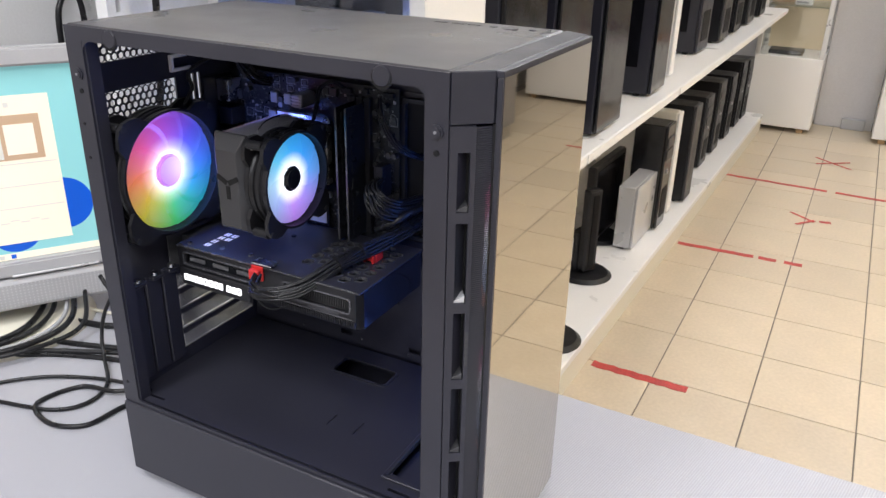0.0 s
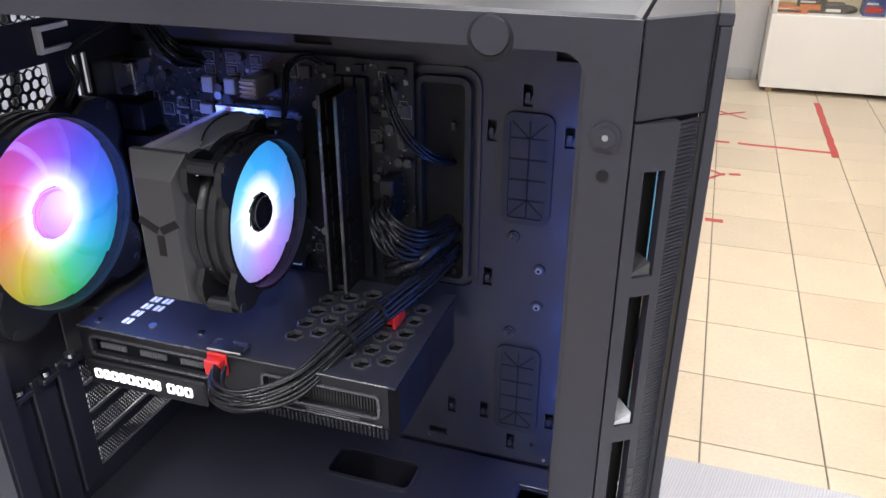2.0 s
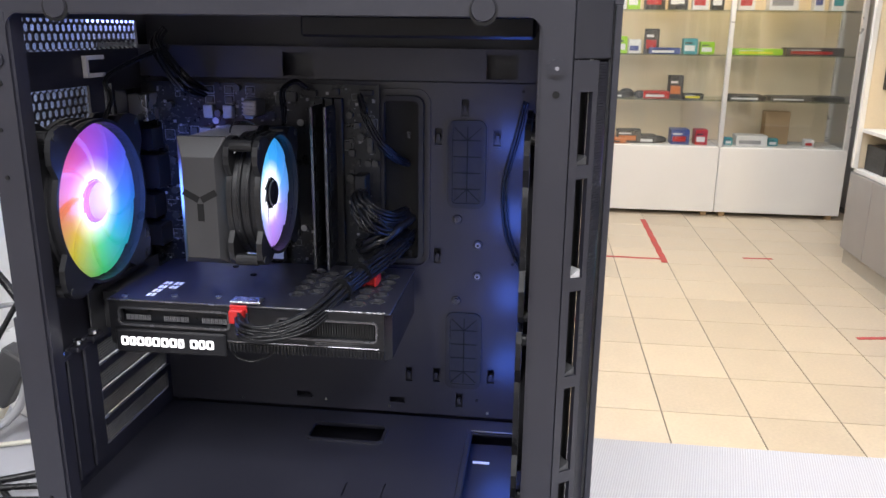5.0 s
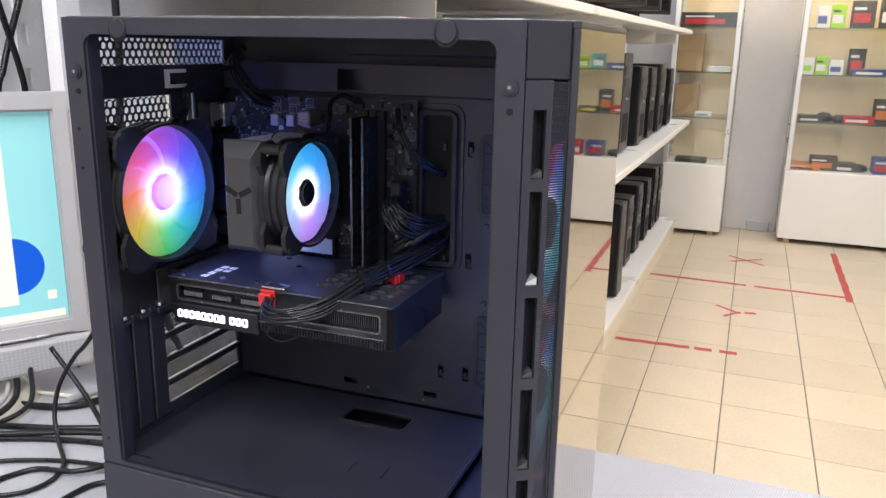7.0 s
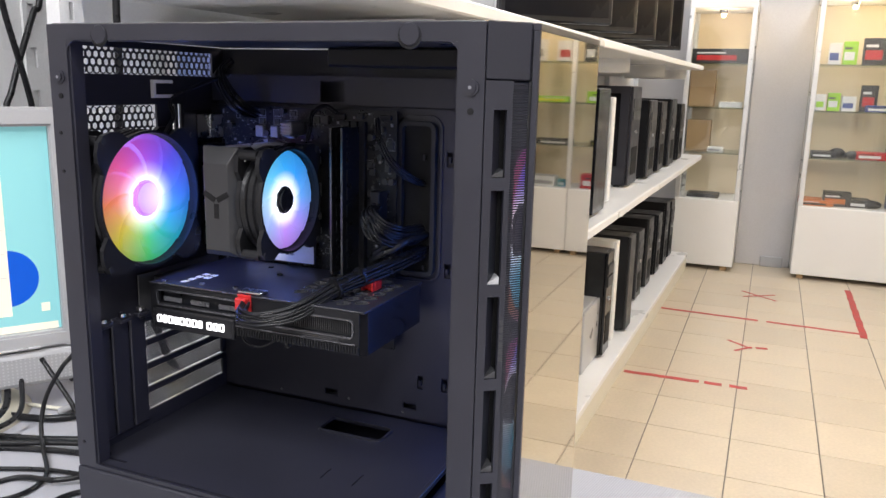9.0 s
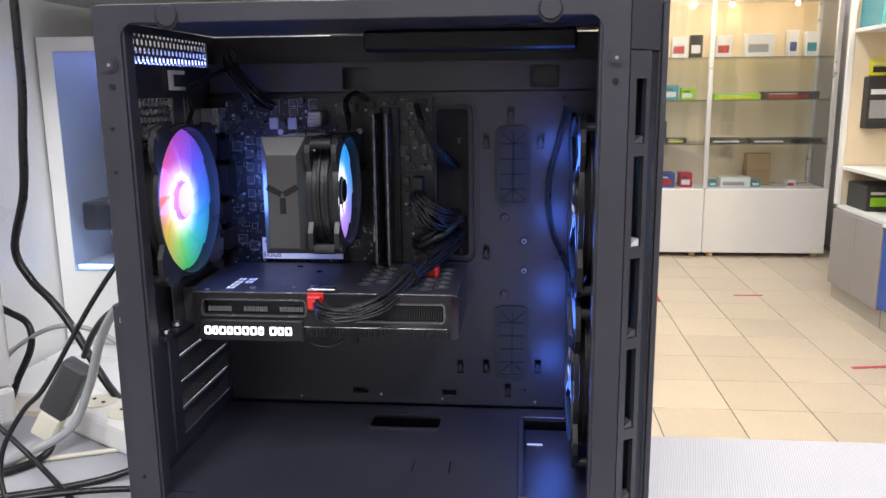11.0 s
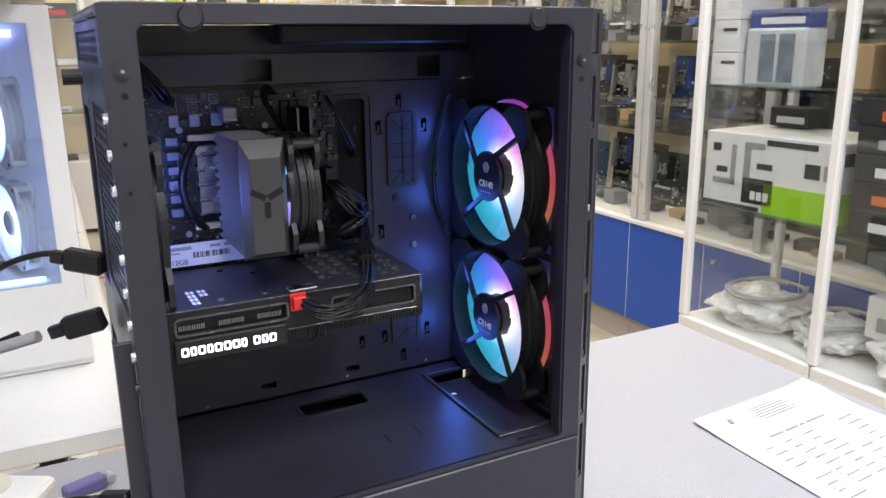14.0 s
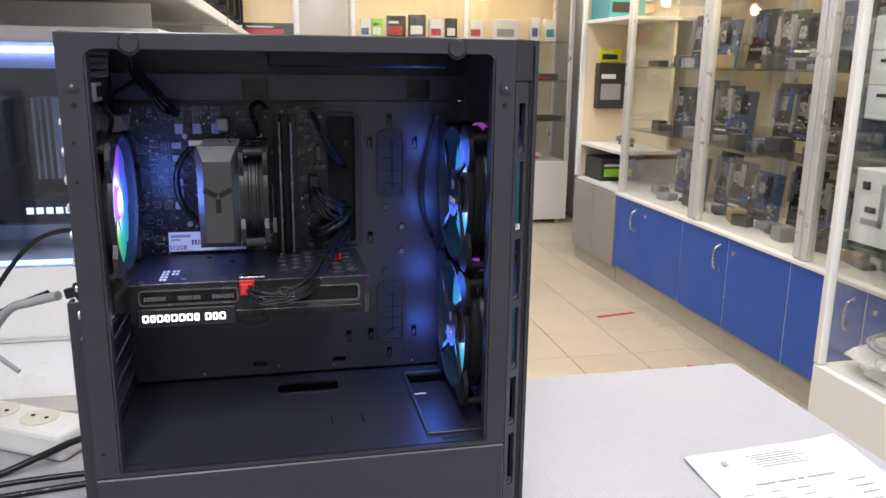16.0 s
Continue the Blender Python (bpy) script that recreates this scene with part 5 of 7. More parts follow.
KX0, KX1, KZ0, KZ1 = -0.4935, -0.4595, 1.0295, 1.1205
fin = bmesh.new()
prof = []
for k in range(12):
    z = KZ0 + 0.002 + (KZ1 - KZ0 - 0.004) * k / 12
    prof += [(KX0 - 0.0008, z), (KX0 + 0.0048, z + 0.0058)]
prof += [(KX0 + 0.0008, KZ1 - 0.002), (KX1, KZ1 - 0.002), (KX1, KZ0 + 0.002)]
lo, hi = [fin.verts.new((x, 0, z)) for x, z in prof], [fin.verts.new((x, 0.0006, z)) for x, z in prof]
fin.faces.new(lo), fin.faces.new(hi[::-1])
for i in range(len(prof)):
    j = (i + 1) % len(prof)
    fin.faces.new((lo[i], lo[j], hi[j], hi[i]))
bmesh.ops.recalc_face_normals(fin, faces=fin.faces[:])
fm = bpy.data.meshes.new("fin")
fin.to_mesh(fm)
fin.free()
fm.materials.append(ALU)
for k in range(42):
    o = new("fin", fm)
    o.parent = cooler
    o.matrix_parent_inverse = Matrix.Translation(-Vector(cooler.location))
    o.location = (0, 0.5105 + 0.00195 * k, 0)
bm = bmesh.new()
loops = []
for yy, ix, it, il in ((0.5098, 0, 0, 0), (0.5062, 0, 0, 0), (0.4985, 0.0058, 0.0135, 0.0055)):
    loops.append([bm.verts.new((a, yy, b)) for a, b in ((KX0 - 0.0005 + ix, KZ0 + il), (KX1 + 0.0005 - ix, KZ0 + il), (KX1 + 0.0005 - ix, KZ1 - it), (KX0 - 0.0005 + ix, KZ1 - it))])
for A, B in zip(loops, loops[1:]):
    for k in range(4):
        bm.faces.new((A[k], A[(k + 1) % 4], B[(k + 1) % 4], B[k]))
bm.faces.new(loops[0]), bm.faces.new(loops[-1])
bmesh.ops.recalc_face_normals(bm, faces=bm.faces[:])
bmesh.ops.bevel(bm, geom=bm.edges[:], offset=0.0004, segments=1, affect="EDGES")
part("cap", bm, CAPGREY, cooler, "matt black faceted cap")
for a in (90, 150, 30):
    bm = bmesh.new()
    box(bm, 0.0012, 0.0135, 0.0, 0.0006, -0.0023, 0.0023)
    if a == 90:
        m = Matrix.Translation((-0.4765, 0.49815, 1.0755)) @ Euler((0, radians(90), 0)).to_matrix().to_4x4()
    else:
        m = Matrix.Translation((-0.4765, 0.49815, 1.0765)) @ Euler((0, radians(-28 if a == 30 else 208), 0)).to_matrix().to_4x4()
    bmesh.ops.transform(bm, matrix=m, verts=bm.verts)
    part("emblem_bar", bm, DARK, cooler, "deep black emblem bar")
for x, z in ((-0.484, 1.09), (-0.47, 1.09), (-0.484, 1.06), (-0.47, 1.06)):
    bm = bmesh.new()
    tube(bm, [(x, 0.512, z), (x, 0.59, z), (x, 0.606, z), (x - 0.004, 0.614, z - 0.003), (x - 0.012, 0.617, z - 0.004)], 0.003, 10, 4)
    part("heat_pipe", bm, SILVER, cooler, "nickel heat pipe")
bm = bmesh.new()
box(bm, -0.505, -0.452, 0.6135, 0.6235, 1.045, 1.105, 0.001)
for zz in (1.0475, 1.0605, 1.0735, 1.0865):
    box(bm, -0.5045, -0.4525, 0.6105, 0.6134, zz, zz + 0.0105, 0.0008)
part("base_block", bm, SILVER, cooler)
plug = thing("regulator_heatsink", (-0.476, 0.6, 1.13), "small ribbed bright metal heatsink above the cooler", "heatsink")
bm = bmesh.new()
box(bm, -0.482, -0.470, 0.6, BYF - 0.0003, 1.1235, 1.1375, 0.0025, 2)
part("body", bm, ALU, plug)
for k in range(4):
    bm = bmesh.new()
    box(bm, -0.4815, -0.4705, 0.5985, 0.5999, 1.1255 + 0.003 * k, 1.127 + 0.003 * k, 0.0003)
    part("rib", bm, ALU, plug)
for z in (1.036, 1.112):
    bm = bmesh.new()
    box(bm, -0.51, -0.448, 0.612, 0.616, z - 0.003, z + 0.003, 0.0006)
    part("mounting_bar", bm, SILVER, cooler)
for k in range(2):
    bm = bmesh.new()
    z = (1.045, 1.1)[k]
    tube(bm, [(-0.452, 0.505, z + 0.01), (-0.468, 0.54, KZ1 + 0.002 if k else KZ0 - 0.002), (-0.47, 0.575, KZ1 + 0.003 if k else KZ0 - 0.003), (-0.455, 0.588, KZ1 - 0.006 if k else KZ0 + 0.006)], 0.0007, 5, 6)
    part("fan_clip", bm, SILVER, cooler, "thin steel fan clip")
bm = bmesh.new()
tube(bm, [(-0.507, 0.6, 1.108), (-0.517, 0.592, 1.095), (-0.521, 0.592, 1.075), (-0.516, 0.592, 1.052), (-0.503, 0.6, 1.036)], 0.0032, 8, 6)
part("bracket_cable", bm, CABLE, cooler, "", True)
cpu_fan = case_fan("cooler_fan", "small black fan with blue-white lit blades on the cooler", 0.046, 0.0245, 0.0432, 0.0115, 9, COOLLED, GLOSSBLACK, (-0.446, 0.5445, 1.0745))

# ---- graphics card ----
gpu = thing("graphics_card", (-0.45, 0.56, 0.97), "black twin-fan graphics card with a lit name plate", "graphics card")
GX0, GX1, GY0c, GY1c, GZ0, GZ1 = -0.5585, -0.3435, 0.506, 0.6175, 0.9605, 0.9975
bm = bmesh.new()
holes = []
for r in range(6):
    for c in range(6):
        hx, hy = -0.4225 + 0.0128 * c, 0.5225 + 0.0155 * r + (0.0075 if c % 2 else 0)
        if hy < 0.606 and not (c < 2 and r < 1):
            holes.append((hx - 0.0042, hx + 0.0042, hy - 0.0052, hy + 0.0052))
panel(bm, (0, 0, GZ1 - 0.0014), (1, 0, 0), (0, 1, 0), (0, 0, 0.0014), (GX0, GX1 - 0.0005, GY0c, GY1c), holes)
part("backplate", bm, STEEL, gpu, "black pierced backplate")
for h in holes:
    bm = bmesh.new()
    cx, cy = (h[0] + h[1]) / 2, (h[2] + h[3]) / 2
    vs = []
    for rad, z in ((0.0066, GZ1 + 0.0002), (0.0050, GZ1 + 0.0006), (0.0046, GZ1 - 0.002)):
        vs.append([bm.verts.new((cx + rad * math.cos(math.pi / 3 * k), cy + rad * 1.08 * math.sin(math.pi / 3 * k), z)) for k in range(6)])
    for A, B in zip(vs, vs[1:]):
        for k in range(6):
            bm.faces.new((A[k], A[(k + 1) % 6], B[(k + 1) % 6], B[k]))
    # The lighter grey paints the bright glints round each hole.
    part("hex_rim", bm, RIMGREY, gpu)
bm = bmesh.new()
box(bm, 0, 0.0005, 0.5095, 0.612, 0.968, 0.9915)
fm = bpy.data.meshes.new("heatsink_fin")
bm.to_mesh(fm)
bm.free()
fm.materials.append(GREYFRONT)
for k in range(44):
    o = new("heatsink_fin", fm)
    o.parent = gpu
    o.matrix_parent_inverse = Matrix.Translation(-Vector(gpu.location))
    o.location = (-0.4295 + 0.0019 * k, 0, 0)
bm = bmesh.new()
box(bm, GX0 + 0.002, -0.4315, 0.5125, GY1c - 0.001, 0.967, GZ1 - 0.002)
part("card_board", bm, PCB, gpu)
bm = bmesh.new()
panel(bm, (0, GY0c, 0), (1, 0, 0), (0, 0, 1), (0, 0.0025, 0), (GX0 + 0.001, GX1 - 0.005, GZ0 + 0.003, GZ1 - 0.0016), [(-0.548, -0.466, 0.9795, 0.9905), (-0.4265, -0.355, 0.976, 0.9885)])
part("shroud_side", bm, PLASTIC, gpu)
bm = bmesh.new()
prism(bm, [(GX1 - 0.005, GY0c + 0.0005), (GX1, GY0c + 0.006), (GX1, GY1c - 0.005), (GX1 - 0.005, GY1c)], GZ0, GZ1 - 0.0016)
part("end_cap", bm, GLOSSBLACK, gpu)
bm = bmesh.new()
box(bm, GX0, GX1 - 0.0055, GY0c + 0.003, GY1c, GZ0, GZ0 + 0.003, 0.0006)
part("underside_shroud", bm, PLASTIC, gpu)
for k in range(45):
    bm = bmesh.new()
    x = -0.4645 + 0.0026 * k
    box(bm, x, x + 0.0014, GY0c - 0.0016, GY0c - 0.0001, GZ0 + 0.0012, GZ0 + 0.0075, 0.0003)
    part("rib", bm, PLASTIC, gpu)
bm = bmesh.new()
rounded_frame(bm, -0.4285, -0.353, 0.974, 0.9905, GY0c - 0.0012, GY0c - 0.0001, 0.004, 0.0016)
part("grille_rim", bm, RIMGREY, gpu)
bm = bmesh.new()
rounded_frame(bm, -0.5505, -0.4635, 0.9775, 0.9925, GY0c - 0.0012, GY0c - 0.0001, 0.004, 0.0016)
part("window_rim", bm, RIMGREY, gpu)
bm = bmesh.new()
for k in range(24):
    x = -0.5465 + 0.0033 * k
    if k % 9 < 6:
        box(bm, x, x + 0.0007, GY0c + 0.004, GY0c + 0.0055, 0.9805, 0.9845)
        box(bm, x + 0.0016, x + 0.0022, GY0c + 0.004, GY0c + 0.0055, 0.9805, 0.9845)
tagged(part("inner_fin", bm, CAPMAT, gpu, "bright fins behind the window"), kind="stuff")
bm = bmesh.new()
box(bm, -0.5525, -0.4665, 0.5022, 0.5056, 0.9575, 0.9755, 0.0012)
part("name_plate", bm, PLASTIC, gpu, "dark name plate")
x = -0.5475
for k, w in enumerate((0.0066, 0.0056, 0.0066, 0.0056, 0.0068, 0.0066, 0.0066, 0.0056, 0, 0.0066, 0.006, 0.0066)):
    if w:
        bm = bmesh.new()
        rounded_frame(bm, x, x + w - 0.0012, 0.9668 - 0.0034, 0.9668 + 0.0034, 0.5014, 0.5021, 0.0012, 0.00135, 2)
        part("plate_mark", bm, LETTERS, gpu, "glowing white mark")
    x += w if w else 0.0038
for x0, x1, y0, y1 in ((-0.5335, -0.5275, 0.517, 0.5245), (-0.5335, -0.5275, 0.5265, 0.534), (-0.5335, -0.5275, 0.536, 0.5435), (-0.5335, -0.5275, 0.5455, 0.553), (-0.5245, -0.5185, 0.5455, 0.553), (-0.5245, -0.5185, 0.536, 0.5435)):
    bm = bmesh.new()
    box(bm, x0, x0 + 0.0025, y0, y1 - 0.0012, GZ1 + 0.0001, GZ1 + 0.0003)
    box(bm, x1 - 0.0025, x1, y0, y1 - 0.0012, GZ1 + 0.0001, GZ1 + 0.0003)
    part("plate_print", bm, LABEL, gpu, "white print bar")
for x, y in ((-0.512, 0.52), (-0.478, 0.522), (-0.472, 0.58), (-0.495, 0.6), (-0.548, 0.514)):
    bm = bmesh.new()
    cyl(bm, (x, y, GZ1 + 0.0004), "z", 0.0026, 0.001, 14)
    part("plate_screw", bm, SILVER if y < 0.53 else DARK, gpu)
bm = bmesh.new()
box(bm, CX0 + 0.006, CX0 + 0.0074, 0.512, 0.63, 0.958, 0.9995, 0.0003)
box(bm, CX0 + 0.0076, GX0 + 0.003, 0.53, 0.6, 0.964, 0.9955, 0.001)
part("bracket", bm, GREYFRONT, gpu, "dark steel mounting bracket")
# Strip added to draw the highlight on the top front edge.
bm = bmesh.new()
box(bm, GX0, GX1 - 0.004, GY0c - 0.0009, GY0c + 0.001, GZ1 - 0.0008, GZ1 + 0.0004, 0.0004)
part("edge_highlight", bm, RIMGREY, gpu, "pale strip added as the backplate's edge highlight")
bm = bmesh.new()
box(bm, GX0 + 0.004, GX1 - 0.008, GY0c - 0.0016, GY0c - 0.0001, GZ0 + 0.0085, GZ0 + 0.0098, 0.0004)
part("lower_lip", bm, RIMGREY, gpu)
for zz in (0.9712, 0.9728):
    bm = bmesh.new()
    box(bm, -0.40, -0.366, GY0c - 0.0008, GY0c - 0.0001, zz - 0.0004, zz + 0.0003)
    part("side_line", bm, RIMGREY, gpu)
for x0, z in ((-0.4625, 0.984),):
    bm = bmesh.new()
    box(bm, x0, x0 + 0.013, 0.5035, 0.5055, z, GZ1 + 0.001, 0.0005)
    box(bm, x0 + 0.001, x0 + 0.012, 0.498, 0.5034, z + 0.002, GZ1 - 0.001, 0.0008)
    part("power_socket", bm, RED, gpu, "red power plug")
bm = bmesh.new()
box(bm, -0.4625, -0.4395, 0.504, 0.516, GZ1 + 0.0022, GZ1 + 0.004, 0.0005)
part("socket_latch", bm, SILVER, gpu)
bm = bmesh.new()
box(bm, -0.377, -0.365, 0.566, 0.579, GZ1 + 0.0002, GZ1 + 0.0095, 0.0012)
box(bm, -0.374, -0.368, 0.563, 0.5795, GZ1 + 0.0096, GZ1 + 0.0122, 0.0006)
box(bm, -0.3765, -0.3745, 0.5615, 0.566, GZ1 + 0.001, GZ1 + 0.0085, 0.0004)
box(bm, -0.3675, -0.3655, 0.5615, 0.566, GZ1 + 0.001, GZ1 + 0.0085, 0.0004)
tagged(part("power_plug", bm, RED), "loose red power plug resting on the graphics card", "plug")

bm = bmesh.new()
box(bm, -0.4315, -0.4275, 0.525, 0.531, 0.9495, 0.9602, 0.0006)
part("hook", bm, PLASTIC, gpu, "small black hook below the card")
rod("lead", CABLE, [(-0.468, 0.515, 0.9602), (-0.462, 0.513, 0.953), (-0.45, 0.513, 0.951), (-0.44, 0.516, 0.9545), (-0.434, 0.52, 0.9602)], 0.0011, gpu)

# ---- cables inside the case ----
def bundle(name, label, pts, count, r, spread, seed, material=CABLE):
    ob = thing(name, pts[0], label, "cable")
    q = random.Random(seed)
    for k in range(count):
        a = 2 * math.pi * k / count
        rad = spread * (0.45 + 0.55 * q.random())
        off = Vector((rad * math.cos(a), rad * math.sin(a) * 0.6, rad * math.sin(a)))
        mid = len(pts) - 1
        rod("wire", material, [Vector(p) + off * (0.65 + 0.35 * math.sin(math.pi * i / mid)) + Vector((q.uniform(-1, 1), q.uniform(-1, 1), q.uniform(-1, 1))) * spread * 0.15 for i, p in enumerate(pts)], r, ob, seg=6, n=7)
    return ob


bundle("power_cable", "bundle of black power wires bowed over the graphics card", [(-0.452, 0.4975, 0.9905), (-0.444, 0.484, 0.987), (-0.425, 0.482, 0.9865), (-0.402, 0.498, 0.993), (-0.385, 0.532, 1.006), (-0.372, 0.568, 1.012), (-0.36, 0.6, 1.017), (-0.352, 0.632, 1.022), (-0.352, 0.648, 1.022)], 16, 0.00125, 0.0068, 3)
for c in ((-0.385, 0.532, 1.006), (-0.376, 0.558, 1.011)):
    bm = bmesh.new()
    cyl(bm, (0, 0, 0), "z", 0.0088, 0.0022, 16)
    bmesh.ops.transform(bm, matrix=look(c, (-0.36, 0.6, 1.018)), verts=bm.verts)
    tagged(part("cable_tie", bm, CABLE), "black cable tie round the power wires", "cable tie", "cable ties")
bundle("board_cable", "thick black wires plugged into the motherboard edge", [(-0.387, 0.608, 1.062), (-0.384, 0.590, 1.058), (-0.374, 0.588, 1.048), (-0.364, 0.60, 1.042), (-0.357, 0.625, 1.04), (-0.355, 0.648, 1.04)], 20, 0.0013, 0.0095, 7)
bm = bmesh.new()
box(bm, -0.3925, -0.383, 0.607, 0.6242, 1.045, 1.078, 0.0008)
tagged(part("cable_plug", bm, PLASTIC), "black multi-pin plug on the motherboard", "plug")
bundle("looped_cable", "thick black cable looped below the memory", [(-0.39, 0.615, 1.018), (-0.382, 0.598, 1.02), (-0.368, 0.594, 1.028), (-0.357, 0.605, 1.036), (-0.352, 0.63, 1.038), (-0.352, 0.648, 1.038)], 3, 0.0036, 0.0042, 9)
bundle("thin_cable", "thin black wires running down the board edge", [(-0.388, 0.612, 1.1425), (-0.382, 0.604, 1.128), (-0.372, 0.606, 1.108), (-0.362, 0.616, 1.094), (-0.354, 0.634, 1.085), (-0.352, 0.648, 1.084)], 5, 0.0011, 0.003, 11)
bundle("corner_cable", "bunch of black wires in the upper corner", [(-0.52, 0.618, 1.142), (-0.528, 0.6, 1.15), (-0.54, 0.598, 1.165), (-0.552, 0.606, 1.18), (-0.558, 0.63, 1.19)], 10, 0.0012, 0.007, 13)
bundle("fan_lead", "thin black fan lead along the cooler", [(-0.441, 0.58, 1.122), (-0.444, 0.59, 1.133), (-0.448, 0.6, 1.145), (-0.44, 0.61, 1.152), (-0.432, 0.618, 1.146)], 3, 0.0011, 0.0018, 15)
bundle("rear_fan_lead", "thin black lead from the rear fan", [(-0.572, 0.55, 1.125), (-0.57, 0.56, 1.14), (-0.574, 0.563, 1.155), (-0.56, 0.585, 1.168), (-0.545, 0.61, 1.178)], 3, 0.0011, 0.002, 17)
bundle("front_fan_lead", "thin black leads hanging beside the front fans", [(-0.256, 0.625, 1.138), (-0.262, 0.628, 1.11), (-0.271, 0.628, 1.07), (-0.268, 0.63, 1.03), (-0.256, 0.632, 1.0), (-0.25, 0.634, 0.985)], 3, 0.0011, 0.0028, 19)

# ---- monitor on the table ----
TEAL = glow("screen_teal", (0.22, 0.5, 0.52), 0.45)
SCREENWHITE = glow("screen_cream", (0.7, 0.66, 0.54), 0.5)
SCREENBLUE = glow("screen_blue", (0.0, 0.07, 0.46), 0.5)
SCREENBROWN = glow("screen_brown", (0.42, 0.29, 0.19), 0.45)
SCREENORANGE = glow("screen_orange", (1.0, 0.25, 0.02), 0.9)
SCREENGREY = glow("screen_grey", (0.45, 0.45, 0.42), 0.7)
mon = thing("monitor", (0, 0, 0), "pale grey old monitor showing a desktop picture", "monitor")
bm = bmesh.new()
panel(bm, (-0.02, 0, 0), (0, 1, 0), (0, 0, 1), (0.02, 0, 0), (-0.18, 0.18, 0.832, 1.135), [(-0.158, 0.158, 0.853, 1.112)])
bmesh.ops.bevel(bm, geom=[e for e in bm.edges if e.calc_length() > 0.25], offset=0.003, segments=2, affect="EDGES")
part("bezel", bm, GREYPLASTIC, mon)
solid("back_cover", GREYPLASTIC, -0.06, -0.0205, -0.17, 0.17, 0.84, 1.127, mon, 0.012, seg=2)
bm = bmesh.new()
box(bm, -0.026, 0.004, -0.18, 0.18, 0.785, 0.8295, 0.006, 2)
part("speaker_bar", bm, GREYPLASTIC, mon)
bm = bmesh.new()
for i in range(66):
    for j in range(8):
        y, z = -0.165 + i * 0.005, 0.791 + j * 0.0043
        box(bm, 0.0041, 0.0046, y, y + 0.0018, z, z + 0.0018)
tagged(part("speaker_dots", bm, SILVERPAINT, mon, "grid of small speaker holes"), kind="stuff")
solid("button_rail", SILVERPAINT, 0.0005, 0.004, 0.02, 0.13, 0.8335, 0.8365, mon, 0.001)
scr = solid("screen", TEAL, -0.0196, -0.0116, -0.1575, 0.1575, 0.8535, 1.1115, mon)
for nm, m, y0, y1, z0, z1, d in (("window", SCREENWHITE, -0.154, 0.103, 0.876, 1.075, 0.0002), ("picture", SCREENBROWN, -0.154, 0.088, 0.991, 1.05, 0.0006), ("button", SCREENORANGE, -0.154, 0.0, 0.885, 0.895, 0.0006),
                              ("line", SCREENGREY, -0.154, 0.1, 0.985, 0.9862, 0.0006), ("line", SCREENGREY, -0.154, 0.1, 0.955, 0.9562, 0.0006), ("line", SCREENGREY, -0.154, 0.1, 0.925, 0.9262, 0.0006), ("taskbar", SCREENWHITE, -0.154, 0.154, 0.8537, 0.863, 0.0002)):
    solid(nm, m, -0.0115 + d, -0.0113 + d, y0, y1, z0, z1, scr)
for k in range(7):
    solid("icon", (SCREENBLUE, SCREENORANGE, SCREENGREY)[k % 3], -0.0107, -0.0105, -0.06 + 0.014 * k, -0.054 + 0.014 * k, 0.8557, 0.8612, scr)
for py, pz, pr, px in ((0.1, 0.924, 0.036, -0.01148), (0.035, 0.896, 0.032, -0.01143)):
    bm = bmesh.new()
    cyl(bm, (px, py, pz), "x", pr, 0.0001, 40)
    part("petal", bm, SCREENBLUE, scr)
for k, (y0, z0, w_, h_) in enumerate(((-0.15, 0.993, 0.05, 0.055), (-0.09, 0.996, 0.04, 0.03), (-0.045, 1.0, 0.055, 0.045), (0.015, 0.993, 0.025, 0.05), (0.045, 0.998, 0.035, 0.04))):
    solid("picture_patch", (SCREENGREY, SCREENWHITE, SCREENBROWN)[k % 3] if k != 2 else SCREENGREY, -0.0106, -0.0105, y0, y0 + w_, z0, z0 + h_, scr)
for k in range(5):
    solid("graph_line", SCREENGREY, -0.0109, -0.0107, 0.02 + 0.012 * k, 0.031 + 0.012 * k, 0.905 + 0.003 * (k % 2), 0.9063 + 0.003 * (k % 2), scr)
for k in range(2):
    solid("window_icon", SCREENORANGE if k == 0 else SCREENGREY, -0.0109, -0.0107, -0.02 + 0.07 * k, -0.014 + 0.07 * k, 1.06, 1.066, scr)
solid("recycle_icon", SCREENWHITE, -0.0113, -0.0111, 0.136, 0.146, 0.878, 0.889, scr)
solid("neck", CREAM, -0.08, -0.0605, -0.05, 0.05, 0.765, 0.95, mon, 0.008, seg=2)
bm = bmesh.new()
cyl(bm, (-0.04, 0, 0.7565), "z", 0.118, 0.0125, 48, 0.1)
part("base", bm, CREAM, mon, "round cream foot", True)
mon.matrix_basis = pose(-0.967, 0.561, 0.0, 0, 0, -33.5)

# ---- second, white computer on the shelf behind ----
pc2 = thing("computer_case", (-0.8, 1.16, 0.77), "white computer case with bluish lit fans behind glass", "computer case")
WX0, WX1, WY0, WY1, WZ0, WZ1 = -1.01, -0.585, 1.05, 1.26, 0.7625, 1.236
bm = bmesh.new()
panel(bm, (0, WY0, 0), (1, 0, 0), (0, 0, 1), (0, 0.004, 0), (WX0, WX1, WZ0 + 0.01, WZ1), [(WX0 + 0.025, -0.611, 0.885, 1.214)])
part("front_frame", bm, WHITE, pc2)
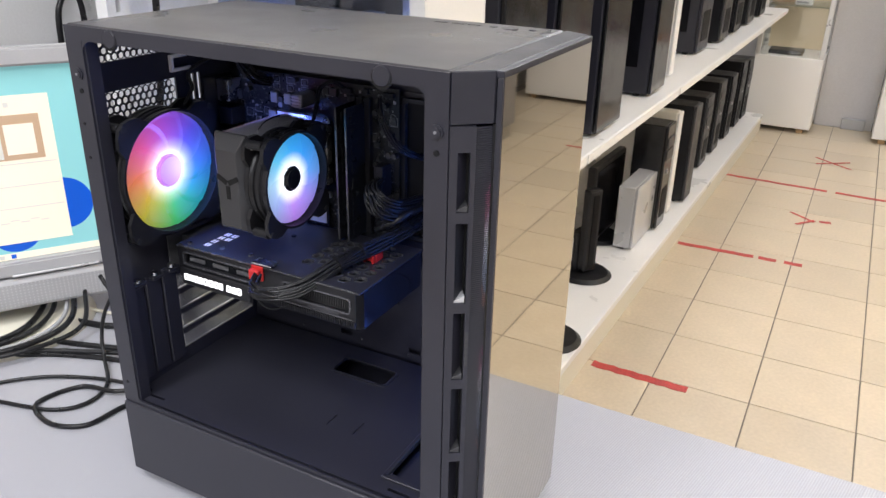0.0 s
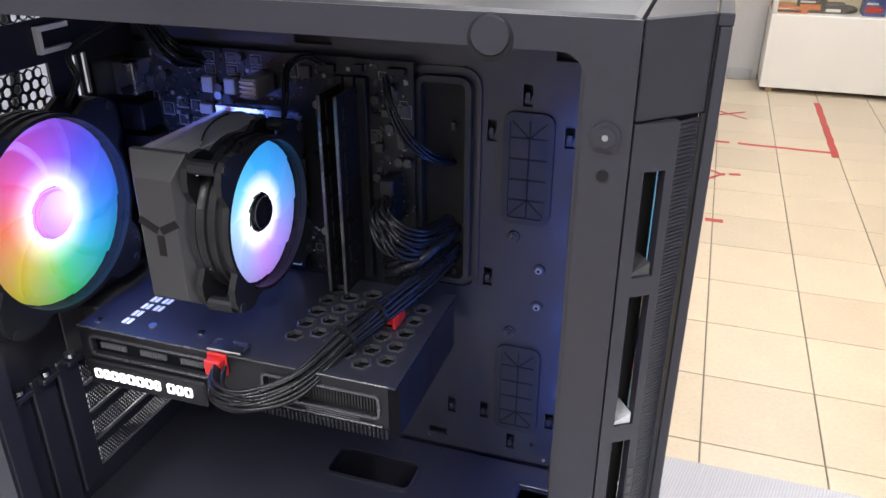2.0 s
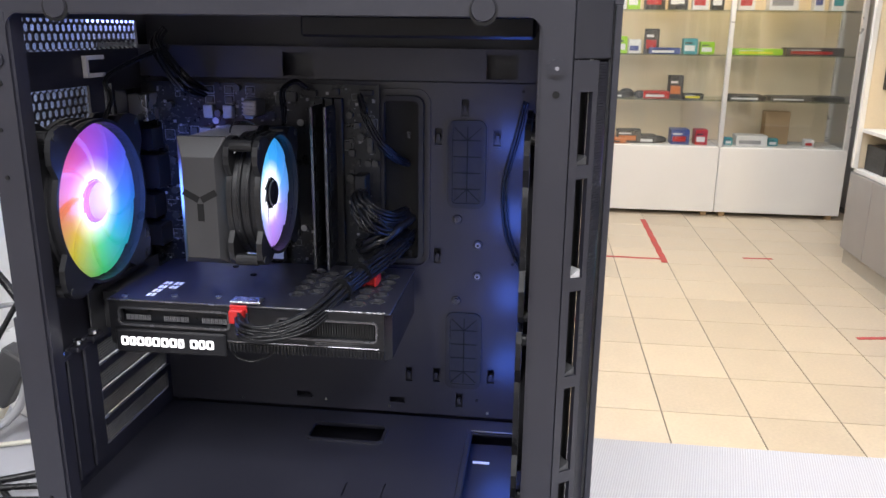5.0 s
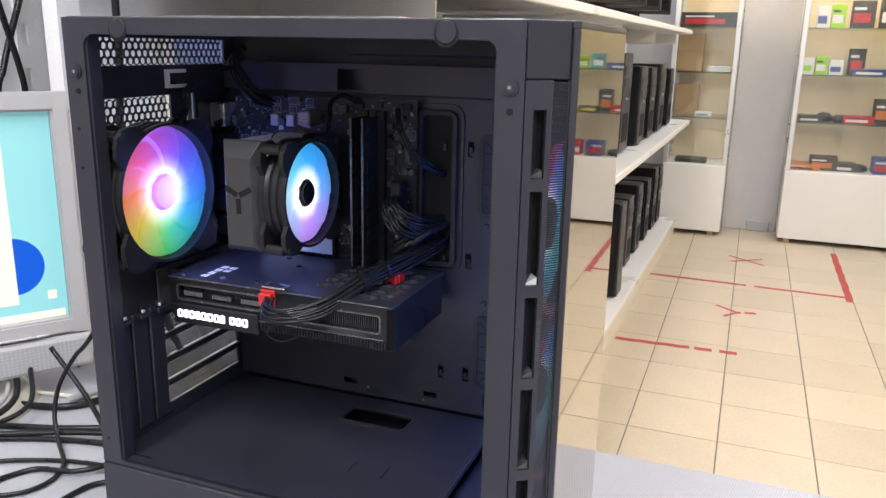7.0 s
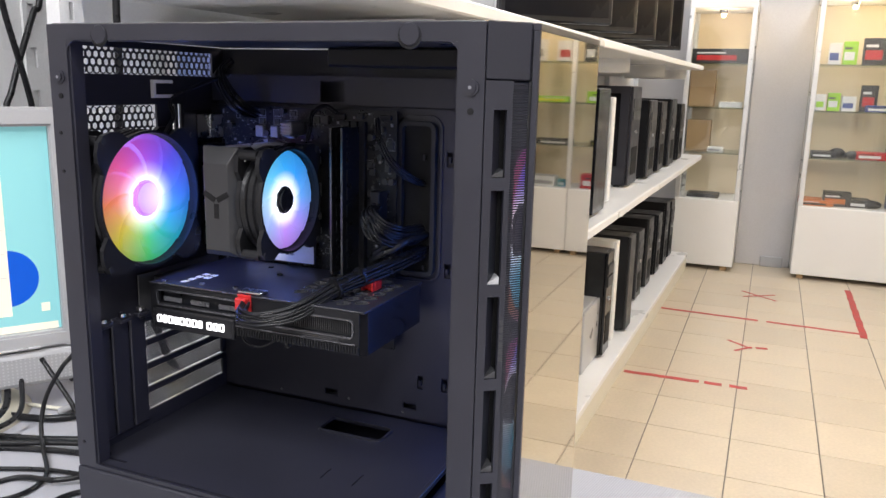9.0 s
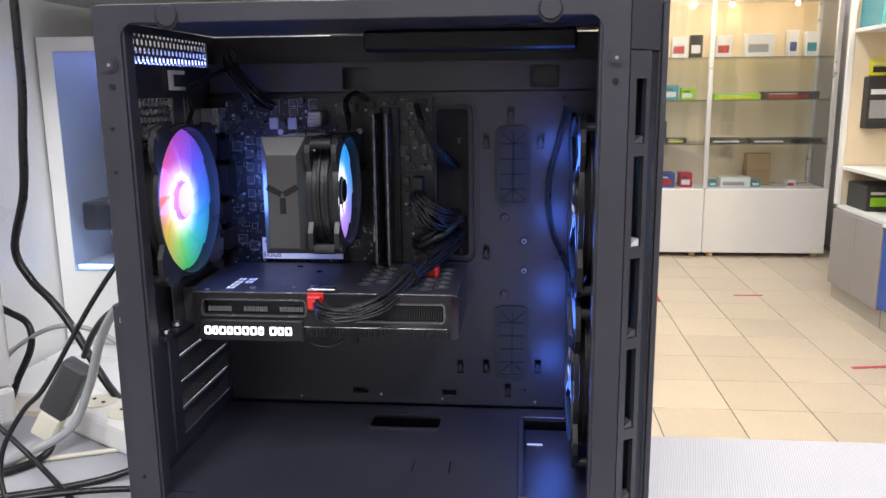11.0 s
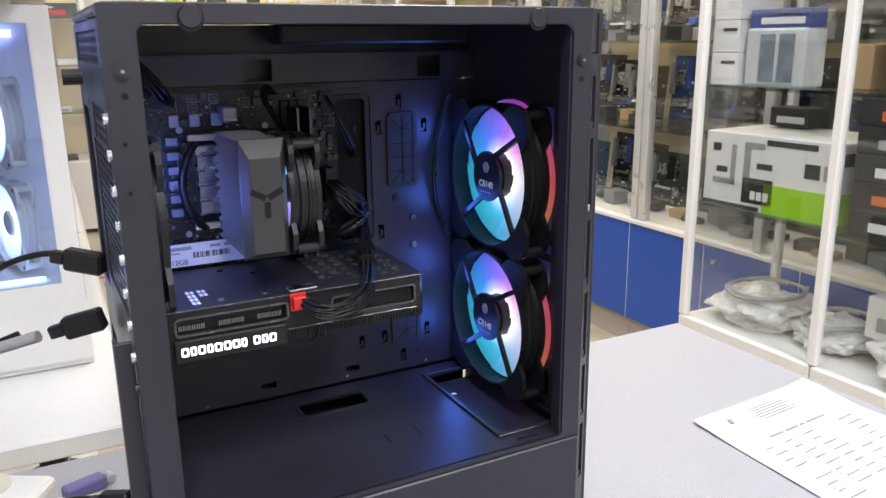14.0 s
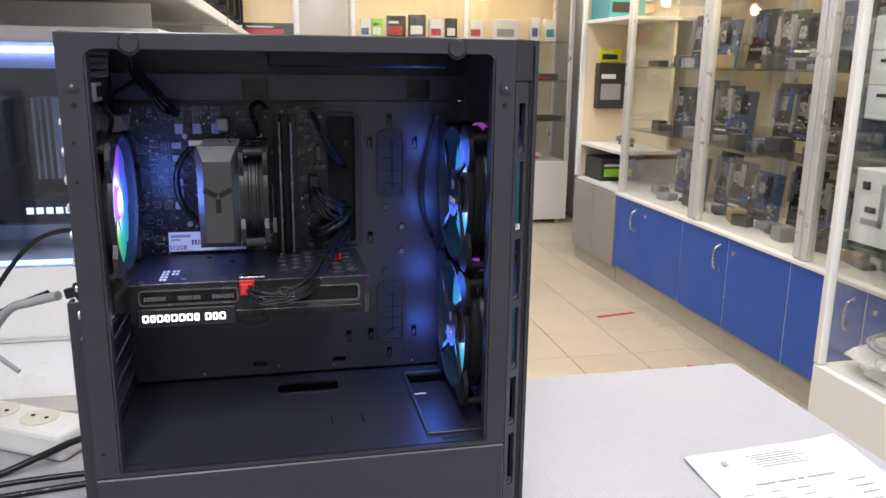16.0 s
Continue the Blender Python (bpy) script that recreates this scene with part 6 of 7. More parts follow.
for nm, a in (("top", (WX0, WX1, WY0 + 0.0045, WY1, WZ1 - 0.01, WZ1)), ("far_side", (WX0, WX1, WY1 - 0.004, WY1, WZ0 + 0.012, WZ1 - 0.011)), ("bottom", (WX0, WX1, WY0 + 0.0045, WY1, WZ0 + 0.001, WZ0 + 0.011)), ("end_panel", (WX1 - 0.012, WX1, WY0 + 0.0045, WY1 - 0.0045, WZ0 + 0.0115, WZ1 - 0.0105)), ("rear_panel", (WX0, WX0 + 0.004, WY0 + 0.0045, WY1 - 0.0045, WZ0 + 0.0115, WZ1 - 0.0105)), ("shroud", (WX0 + 0.005, WX1 - 0.0125, WY0 + 0.006, WY1 - 0.005, 0.86, 0.884))):
    solid(nm, WHITE, *a, parent=pc2, bevel=0.001)
p = solid("side_pane", glass("blue_tint_glass", (0.8, 0.87, 1.0), 0.9), WX0 + 0.026, -0.612, WY0 - 0.003, WY0 - 0.0005, 0.884, 1.215, pc2)
p.visible_shadow = False
solid("dark_board", PCB, -0.97, -0.738, 1.235, 1.245, 0.93, 1.175, pc2, 0.002)
for k in range(9):
    solid("board_part", (CHOKE, CHIP, CAPMAT)[k % 3], -0.775 + 0.013 * (k % 3), -0.766 + 0.013 * (k % 3), 1.226, 1.2345, 1.02 + 0.045 * (k // 3), 1.035 + 0.045 * (k // 3), pc2, 0.001)
solid("cooler_block", PLASTIC, -0.90, -0.83, 1.13, 1.23, 1.02, 1.13, pc2, 0.003)
for k in range(4):
    solid("memory_stick", CHOKE, -0.80 + 0.01 * k, -0.796 + 0.01 * k, 1.17, 1.23, 1.0, 1.13, pc2)
solid("graphics_card", GLOSSBLACK, -0.99, -0.685, 1.09, 1.23, 0.94, 0.985, pc2, 0.004)
for k in range(6):
    solid("lit_mark", LETTERS, -0.80 + 0.014 * k, -0.79 + 0.014 * k, 1.088, 1.0895, 0.958, 0.968, pc2)
ICE = led_blades("ice_fan_light", ((0.55, 0.65, 1.0), (0.5, 0.6, 1.0), (0.6, 0.7, 1.0), (0.5, 0.6, 1.0)), 10.0, 0.6)
ice = case_fan("case_fan", "white-lit fan inside the white computer case", 0.06, 0.024, 0.057, 0.018, 9, ICE, FANBLACK, (-0.655, 1.155, 1.105), True)
for o in ice.children:
    if o.name.split(".")[0] in ("rear_flange", "front_flange", "barrel", "corner_post", "strut", "motor_plate", "hub"):
        o.data.materials[0] = WHITE
ice["group"] = "white case fans"
ice.matrix_basis = pose(-0.66, 1.155, 1.09, 0, 0, 200)
copy_thing(ice, pose(-0.66, 1.155, 0.95, 0, 0, 200))
# Two added glow strips brighten the white interior with blue.
solid("light_strip", glow("ice_fill", (0.35, 0.55, 1.0), 9.0), -0.99, -0.63, 1.068, 1.074, 0.8848, 0.889, pc2, label="glow strip added to tint the white interior blue")
solid("top_fill_strip", glow("violet_fill", (0.42, 0.48, 1.0), 8.0), -0.99, -0.63, 1.245, 1.25, 1.2, 1.21, pc2, label="glow strip added to tint the white interior blue")

# ---- cables, strip and papers on the table ----
def cord(label, pts, r=0.003, material=CABLE):
    return tagged(rod("cord", material, pts, r, seg=8, n=10), label, "cable", "table cables")


T = 0.7535
cord("black cable looping on the white mat", [(-0.60, 0.60, T), (-0.66, 0.545, T), (-0.69, 0.52, T), (-0.70, 0.47, T), (-0.74, 0.452, T), (-0.785, 0.47, T), (-0.77, 0.52, T), (-0.72, 0.53, T + 0.004), (-0.70, 0.56, T + 0.004), (-0.74, 0.60, T), (-0.80, 0.63, T + 0.03), (-0.86, 0.64, T + 0.08)])
cord("black cable lying along the table", [(-0.60, 0.615, T), (-0.70, 0.60, T), (-0.78, 0.585, T), (-0.86, 0.555, T), (-0.95, 0.50, T), (-1.1, 0.42, T)], 0.0035)
cord("black cable crossing the table", [(-0.60, 0.63, T + 0.003), (-0.72, 0.612, T + 0.006), (-0.82, 0.575, T + 0.006), (-0.92, 0.515, T + 0.006), (-1.06, 0.40, T)], 0.0033)
cord("thin black cable curling near the monitor", [(-0.605, 0.57, T), (-0.68, 0.56, T), (-0.76, 0.545, T), (-0.83, 0.51, T), (-0.87, 0.46, T), (-0.84, 0.42, T), (-0.9, 0.37, T)], 0.0025)
cord("black cable draped from the case to the table", [(-0.592, 0.60, 1.02), (-0.63, 0.622, 1.026), (-0.672, 0.635, 1.008), (-0.712, 0.625, 0.955), (-0.754, 0.60, 0.877), (-0.781, 0.60, 0.849), (-0.803, 0.595, 0.812), (-0.803, 0.585, 0.782), (-0.786, 0.571, T + 0.006), (-0.745, 0.538, T), (-0.735, 0.50, T), (-0.76, 0.47, T), (-0.83, 0.45, T)], 0.0026)
cord("grey video cable hanging from the case", [(-0.64, 0.60, 0.965), (-0.67, 0.615, 0.955), (-0.70, 0.64, 0.94), (-0.73, 0.66, 0.90), (-0.76, 0.68, 0.84), (-0.79, 0.68, 0.79), (-0.86, 0.66, T + 0.003)], 0.0048, GREYCABLE)
cord("black power cable behind the case", [(-0.588, 0.60, 0.80), (-0.64, 0.655, 0.785), (-0.69, 0.66, 0.765), (-0.74, 0.64, T), (-0.82, 0.60, T), (-0.95, 0.56, T)], 0.004)
for loc, a, m in (((-0.5985, 0.60, 1.0205), (-0.63, 0.622, 1.026), PLASTIC), ((-0.605, 0.585, 0.975), (-0.64, 0.60, 0.965), PLASTIC), ((-0.597, 0.612, 0.797), (-0.63, 0.645, 0.788), PLASTIC)):
    bm = bmesh.new()
    box(bm, -0.006, 0.006, -0.009, 0.009, -0.018, 0.014, 0.002)
    box(bm, -0.004, 0.004, -0.005, 0.005, -0.03, -0.018, 0.001)
    bmesh.ops.transform(bm, matrix=look(loc, a), verts=bm.verts)
    tagged(part("plug", bm, m), "black cable plug at the back of the case", "plug", "rear plugs")
cord("black cable crossing another on the white panel", [(-1.297, 0.93, 1.95), (-1.28, 0.94, 1.6), (-1.260, 0.950, 1.325), (-1.260, 0.957, 1.273), (-1.260, 0.977, 1.196), (-1.260, 0.990, 1.145), (-1.260, 0.996, 1.096), (-1.260, 0.996, 0.950), (-1.240, 0.996, 0.800), (-1.27, 0.97, 0.4), (-1.27, 0.97, 0.006)], 0.0055)
cord("black cable crossing another on the white panel", [(-1.297, 1.12, 1.95), (-1.29, 1.09, 1.6), (-1.275, 1.044, 1.317), (-1.275, 1.026, 1.278), (-1.275, 0.990, 1.196), (-1.275, 0.970, 1.145), (-1.275, 0.954, 1.098), (-1.275, 0.954, 0.950), (-1.255, 0.954, 0.800), (-1.27, 0.97, 0.4), (-1.27, 0.97, 0.006)], 0.0055)

for k, (dx, rr, m_) in enumerate(((0.0, 0.0042, CABLE), (0.02, 0.0036, CABLE), (0.045, 0.003, GREYCABLE), (0.06, 0.004, CABLE), (0.085, 0.0032, CABLE))):
    cord("cable hanging coiled behind the monitor foot", [(-1.02 + dx, 0.72, 0.90), (-1.03 + dx, 0.70, 0.83), (-1.00 + dx, 0.655, 0.785 + 0.004 * k), (-0.955 + dx, 0.61, 0.772), (-0.93 + dx * 0.7, 0.55, 0.768), (-0.96 + dx * 0.5, 0.48, 0.766), (-1.06, 0.43 - 0.01 * k, T + 0.002), (-1.2, 0.40 - 0.012 * k, T)], rr, m_)
cord("thick black cable hanging in front of the shelf", [(-0.885, 0.99, 1.322), (-0.886, 0.87, 1.323), (-0.888, 0.828, 1.30), (-0.892, 0.826, 1.167), (-0.899, 0.826, 1.10), (-0.906, 0.826, 1.035), (-0.926, 0.826, 0.965), (-0.908, 0.824, 0.925), (-0.882, 0.82, 0.90), (-0.853, 0.812, 0.868), (-0.80, 0.79, 0.80), (-0.76, 0.785, 0.7555)], 0.0052)
cord("black cable arching down behind the table", [(-1.24, 0.83, 0.94), (-1.10, 0.828, 0.93), (-0.988, 0.826, 0.90), (-0.945, 0.824, 0.883), (-0.917, 0.82, 0.868), (-0.911, 0.812, 0.84), (-0.926, 0.80, 0.80), (-0.935, 0.785, 0.765), (-0.94, 0.75, 0.7555)], 0.0045)
cord("pale thin cable arching over the table", [(-1.05, 0.80, 0.757), (-0.98, 0.806, 0.79), (-0.93, 0.812, 0.84), (-0.87, 0.815, 0.868), (-0.80, 0.80, 0.86), (-0.74, 0.78, 0.82)], 0.003, GREYCABLE)
adapter = thing("cable_adapter", (-0.80, 0.70, 0.83), "dark grey video adapter hanging on its cable", "adapter")
bm = bmesh.new()
box(bm, -0.011, 0.011, -0.016, 0.016, -0.034, 0.034, 0.004, 2)
bmesh.ops.transform(bm, matrix=look((-0.797, 0.70, 0.832), (-0.82, 0.70, 0.795)), verts=bm.verts)
part("housing", bm, GREYFRONT, adapter)
bm = bmesh.new()
box(bm, -0.008, 0.008, -0.013, 0.013, -0.016, 0.016, 0.002)
bmesh.ops.transform(bm, matrix=look((-0.824, 0.70, 0.788), (-0.84, 0.70, 0.762)), verts=bm.verts)
part("plug_end", bm, CREAM, adapter, "pale plug end")
rod("lead", CABLE, [(-0.77, 0.695, 0.872), (-0.745, 0.675, 0.905), (-0.71, 0.65, 0.935), (-0.655, 0.62, 0.962)], 0.0036, adapter)
rod("lead", CABLE, [(-0.828, 0.70, 0.778), (-0.822, 0.70, 0.766), (-0.825, 0.675, 0.757), (-0.86, 0.64, 0.7555), (-0.95, 0.62, 0.7555)], 0.0045, adapter)
strip = thing("power_strip", (0, 0, 0), "white power strip with three round sockets", "power strip")
solid("body", WHITE, -0.11, 0.11, -0.028, 0.028, 0.0, 0.036, strip, 0.008, seg=3)
for k in range(3):
    bm = bmesh.new()
    cyl(bm, (-0.06 + 0.058 * k, 0, 0.0364), "z", 0.021, 0.0025, 32)
    part("socket", bm, CREAM, strip)
    for s in (-0.0095, 0.0095):
        bm = bmesh.new()
        cyl(bm, (-0.06 + 0.058 * k + s, 0, 0.0379), "z", 0.0026, 0.0008, 12)
        part("socket_hole", bm, DARK, strip)
strip.matrix_basis = pose(-0.752, 0.742, 0.7505, 0, 0, -30)
yl = thing("network_cable", (-0.66, 0.73, 0.755), "cream network cable with a yellow joint", "cable")
rod("cord", CREAM, [(-0.59, 0.705, T), (-0.63, 0.712, T), (-0.68, 0.722, T + 0.003), (-0.75, 0.715, T), (-0.84, 0.68, T), (-0.95, 0.66, T)], 0.0028, yl)
bm = bmesh.new()
box(bm, -0.665, -0.648, 0.711, 0.723, 0.7505, 0.762, 0.002)
part("joint", bm, YELLOW, yl, "yellow joint")
vp = thing("video_plug", (0, 0, 0), "violet video plug lying on the table", "plug")
solid("shell", mat("violet_plastic", (0.16, 0.13, 0.32), 0.45), -0.02, 0.02, -0.008, 0.008, 0.0, 0.014, vp, 0.002)
solid("contact", SILVER, 0.0205, 0.03, -0.006, 0.006, 0.003, 0.011, vp, 0.001)
vp.matrix_basis = pose(-0.622, 0.725, 0.7505, 0, 0, 20)

sheet = thing("paper_sheet", (0.12, 0.4, 0.751), "printed white sheet lying on the table", "paper")
bm = bmesh.new()
def page_z(i, j):
    return 0.7524 + 0.0035 * max(0, (i - 9) / 3) ** 2 * (1 + 0.4 * math.sin(j)) + 0.002 * max(0, (3 - j) / 3) + 0.0002 * math.sin(i * 1.3 + j)


top_g, low_g = [[[bm.verts.new((0.021 + 0.2075 * i / 12 - 0.010 * j / 16, 0.5405 + 0.0145 * i / 12 - 0.293 * j / 16, page_z(i, j) - d)) for i in range(13)] for j in range(17)] for d in (0.0, 0.0006)]
for j in range(16):
    for i in range(12):
        bm.faces.new((top_g[j][i], top_g[j + 1][i], top_g[j + 1][i + 1], top_g[j][i + 1])).smooth = True
        bm.faces.new((low_g[j][i + 1], low_g[j + 1][i + 1], low_g[j + 1][i], low_g[j][i]))
for j in range(16):
    bm.faces.new((top_g[j][0], low_g[j][0], low_g[j + 1][0], top_g[j + 1][0])), bm.faces.new((top_g[j + 1][12], low_g[j + 1][12], low_g[j][12], top_g[j][12]))
for i in range(12):
    bm.faces.new((top_g[0][i + 1], low_g[0][i + 1], low_g[0][i], top_g[0][i])), bm.faces.new((top_g[16][i], low_g[16][i], low_g[16][i + 1], top_g[16][i + 1]))
part("page", bm, PAPER, sheet)
q = random.Random(4)


def on_paper(a, b, w, h, m=GREYINK):
    """A printed bar at a, b metres from the sheet's far left corner."""
    x, y = 0.021 + a - 0.034 * b, 0.5405 + 0.07 * a - b
    bm = bmesh.new()
    lift = 0.755 if b < 0.06 else 0.7534
    v = [bm.verts.new((x + s * w - 0.0, y + 0.07 * s * w - t * h, lift + k)) for k in (0, 0.0002) for s, t in ((0, 0), (1, 0), (1, 1), (0, 1))]
    bm.faces.new(v[:4][::-1]), bm.faces.new(v[4:])
    for i in range(4):
        bm.faces.new((v[i], v[(i + 1) % 4], v[4 + (i + 1) % 4], v[4 + i]))
    part("printed_bar", bm, m, sheet)


on_paper(0.035, 0.022, 0.006, 0.010, GREYINK)
for k in range(6):
    on_paper(0.07 + 0.004 * (k % 3), 0.018 + 0.005 * k, 0.07 - 0.006 * (k % 2), 0.0016)
for a_, w_ in ((0.05, 0.024), (0.078, 0.022), (0.104, 0.008), (0.116, 0.036)):
    on_paper(a_, 0.072, w_, 0.0032, GREYINK)
for k in range(11):
    on_paper(0.02, 0.085 + 0.013 * k, 0.16, 0.0004, GREYINK)
    for c in range(5):
        if q.random() < 0.85:
            on_paper(0.024 + 0.033 * c, 0.089 + 0.013 * k, q.uniform(0.01, 0.028), 0.0022)
for c in range(6):
    on_paper(0.02 + 0.032 * c, 0.085, 0.0004, 0.13, GREYINK)

# ---- goods in the showcases ----
def pack(label, x, y, z, w, d, h, material, accent=None, face="y", category="box", group="goods on display", rz=0, bevel=0.002, name="product_box"):
    """A box standing at x, y, z with a printed band on the side that faces the shop."""
    label = label if len(label.split()) > 3 else label + " in the showcase"
    ob = thing(name, (0, 0, 0), label, category, group)
    solid("carton", material, -w / 2, w / 2, -d / 2, d / 2, 0.0, h, ob, bevel)
    if accent:
        if face == "y":
            solid("print", accent, -w * 0.42, w * 0.3, -d / 2 - 0.0012, -d / 2 - 0.0002, h * 0.2, h * 0.55, ob)
            solid("print_line", LABEL if accent is not LABEL else INK, -w * 0.42, w * 0.1, -d / 2 - 0.0012, -d / 2 - 0.0002, h * 0.66, h * 0.76, ob)
        else:
            solid("print", accent, -w / 2 - 0.0012, -w / 2 - 0.0002, -d * 0.42, d * 0.3, h * 0.2, h * 0.55, ob)
            solid("print_line", LABEL if accent is not LABEL else INK, -w / 2 - 0.0012, -w / 2 - 0.0002, -d * 0.42, d * 0.1, h * 0.66, h * 0.76, ob)
    ob.matrix_basis = pose(x, y, z, 0, 0, rz)
    return ob


def peripheral(label, x, y, z, w, d, h, material, rz=0, category="accessory"):
    """A low rounded gadget with a cable coil."""
    label = label if len(label.split()) > 3 else label + " in the showcase"
    ob = thing("accessory", (0, 0, 0), label, category, "goods on display")
    bm = bmesh.new()
    bmesh.ops.create_icosphere(bm, subdivisions=2, radius=1.0, matrix=Matrix.LocRotScale((0, 0, h * 0.45), None, (w / 2, d / 2, h * 0.55)))
    for v in bm.verts:
        v.co.z = max(v.co.z, 0.0)
    part("body", bm, material, ob, smooth=True)
    rod("lead", CABLE, [(w * 0.3, 0, h * 0.3), (w * 0.5, d * 0.4, 0.006), (w * 0.2, d * 0.7, 0.004), (-w * 0.4, d * 0.5, 0.005), (-w * 0.6, 0, 0.004)], 0.003, ob)
    ob.matrix_basis = pose(x, y, z, 0, 0, rz)
    return ob


FB = 0.4705
L1z, L2z, L3z = 0.7755, 1.0655, 1.3455
for a in (
    ("orange and black carton lying flat", 0.24, 5.56, FB, 0.2, 0.2, 0.035, ORANGE, INK), ("black and orange box leaning on others", 0.36, 5.55, FB, 0.16, 0.1, 0.09, INK, ORANGE), ("dark adapter carton", 0.48, 5.58, FB, 0.14, 0.14, 0.05, GREYFRONT, LABEL), ("blue and red headset box", 0.70, 5.55, FB, 0.12, 0.14, 0.10, NAVY, RED), ("red carton on the showcase floor", 0.84, 5.55, FB, 0.08, 0.12, 0.1, RED, LABEL),
    ("flat dark adapter box", 0.25, 5.56, L1z, 0.14, 0.16, 0.035, GREYFRONT, LABEL), ("red and white cartridge box", 0.52, 5.54, L1z, 0.17, 0.12, 0.045, RED, LABEL), ("upright black box with print", 0.65, 5.56, L1z, 0.09, 0.1, 0.15, INK, ORANGE), ("long black and gold box", 0.76, 5.52, L1z, 0.13, 0.1, 0.035, INK, YELLOW),
    ("white mouse pack with a green stripe", 0.2, 5.55, L2z, 0.06, 0.06, 0.1, LABEL, GREEN), ("lime green mouse pack", 0.275, 5.55, L2z, 0.07, 0.06, 0.11, GREEN, LABEL), ("blue and white mouse pack", 0.36, 5.55, L2z, 0.08, 0.06, 0.09, LABEL, NAVY), ("tall black accessory box", 0.47, 5.56, L2z, 0.09, 0.08, 0.16, INK, RED), ("low blue accessory box", 0.55, 5.50, L2z, 0.2, 0.06, 0.04, NAVY, LABEL), ("teal router pack", 0.72, 5.56, L2z, 0.09, 0.08, 0.1, TEALPRINT, LABEL), ("green gadget pack", 0.83, 5.55, L2z, 0.09, 0.06, 0.08, GREEN, LABEL),
    ("white blister pack", 0.25, 5.55, L3z, 0.07, 0.05, 0.13, LABEL, NAVY), ("lime and white mouse pack", 0.335, 5.55, L3z, 0.08, 0.05, 0.14, GREEN, LABEL), ("black and red gaming pack", 0.47, 5.55, L3z, 0.13, 0.06, 0.16, INK, RED), ("dark gaming mouse pack", 0.62, 5.55, L3z, 0.12, 0.06, 0.17, GREYFRONT, LABEL), ("white gadget pack", 0.76, 5.55, L3z, 0.1, 0.06, 0.14, LABEL, RED), ("black gadget pack", 0.87, 5.55, L3z, 0.08, 0.06, 0.15, INK, LABEL),
    ("white printer carton", 1.17, 5.56, FB, 0.2, 0.14, 0.07, LABEL, GREYINK), ("small teal bottle box", 1.03, 5.55, FB, 0.05, 0.05, 0.05, TEALPRINT, LABEL), ("teal pack on the showcase floor", 1.32, 5.56, FB, 0.06, 0.06, 0.05, TEALPRINT, LABEL), ("brown cardboard box", 1.36, 5.68, FB, 0.16, 0.1, 0.22, CARTON, None), ("white small carton", 1.55, 5.55, FB, 0.06, 0.06, 0.05, LABEL, RED),
    ("flat black laptop box", 1.1, 5.56, L1z, 0.24, 0.2, 0.03, INK, LABEL), ("flat dark keyboard box", 1.38, 5.55, L1z, 0.26, 0.18, 0.028, GREYFRONT, LABEL), ("flat black keyboard", 1.62, 5.56, L1z, 0.2, 0.16, 0.03, INK, None),
    ("green and yellow keyboard box", 1.15, 5.55, L2z, 0.3, 0.12, 0.04, GREEN, YELLOW), ("dark red keyboard box", 1.5, 5.55, L2z, 0.36, 0.12, 0.05, GREYFRONT, RED),
    ("white and red box on the top shelf", 1.05, 5.56, L3z, 0.1, 0.1, 0.14, LABEL, RED), ("white device box", 1.28, 5.56, L3z, 0.18, 0.1, 0.15, LABEL, GREYINK), ("tall white box", 1.5, 5.56, L3z, 0.06, 0.08, 0.17, LABEL, NAVY), ("white blister box", 1.62, 5.56, L3z, 0.08, 0.08, 0.16, LABEL, TEALPRINT),
    ("black and red audio player with lit buttons", -0.42, 5.58, L3z, 0.34, 0.2, 0.09, INK, RED), ("white router box", -0.33, 5.55, L2z, 0.14, 0.12, 0.035, LABEL, None), ("white adapter box", -0.4, 5.55, L1z, 0.1, 0.08, 0.03, LABEL, GREYINK), ("flat dark box", -0.45, 5.56, FB, 0.2, 0.16, 0.025, GREYFRONT, None), ("brown cardboard carton", -0.52, 5.66, L2z, 0.16, 0.14, 0.24, CARTON, None), ("brown carton on the showcase shelf", -0.52, 5.66, L1z, 0.15, 0.14, 0.2, CARTON, None)):
    pack(*a)
for a in (("black headset with coiled lead", 0.33, 5.56, L1z, 0.1, 0.1, 0.06, INK), ("black power adapter with lead", 0.56, 5.55, FB, 0.12, 0.08, 0.05, INK), ("black webcam with lead", 0.41, 5.52, L1z, 0.08, 0.07, 0.05, GREYFRONT), ("black mouse", 0.63, 5.50, L3z, 0.06, 0.09, 0.04, INK)):
    peripheral(*a)

# small warm spot lamps under the showcase tops
SPOT = glow("warm_bulb", (1.0, 0.72, 0.4), 14.0)


def spot(x, y, z, watts=2.2):
    ob = thing("spot_lamp", (x, y, z), "small warm spot lamp under the showcase top", "lamp", "showcase lamps")
    bm = bmesh.new()
    cyl(bm, (x, y, z - 0.012), "z", 0.022, 0.024, 20, 0.028)
    part("housing", bm, SILVER, ob)
    bm = bmesh.new()
    bmesh.ops.create_uvsphere(bm, u_segments=14, v_segments=8, radius=0.016, matrix=Matrix.Translation((x, y, z - 0.032)))
    part("bulb", bm, SPOT, ob, "glowing warm bulb")
    d = bpy.data.lights.new("spot_glow", "POINT")
    d.energy, d.color, d.shadow_soft_size = watts, (1.0, 0.78, 0.5), 0.03
    o = new("spot_glow", d)
    o.location = (x, y - 0.02, z - 0.075)


for sx in (-0.42, 0.33, 0.62, 1.08, 1.5):
    spot(sx, 5.5, 1.718 if sx > 0 else 1.678, 1.9)
for sy in (3.35, 2.75, 2.42, 1.8):
    spot(1.55, sy, 2.098, 17.0)


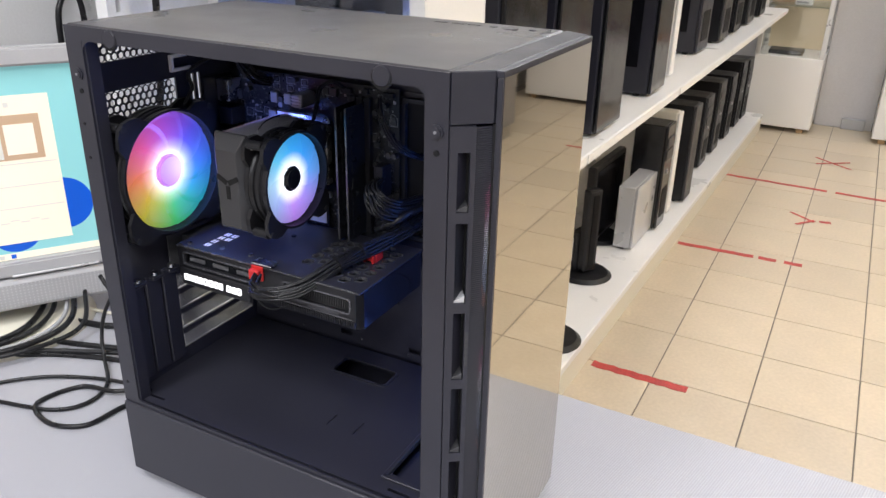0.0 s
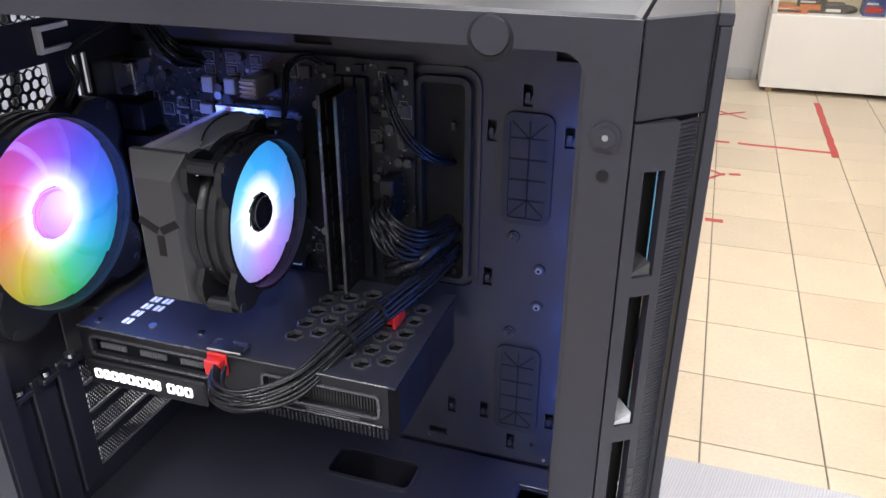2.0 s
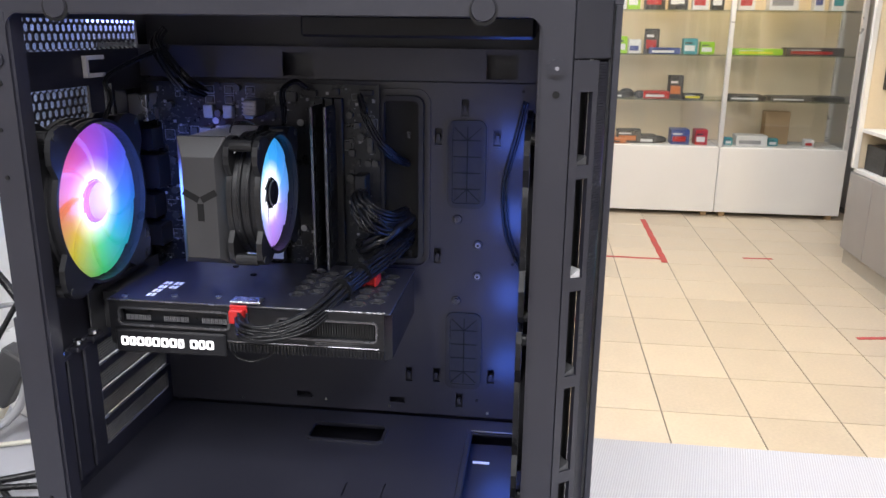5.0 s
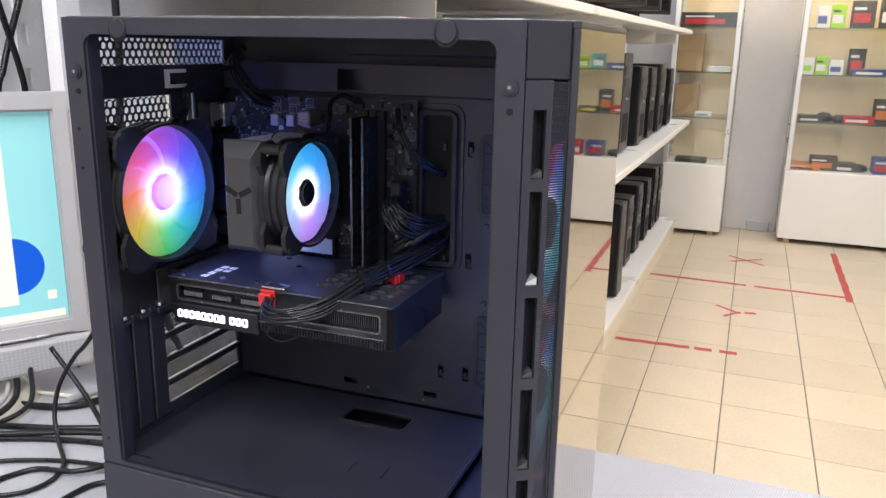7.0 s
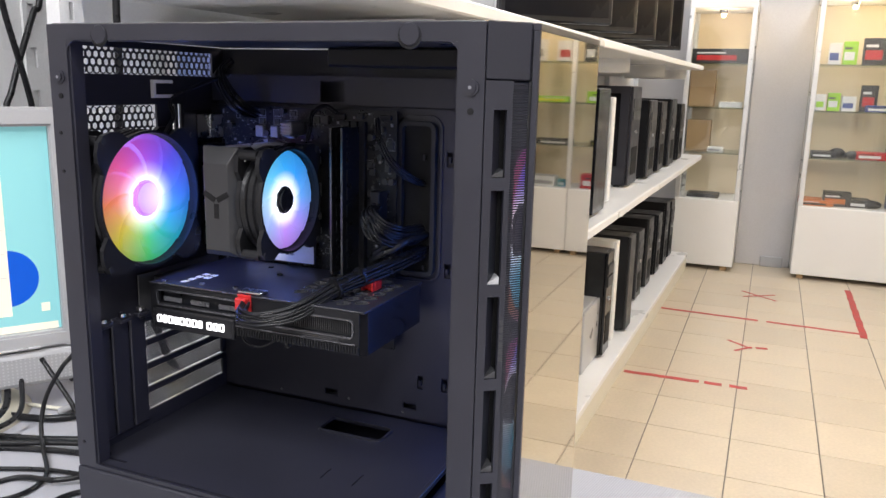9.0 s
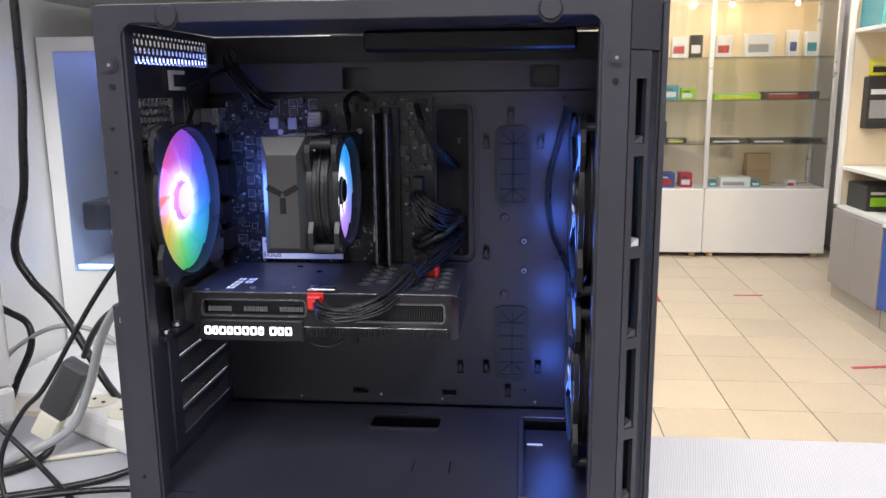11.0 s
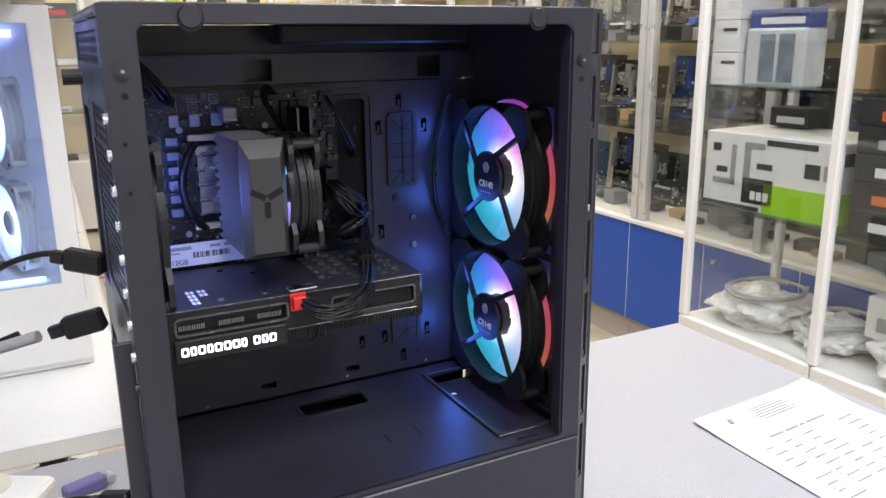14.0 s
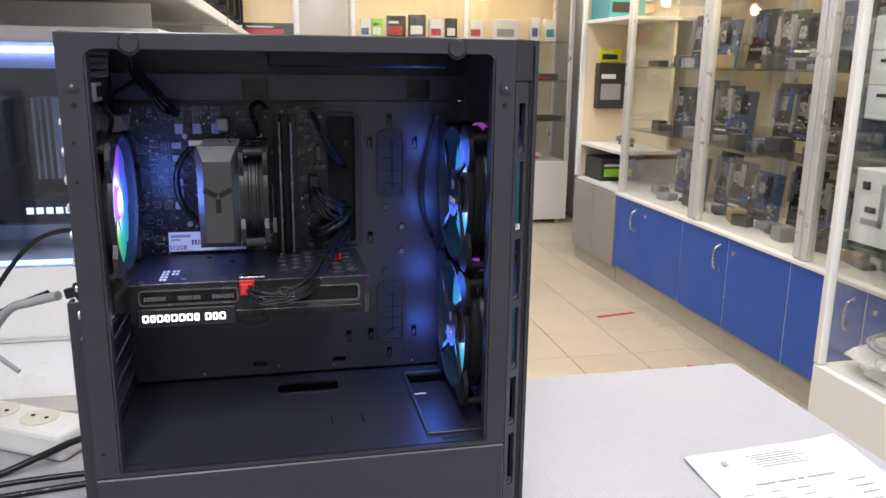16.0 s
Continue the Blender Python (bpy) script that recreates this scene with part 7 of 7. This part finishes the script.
def circuit_card(x, y, z, w, h, seed, board, tilt=5, rz=90, label="spare circuit board leaning in the showcase"):
    """A loose motherboard that leans on the back of its shelf, facing the shop."""
    q = random.Random(seed)
    ob = thing("circuit_board", (0, 0, 0), label, "circuit board", "spare circuit boards")
    solid("board", board, -w / 2, w / 2, 0.0, 0.002, 0.0, h, ob)
    for k in range(3):
        a = -w * 0.1 + k * 0.012
        solid("slot", (PLASTIC, SILVERPAINT, NAVY)[seed % 3], a, a + 0.006, -0.008, -0.0002, h * 0.5, h * 0.93, ob)
    solid("socket", SILVER, -w * 0.36, -w * 0.14, -0.006, -0.0002, h * 0.55, h * 0.78, ob, 0.001)
    solid("heatsink", (SILVER, BLUE, CHOKE)[seed % 3], w * 0.12, w * 0.28, -0.016, -0.0002, h * 0.2, h * 0.36, ob, 0.002)
    solid("port_block", CHOKE, -w * 0.49, -w * 0.4, -0.02, -0.0002, h * 0.4, h * 0.9, ob, 0.001)
    for k in range(3):
        solid("card_slot", (CHOKE, PLASTIC, LABEL)[(seed * 2 + k) % 3] if seed % 4 == 1 else (PLASTIC, CHOKE, NAVY)[(seed + k) % 3], -w * 0.4, w * 0.02, -0.008, -0.0002, h * (0.08 + 0.11 * k), h * (0.12 + 0.11 * k), ob)
    for k in range(9):
        bm = bmesh.new()
        cyl(bm, (q.uniform(-w * 0.4, w * 0.45), -0.004, q.uniform(h * 0.05, h * 0.95)), "y", 0.005, 0.0075, 8)
        part("capacitor", bm, SILVER if k % 2 else CHIP, ob)
    for m, n_ in ((CHOKE, 16), (CHIP, 14), (LABEL, 5)):
        bm = bmesh.new()
        for k in range(n_):
            cx, cz, cw, ch = q.uniform(-w * 0.45, w * 0.42), q.uniform(h * 0.03, h * 0.93), q.uniform(0.003, 0.012), q.uniform(0.003, 0.009)
            box(bm, cx, cx + cw, -q.uniform(0.003, 0.009), -0.0003, cz, cz + ch)
        tagged(part("small_parts", bm, m, ob), kind="stuff")
    ob.matrix_basis = pose(x, y, z, -tilt, 0, 0) if rz == 0 else pose(x, y, z) @ pose(0, 0, 0, 0, 0, -rz) @ pose(0, 0, 0, -tilt)
    return ob


BOARDS = [mat("blue_board", (0.03, 0.06, 0.13), 0.45, 0, 0.3, 120, 0.1, 700), mat("brown_board", (0.07, 0.05, 0.034), 0.45, 0, 0.3, 120, 0.1, 700), PCB, mat("green_board", (0.035, 0.055, 0.035), 0.45, 0, 0.3, 120, 0.1, 700)]
k = 0
for ya, yb in ((3.0, 3.70), (2.25, 2.92), (1.68, 2.17), (1.1, 1.6)):
    for z in (0.5175, 0.8605, 1.1805, 1.5005):
        n = 4 if yb - ya > 0.6 else 3
        for i in range(n):
            k += 1
            yy = ya + (yb - ya) * (i + 0.5) / n
            circuit_card(1.69 + 0.032 * (k % 3), yy, z, 0.19 + 0.02 * (k % 2), 0.22 + 0.02 * (k % 3), k, BOARDS[(0, 1, 2, 1, 0, 3, 1, 2)[k % 8]])
        for i in range(n + 3):
            k += 1
            yy = ya + (yb - ya) * (i + 0.6) / (n + 3)
            pack("small loose part in front of the boards", 1.55 + 0.03 * (k % 3), yy, z, 0.05 + 0.02 * (k % 2), 0.08, 0.02 + 0.012 * (k % 4), (GREYFRONT, INK, CHOKE, GREYFRONT, CAPMAT, INK, CARTON)[k % 7], None, "x", "part", "loose parts", 10 * (k % 5) - 20, name="spare_part")

# goods in the open shelf unit
for a in (("black printer with a green stripe", 1.57, 4.2, 0.5205, 0.24, 0.24, 0.13, INK, GREEN), ("black charger box hung on the panel", 1.577, 4.308, 0.93, 0.175, 0.066, 0.265, INK, GREYINK), ("bright yellow price card", 1.577, 4.329, 1.2, 0.135, 0.024, 0.085, YELLOW, INK), ("dark teal box on the upper shelf", 1.55, 4.2, 1.4405, 0.22, 0.25, 0.16, TEALPRINT, INK)):
    pack(*a)
solid("hook_panel", BEIGE, 1.703, 1.72, 3.8, 4.3, 0.732, 1.478, rack)
circuit_card(1.58, 4.05, 0.7305, 0.2, 0.05, 3, BOARDS[1], label="circuit board lying on the white shelf")

PALEPACK = mat("clear_pack_plastic", (0.6, 0.62, 0.65), 0.25, 0, 0.12, 12, 0.1, 60)
SMOKY = mat("smoky_pack_window", (0.2, 0.24, 0.29), 0.25, 0, 0.2, 14, 0.05, 80)
# goods in the free-standing showcase
gbox = thing("product_box", (0, 0, 0), "large white and lime graphics card box", "box", "goods on display")
solid("carton", LABEL, 0.0, 0.26, -0.385, 0.0, 0.0, 0.195, gbox, 0.002)
for m, y0, y1, z0, z1 in ((GREEN, -0.384, -0.19, 0.001, 0.075), (INK, -0.215, -0.125, 0.02, 0.085), (INK, -0.18, -0.001, 0.001, 0.012), (GREYINK, -0.10, -0.03, 0.06, 0.075), (GREYINK, -0.10, -0.085, 0.06, 0.165), (GREYINK, -0.145, -0.125, 0.05, 0.175), (GREYINK, -0.185, -0.145, 0.16, 0.175), (INK, -0.05, -0.025, 0.145, 0.165), (INK, -0.075, -0.04, 0.09, 0.105), (INK, -0.21, -0.165, 0.11, 0.125), (INK, -0.33, -0.19, 0.172, 0.186), (INK, -0.34, -0.3, 0.105, 0.14), (GREYINK, -0.38, -0.35, 0.105, 0.14)):
    solid("print", m, -0.0012, -0.0002, y0, y1, z0, z1, gbox)
for y0, y1, z0, z1 in ((-0.205, -0.19, 0.03, 0.052), (-0.186, -0.171, 0.03, 0.052), (-0.167, -0.152, 0.03, 0.052)):
    solid("print_mark", LABEL, -0.0016, -0.0013, y0, y1, z0, z1, gbox)
for y0, y1, m, z0, z1 in ((0.02, 0.24, INK, 0.14, 0.17), (0.02, 0.24, GREEN, 0.001, 0.075)):
    solid("end_print", m, y0, y1, -0.3862, -0.3852, z0, z1, gbox)
gbox.matrix_basis = pose(0.99, 1.478, 0.7555, 0, 0, 3)
for k in range(3):
    pack("white and teal router carton in a stack", 1.06, 1.445, 1.0705 + 0.081 * k, 0.13, 0.085, 0.08, LABEL, LABEL, "x", group="router cartons")
clear_pack = pack("clear packed gadget with violet header", 1.05, 1.305, 1.0705, 0.08, 0.175, 0.14, PALEPACK, None, "x", bevel=0.006)
for y0, y1 in ((1.246, 1.290), (1.302, 1.346)):
    solid("window", SMOKY, 1.0078, 1.0098, y0, y1, 1.082, 1.196, clear_pack)
pack("violet header card of a gadget pack", 1.05, 1.305, 1.2106, 0.06, 0.175, 0.045, NAVY, LABEL, "x")
pack("dark flat box on the glass shelf", 1.22, 1.38, 0.9555, 0.08, 0.12, 0.05, GREYFRONT, LABEL, "x")
for k in range(5):
    pack("black motherboard carton with pale print", 1.13, 0.92, 0.7555 + 0.061 * k, 0.26, 0.26, 0.06, INK, (LABEL, ORANGE, LABEL, GREYINK, ORANGE)[k], "x", group="motherboard cartons")
pack("brown carton on the top shelf", 1.13, 0.9, 1.3605, 0.24, 0.3, 0.2, CARTON, None, "x")
pack("tall black box with white print", 1.12, 0.98, 1.0705, 0.12, 0.1, 0.15, INK, LABEL, "x")
pack("small tan carton", 1.12, 1.12, 1.0705, 0.08, 0.06, 0.1, CARTON, None, "x")
pack("white adapter pack", 1.12, 0.95, 0.5005, 0.1, 0.14, 0.1, LABEL, GREYINK, "x")


def bag(label, x, y, z, w, d, h, seed):
    """A crumpled clear bag with a coiled cable in it."""
    ob = thing("plastic_bag", (0, 0, 0), label, "bag", "bagged cables")
    bm = bmesh.new()
    bmesh.ops.create_icosphere(bm, subdivisions=4, radius=1.0)
    for v in bm.verts:
        nse = noise.noise(v.co * 2.1 + Vector((seed, 0, 0))) * 0.35 + noise.noise(v.co * 6 + Vector((0, seed, 0))) * 0.14
        v.co = v.co * (1 + nse)
        v.co.x, v.co.y, v.co.z = v.co.x * w / 2, v.co.y * d / 2, max(0.0, (v.co.z * 0.6 + 0.45) * h)
    part("bag", bm, BUBBLE, ob, smooth=False)
    rod("coil", GREYCABLE, [(0.36 * w * math.cos(t * 0.8) * (1 + 0.03 * t), 0.36 * d * math.sin(t * 0.8), h * 1.02 + 0.002 * math.sin(t * 3)) for t in range(16)], 0.005, ob)
    ob.matrix_basis = pose(x, y, z)
    return ob


bag("clear bag with a coiled grey cable", 1.11, 1.34, 0.4305, 0.24, 0.26, 0.09, 1)
bag("crumpled clear bag of adapters", 1.12, 1.12, 0.4305, 0.22, 0.2, 0.07, 5)
bag("clear bag with a dark cable", 1.12, 0.86, 0.4305, 0.26, 0.26, 0.10, 9)
bag("small clear bag of parts", 1.12, 1.16, 0.8005 - 0.045, 0.2, 0.12, 0.05, 13)

# ---- floor tiles ----
bm = bmesh.new()
PXT, PYT, G = 0.281, 0.2955, 0.0036
box(bm, G / 2, PXT - G / 2, G / 2, PYT - G / 2, -0.004, 0.0, 0.0012)
tm = bpy.data.meshes.new("tile")
bm.to_mesh(tm)
bm.free()
tm.materials.append(TILE)
rest = bmesh.new()
for i in range(-8, 8):
    for j in range(-17, 14):
        x, y = -0.09 + PXT * i, 2.11 + PYT * j
        if x < X0 or x + PXT > X1 or y < Y0 or y + PYT > Y1:
            continue
        if x > -0.75 and y > 0.7:
            o = new("tile", tm)
            o.location = (x, y, 0)
            o.parent = floor
        else:
            box(rest, x + G / 2, x + PXT - G / 2, y + G / 2, y + PYT - G / 2, -0.004, 0.0)
tagged(part("far_tiles", rest, TILE, floor), kind="stuff")
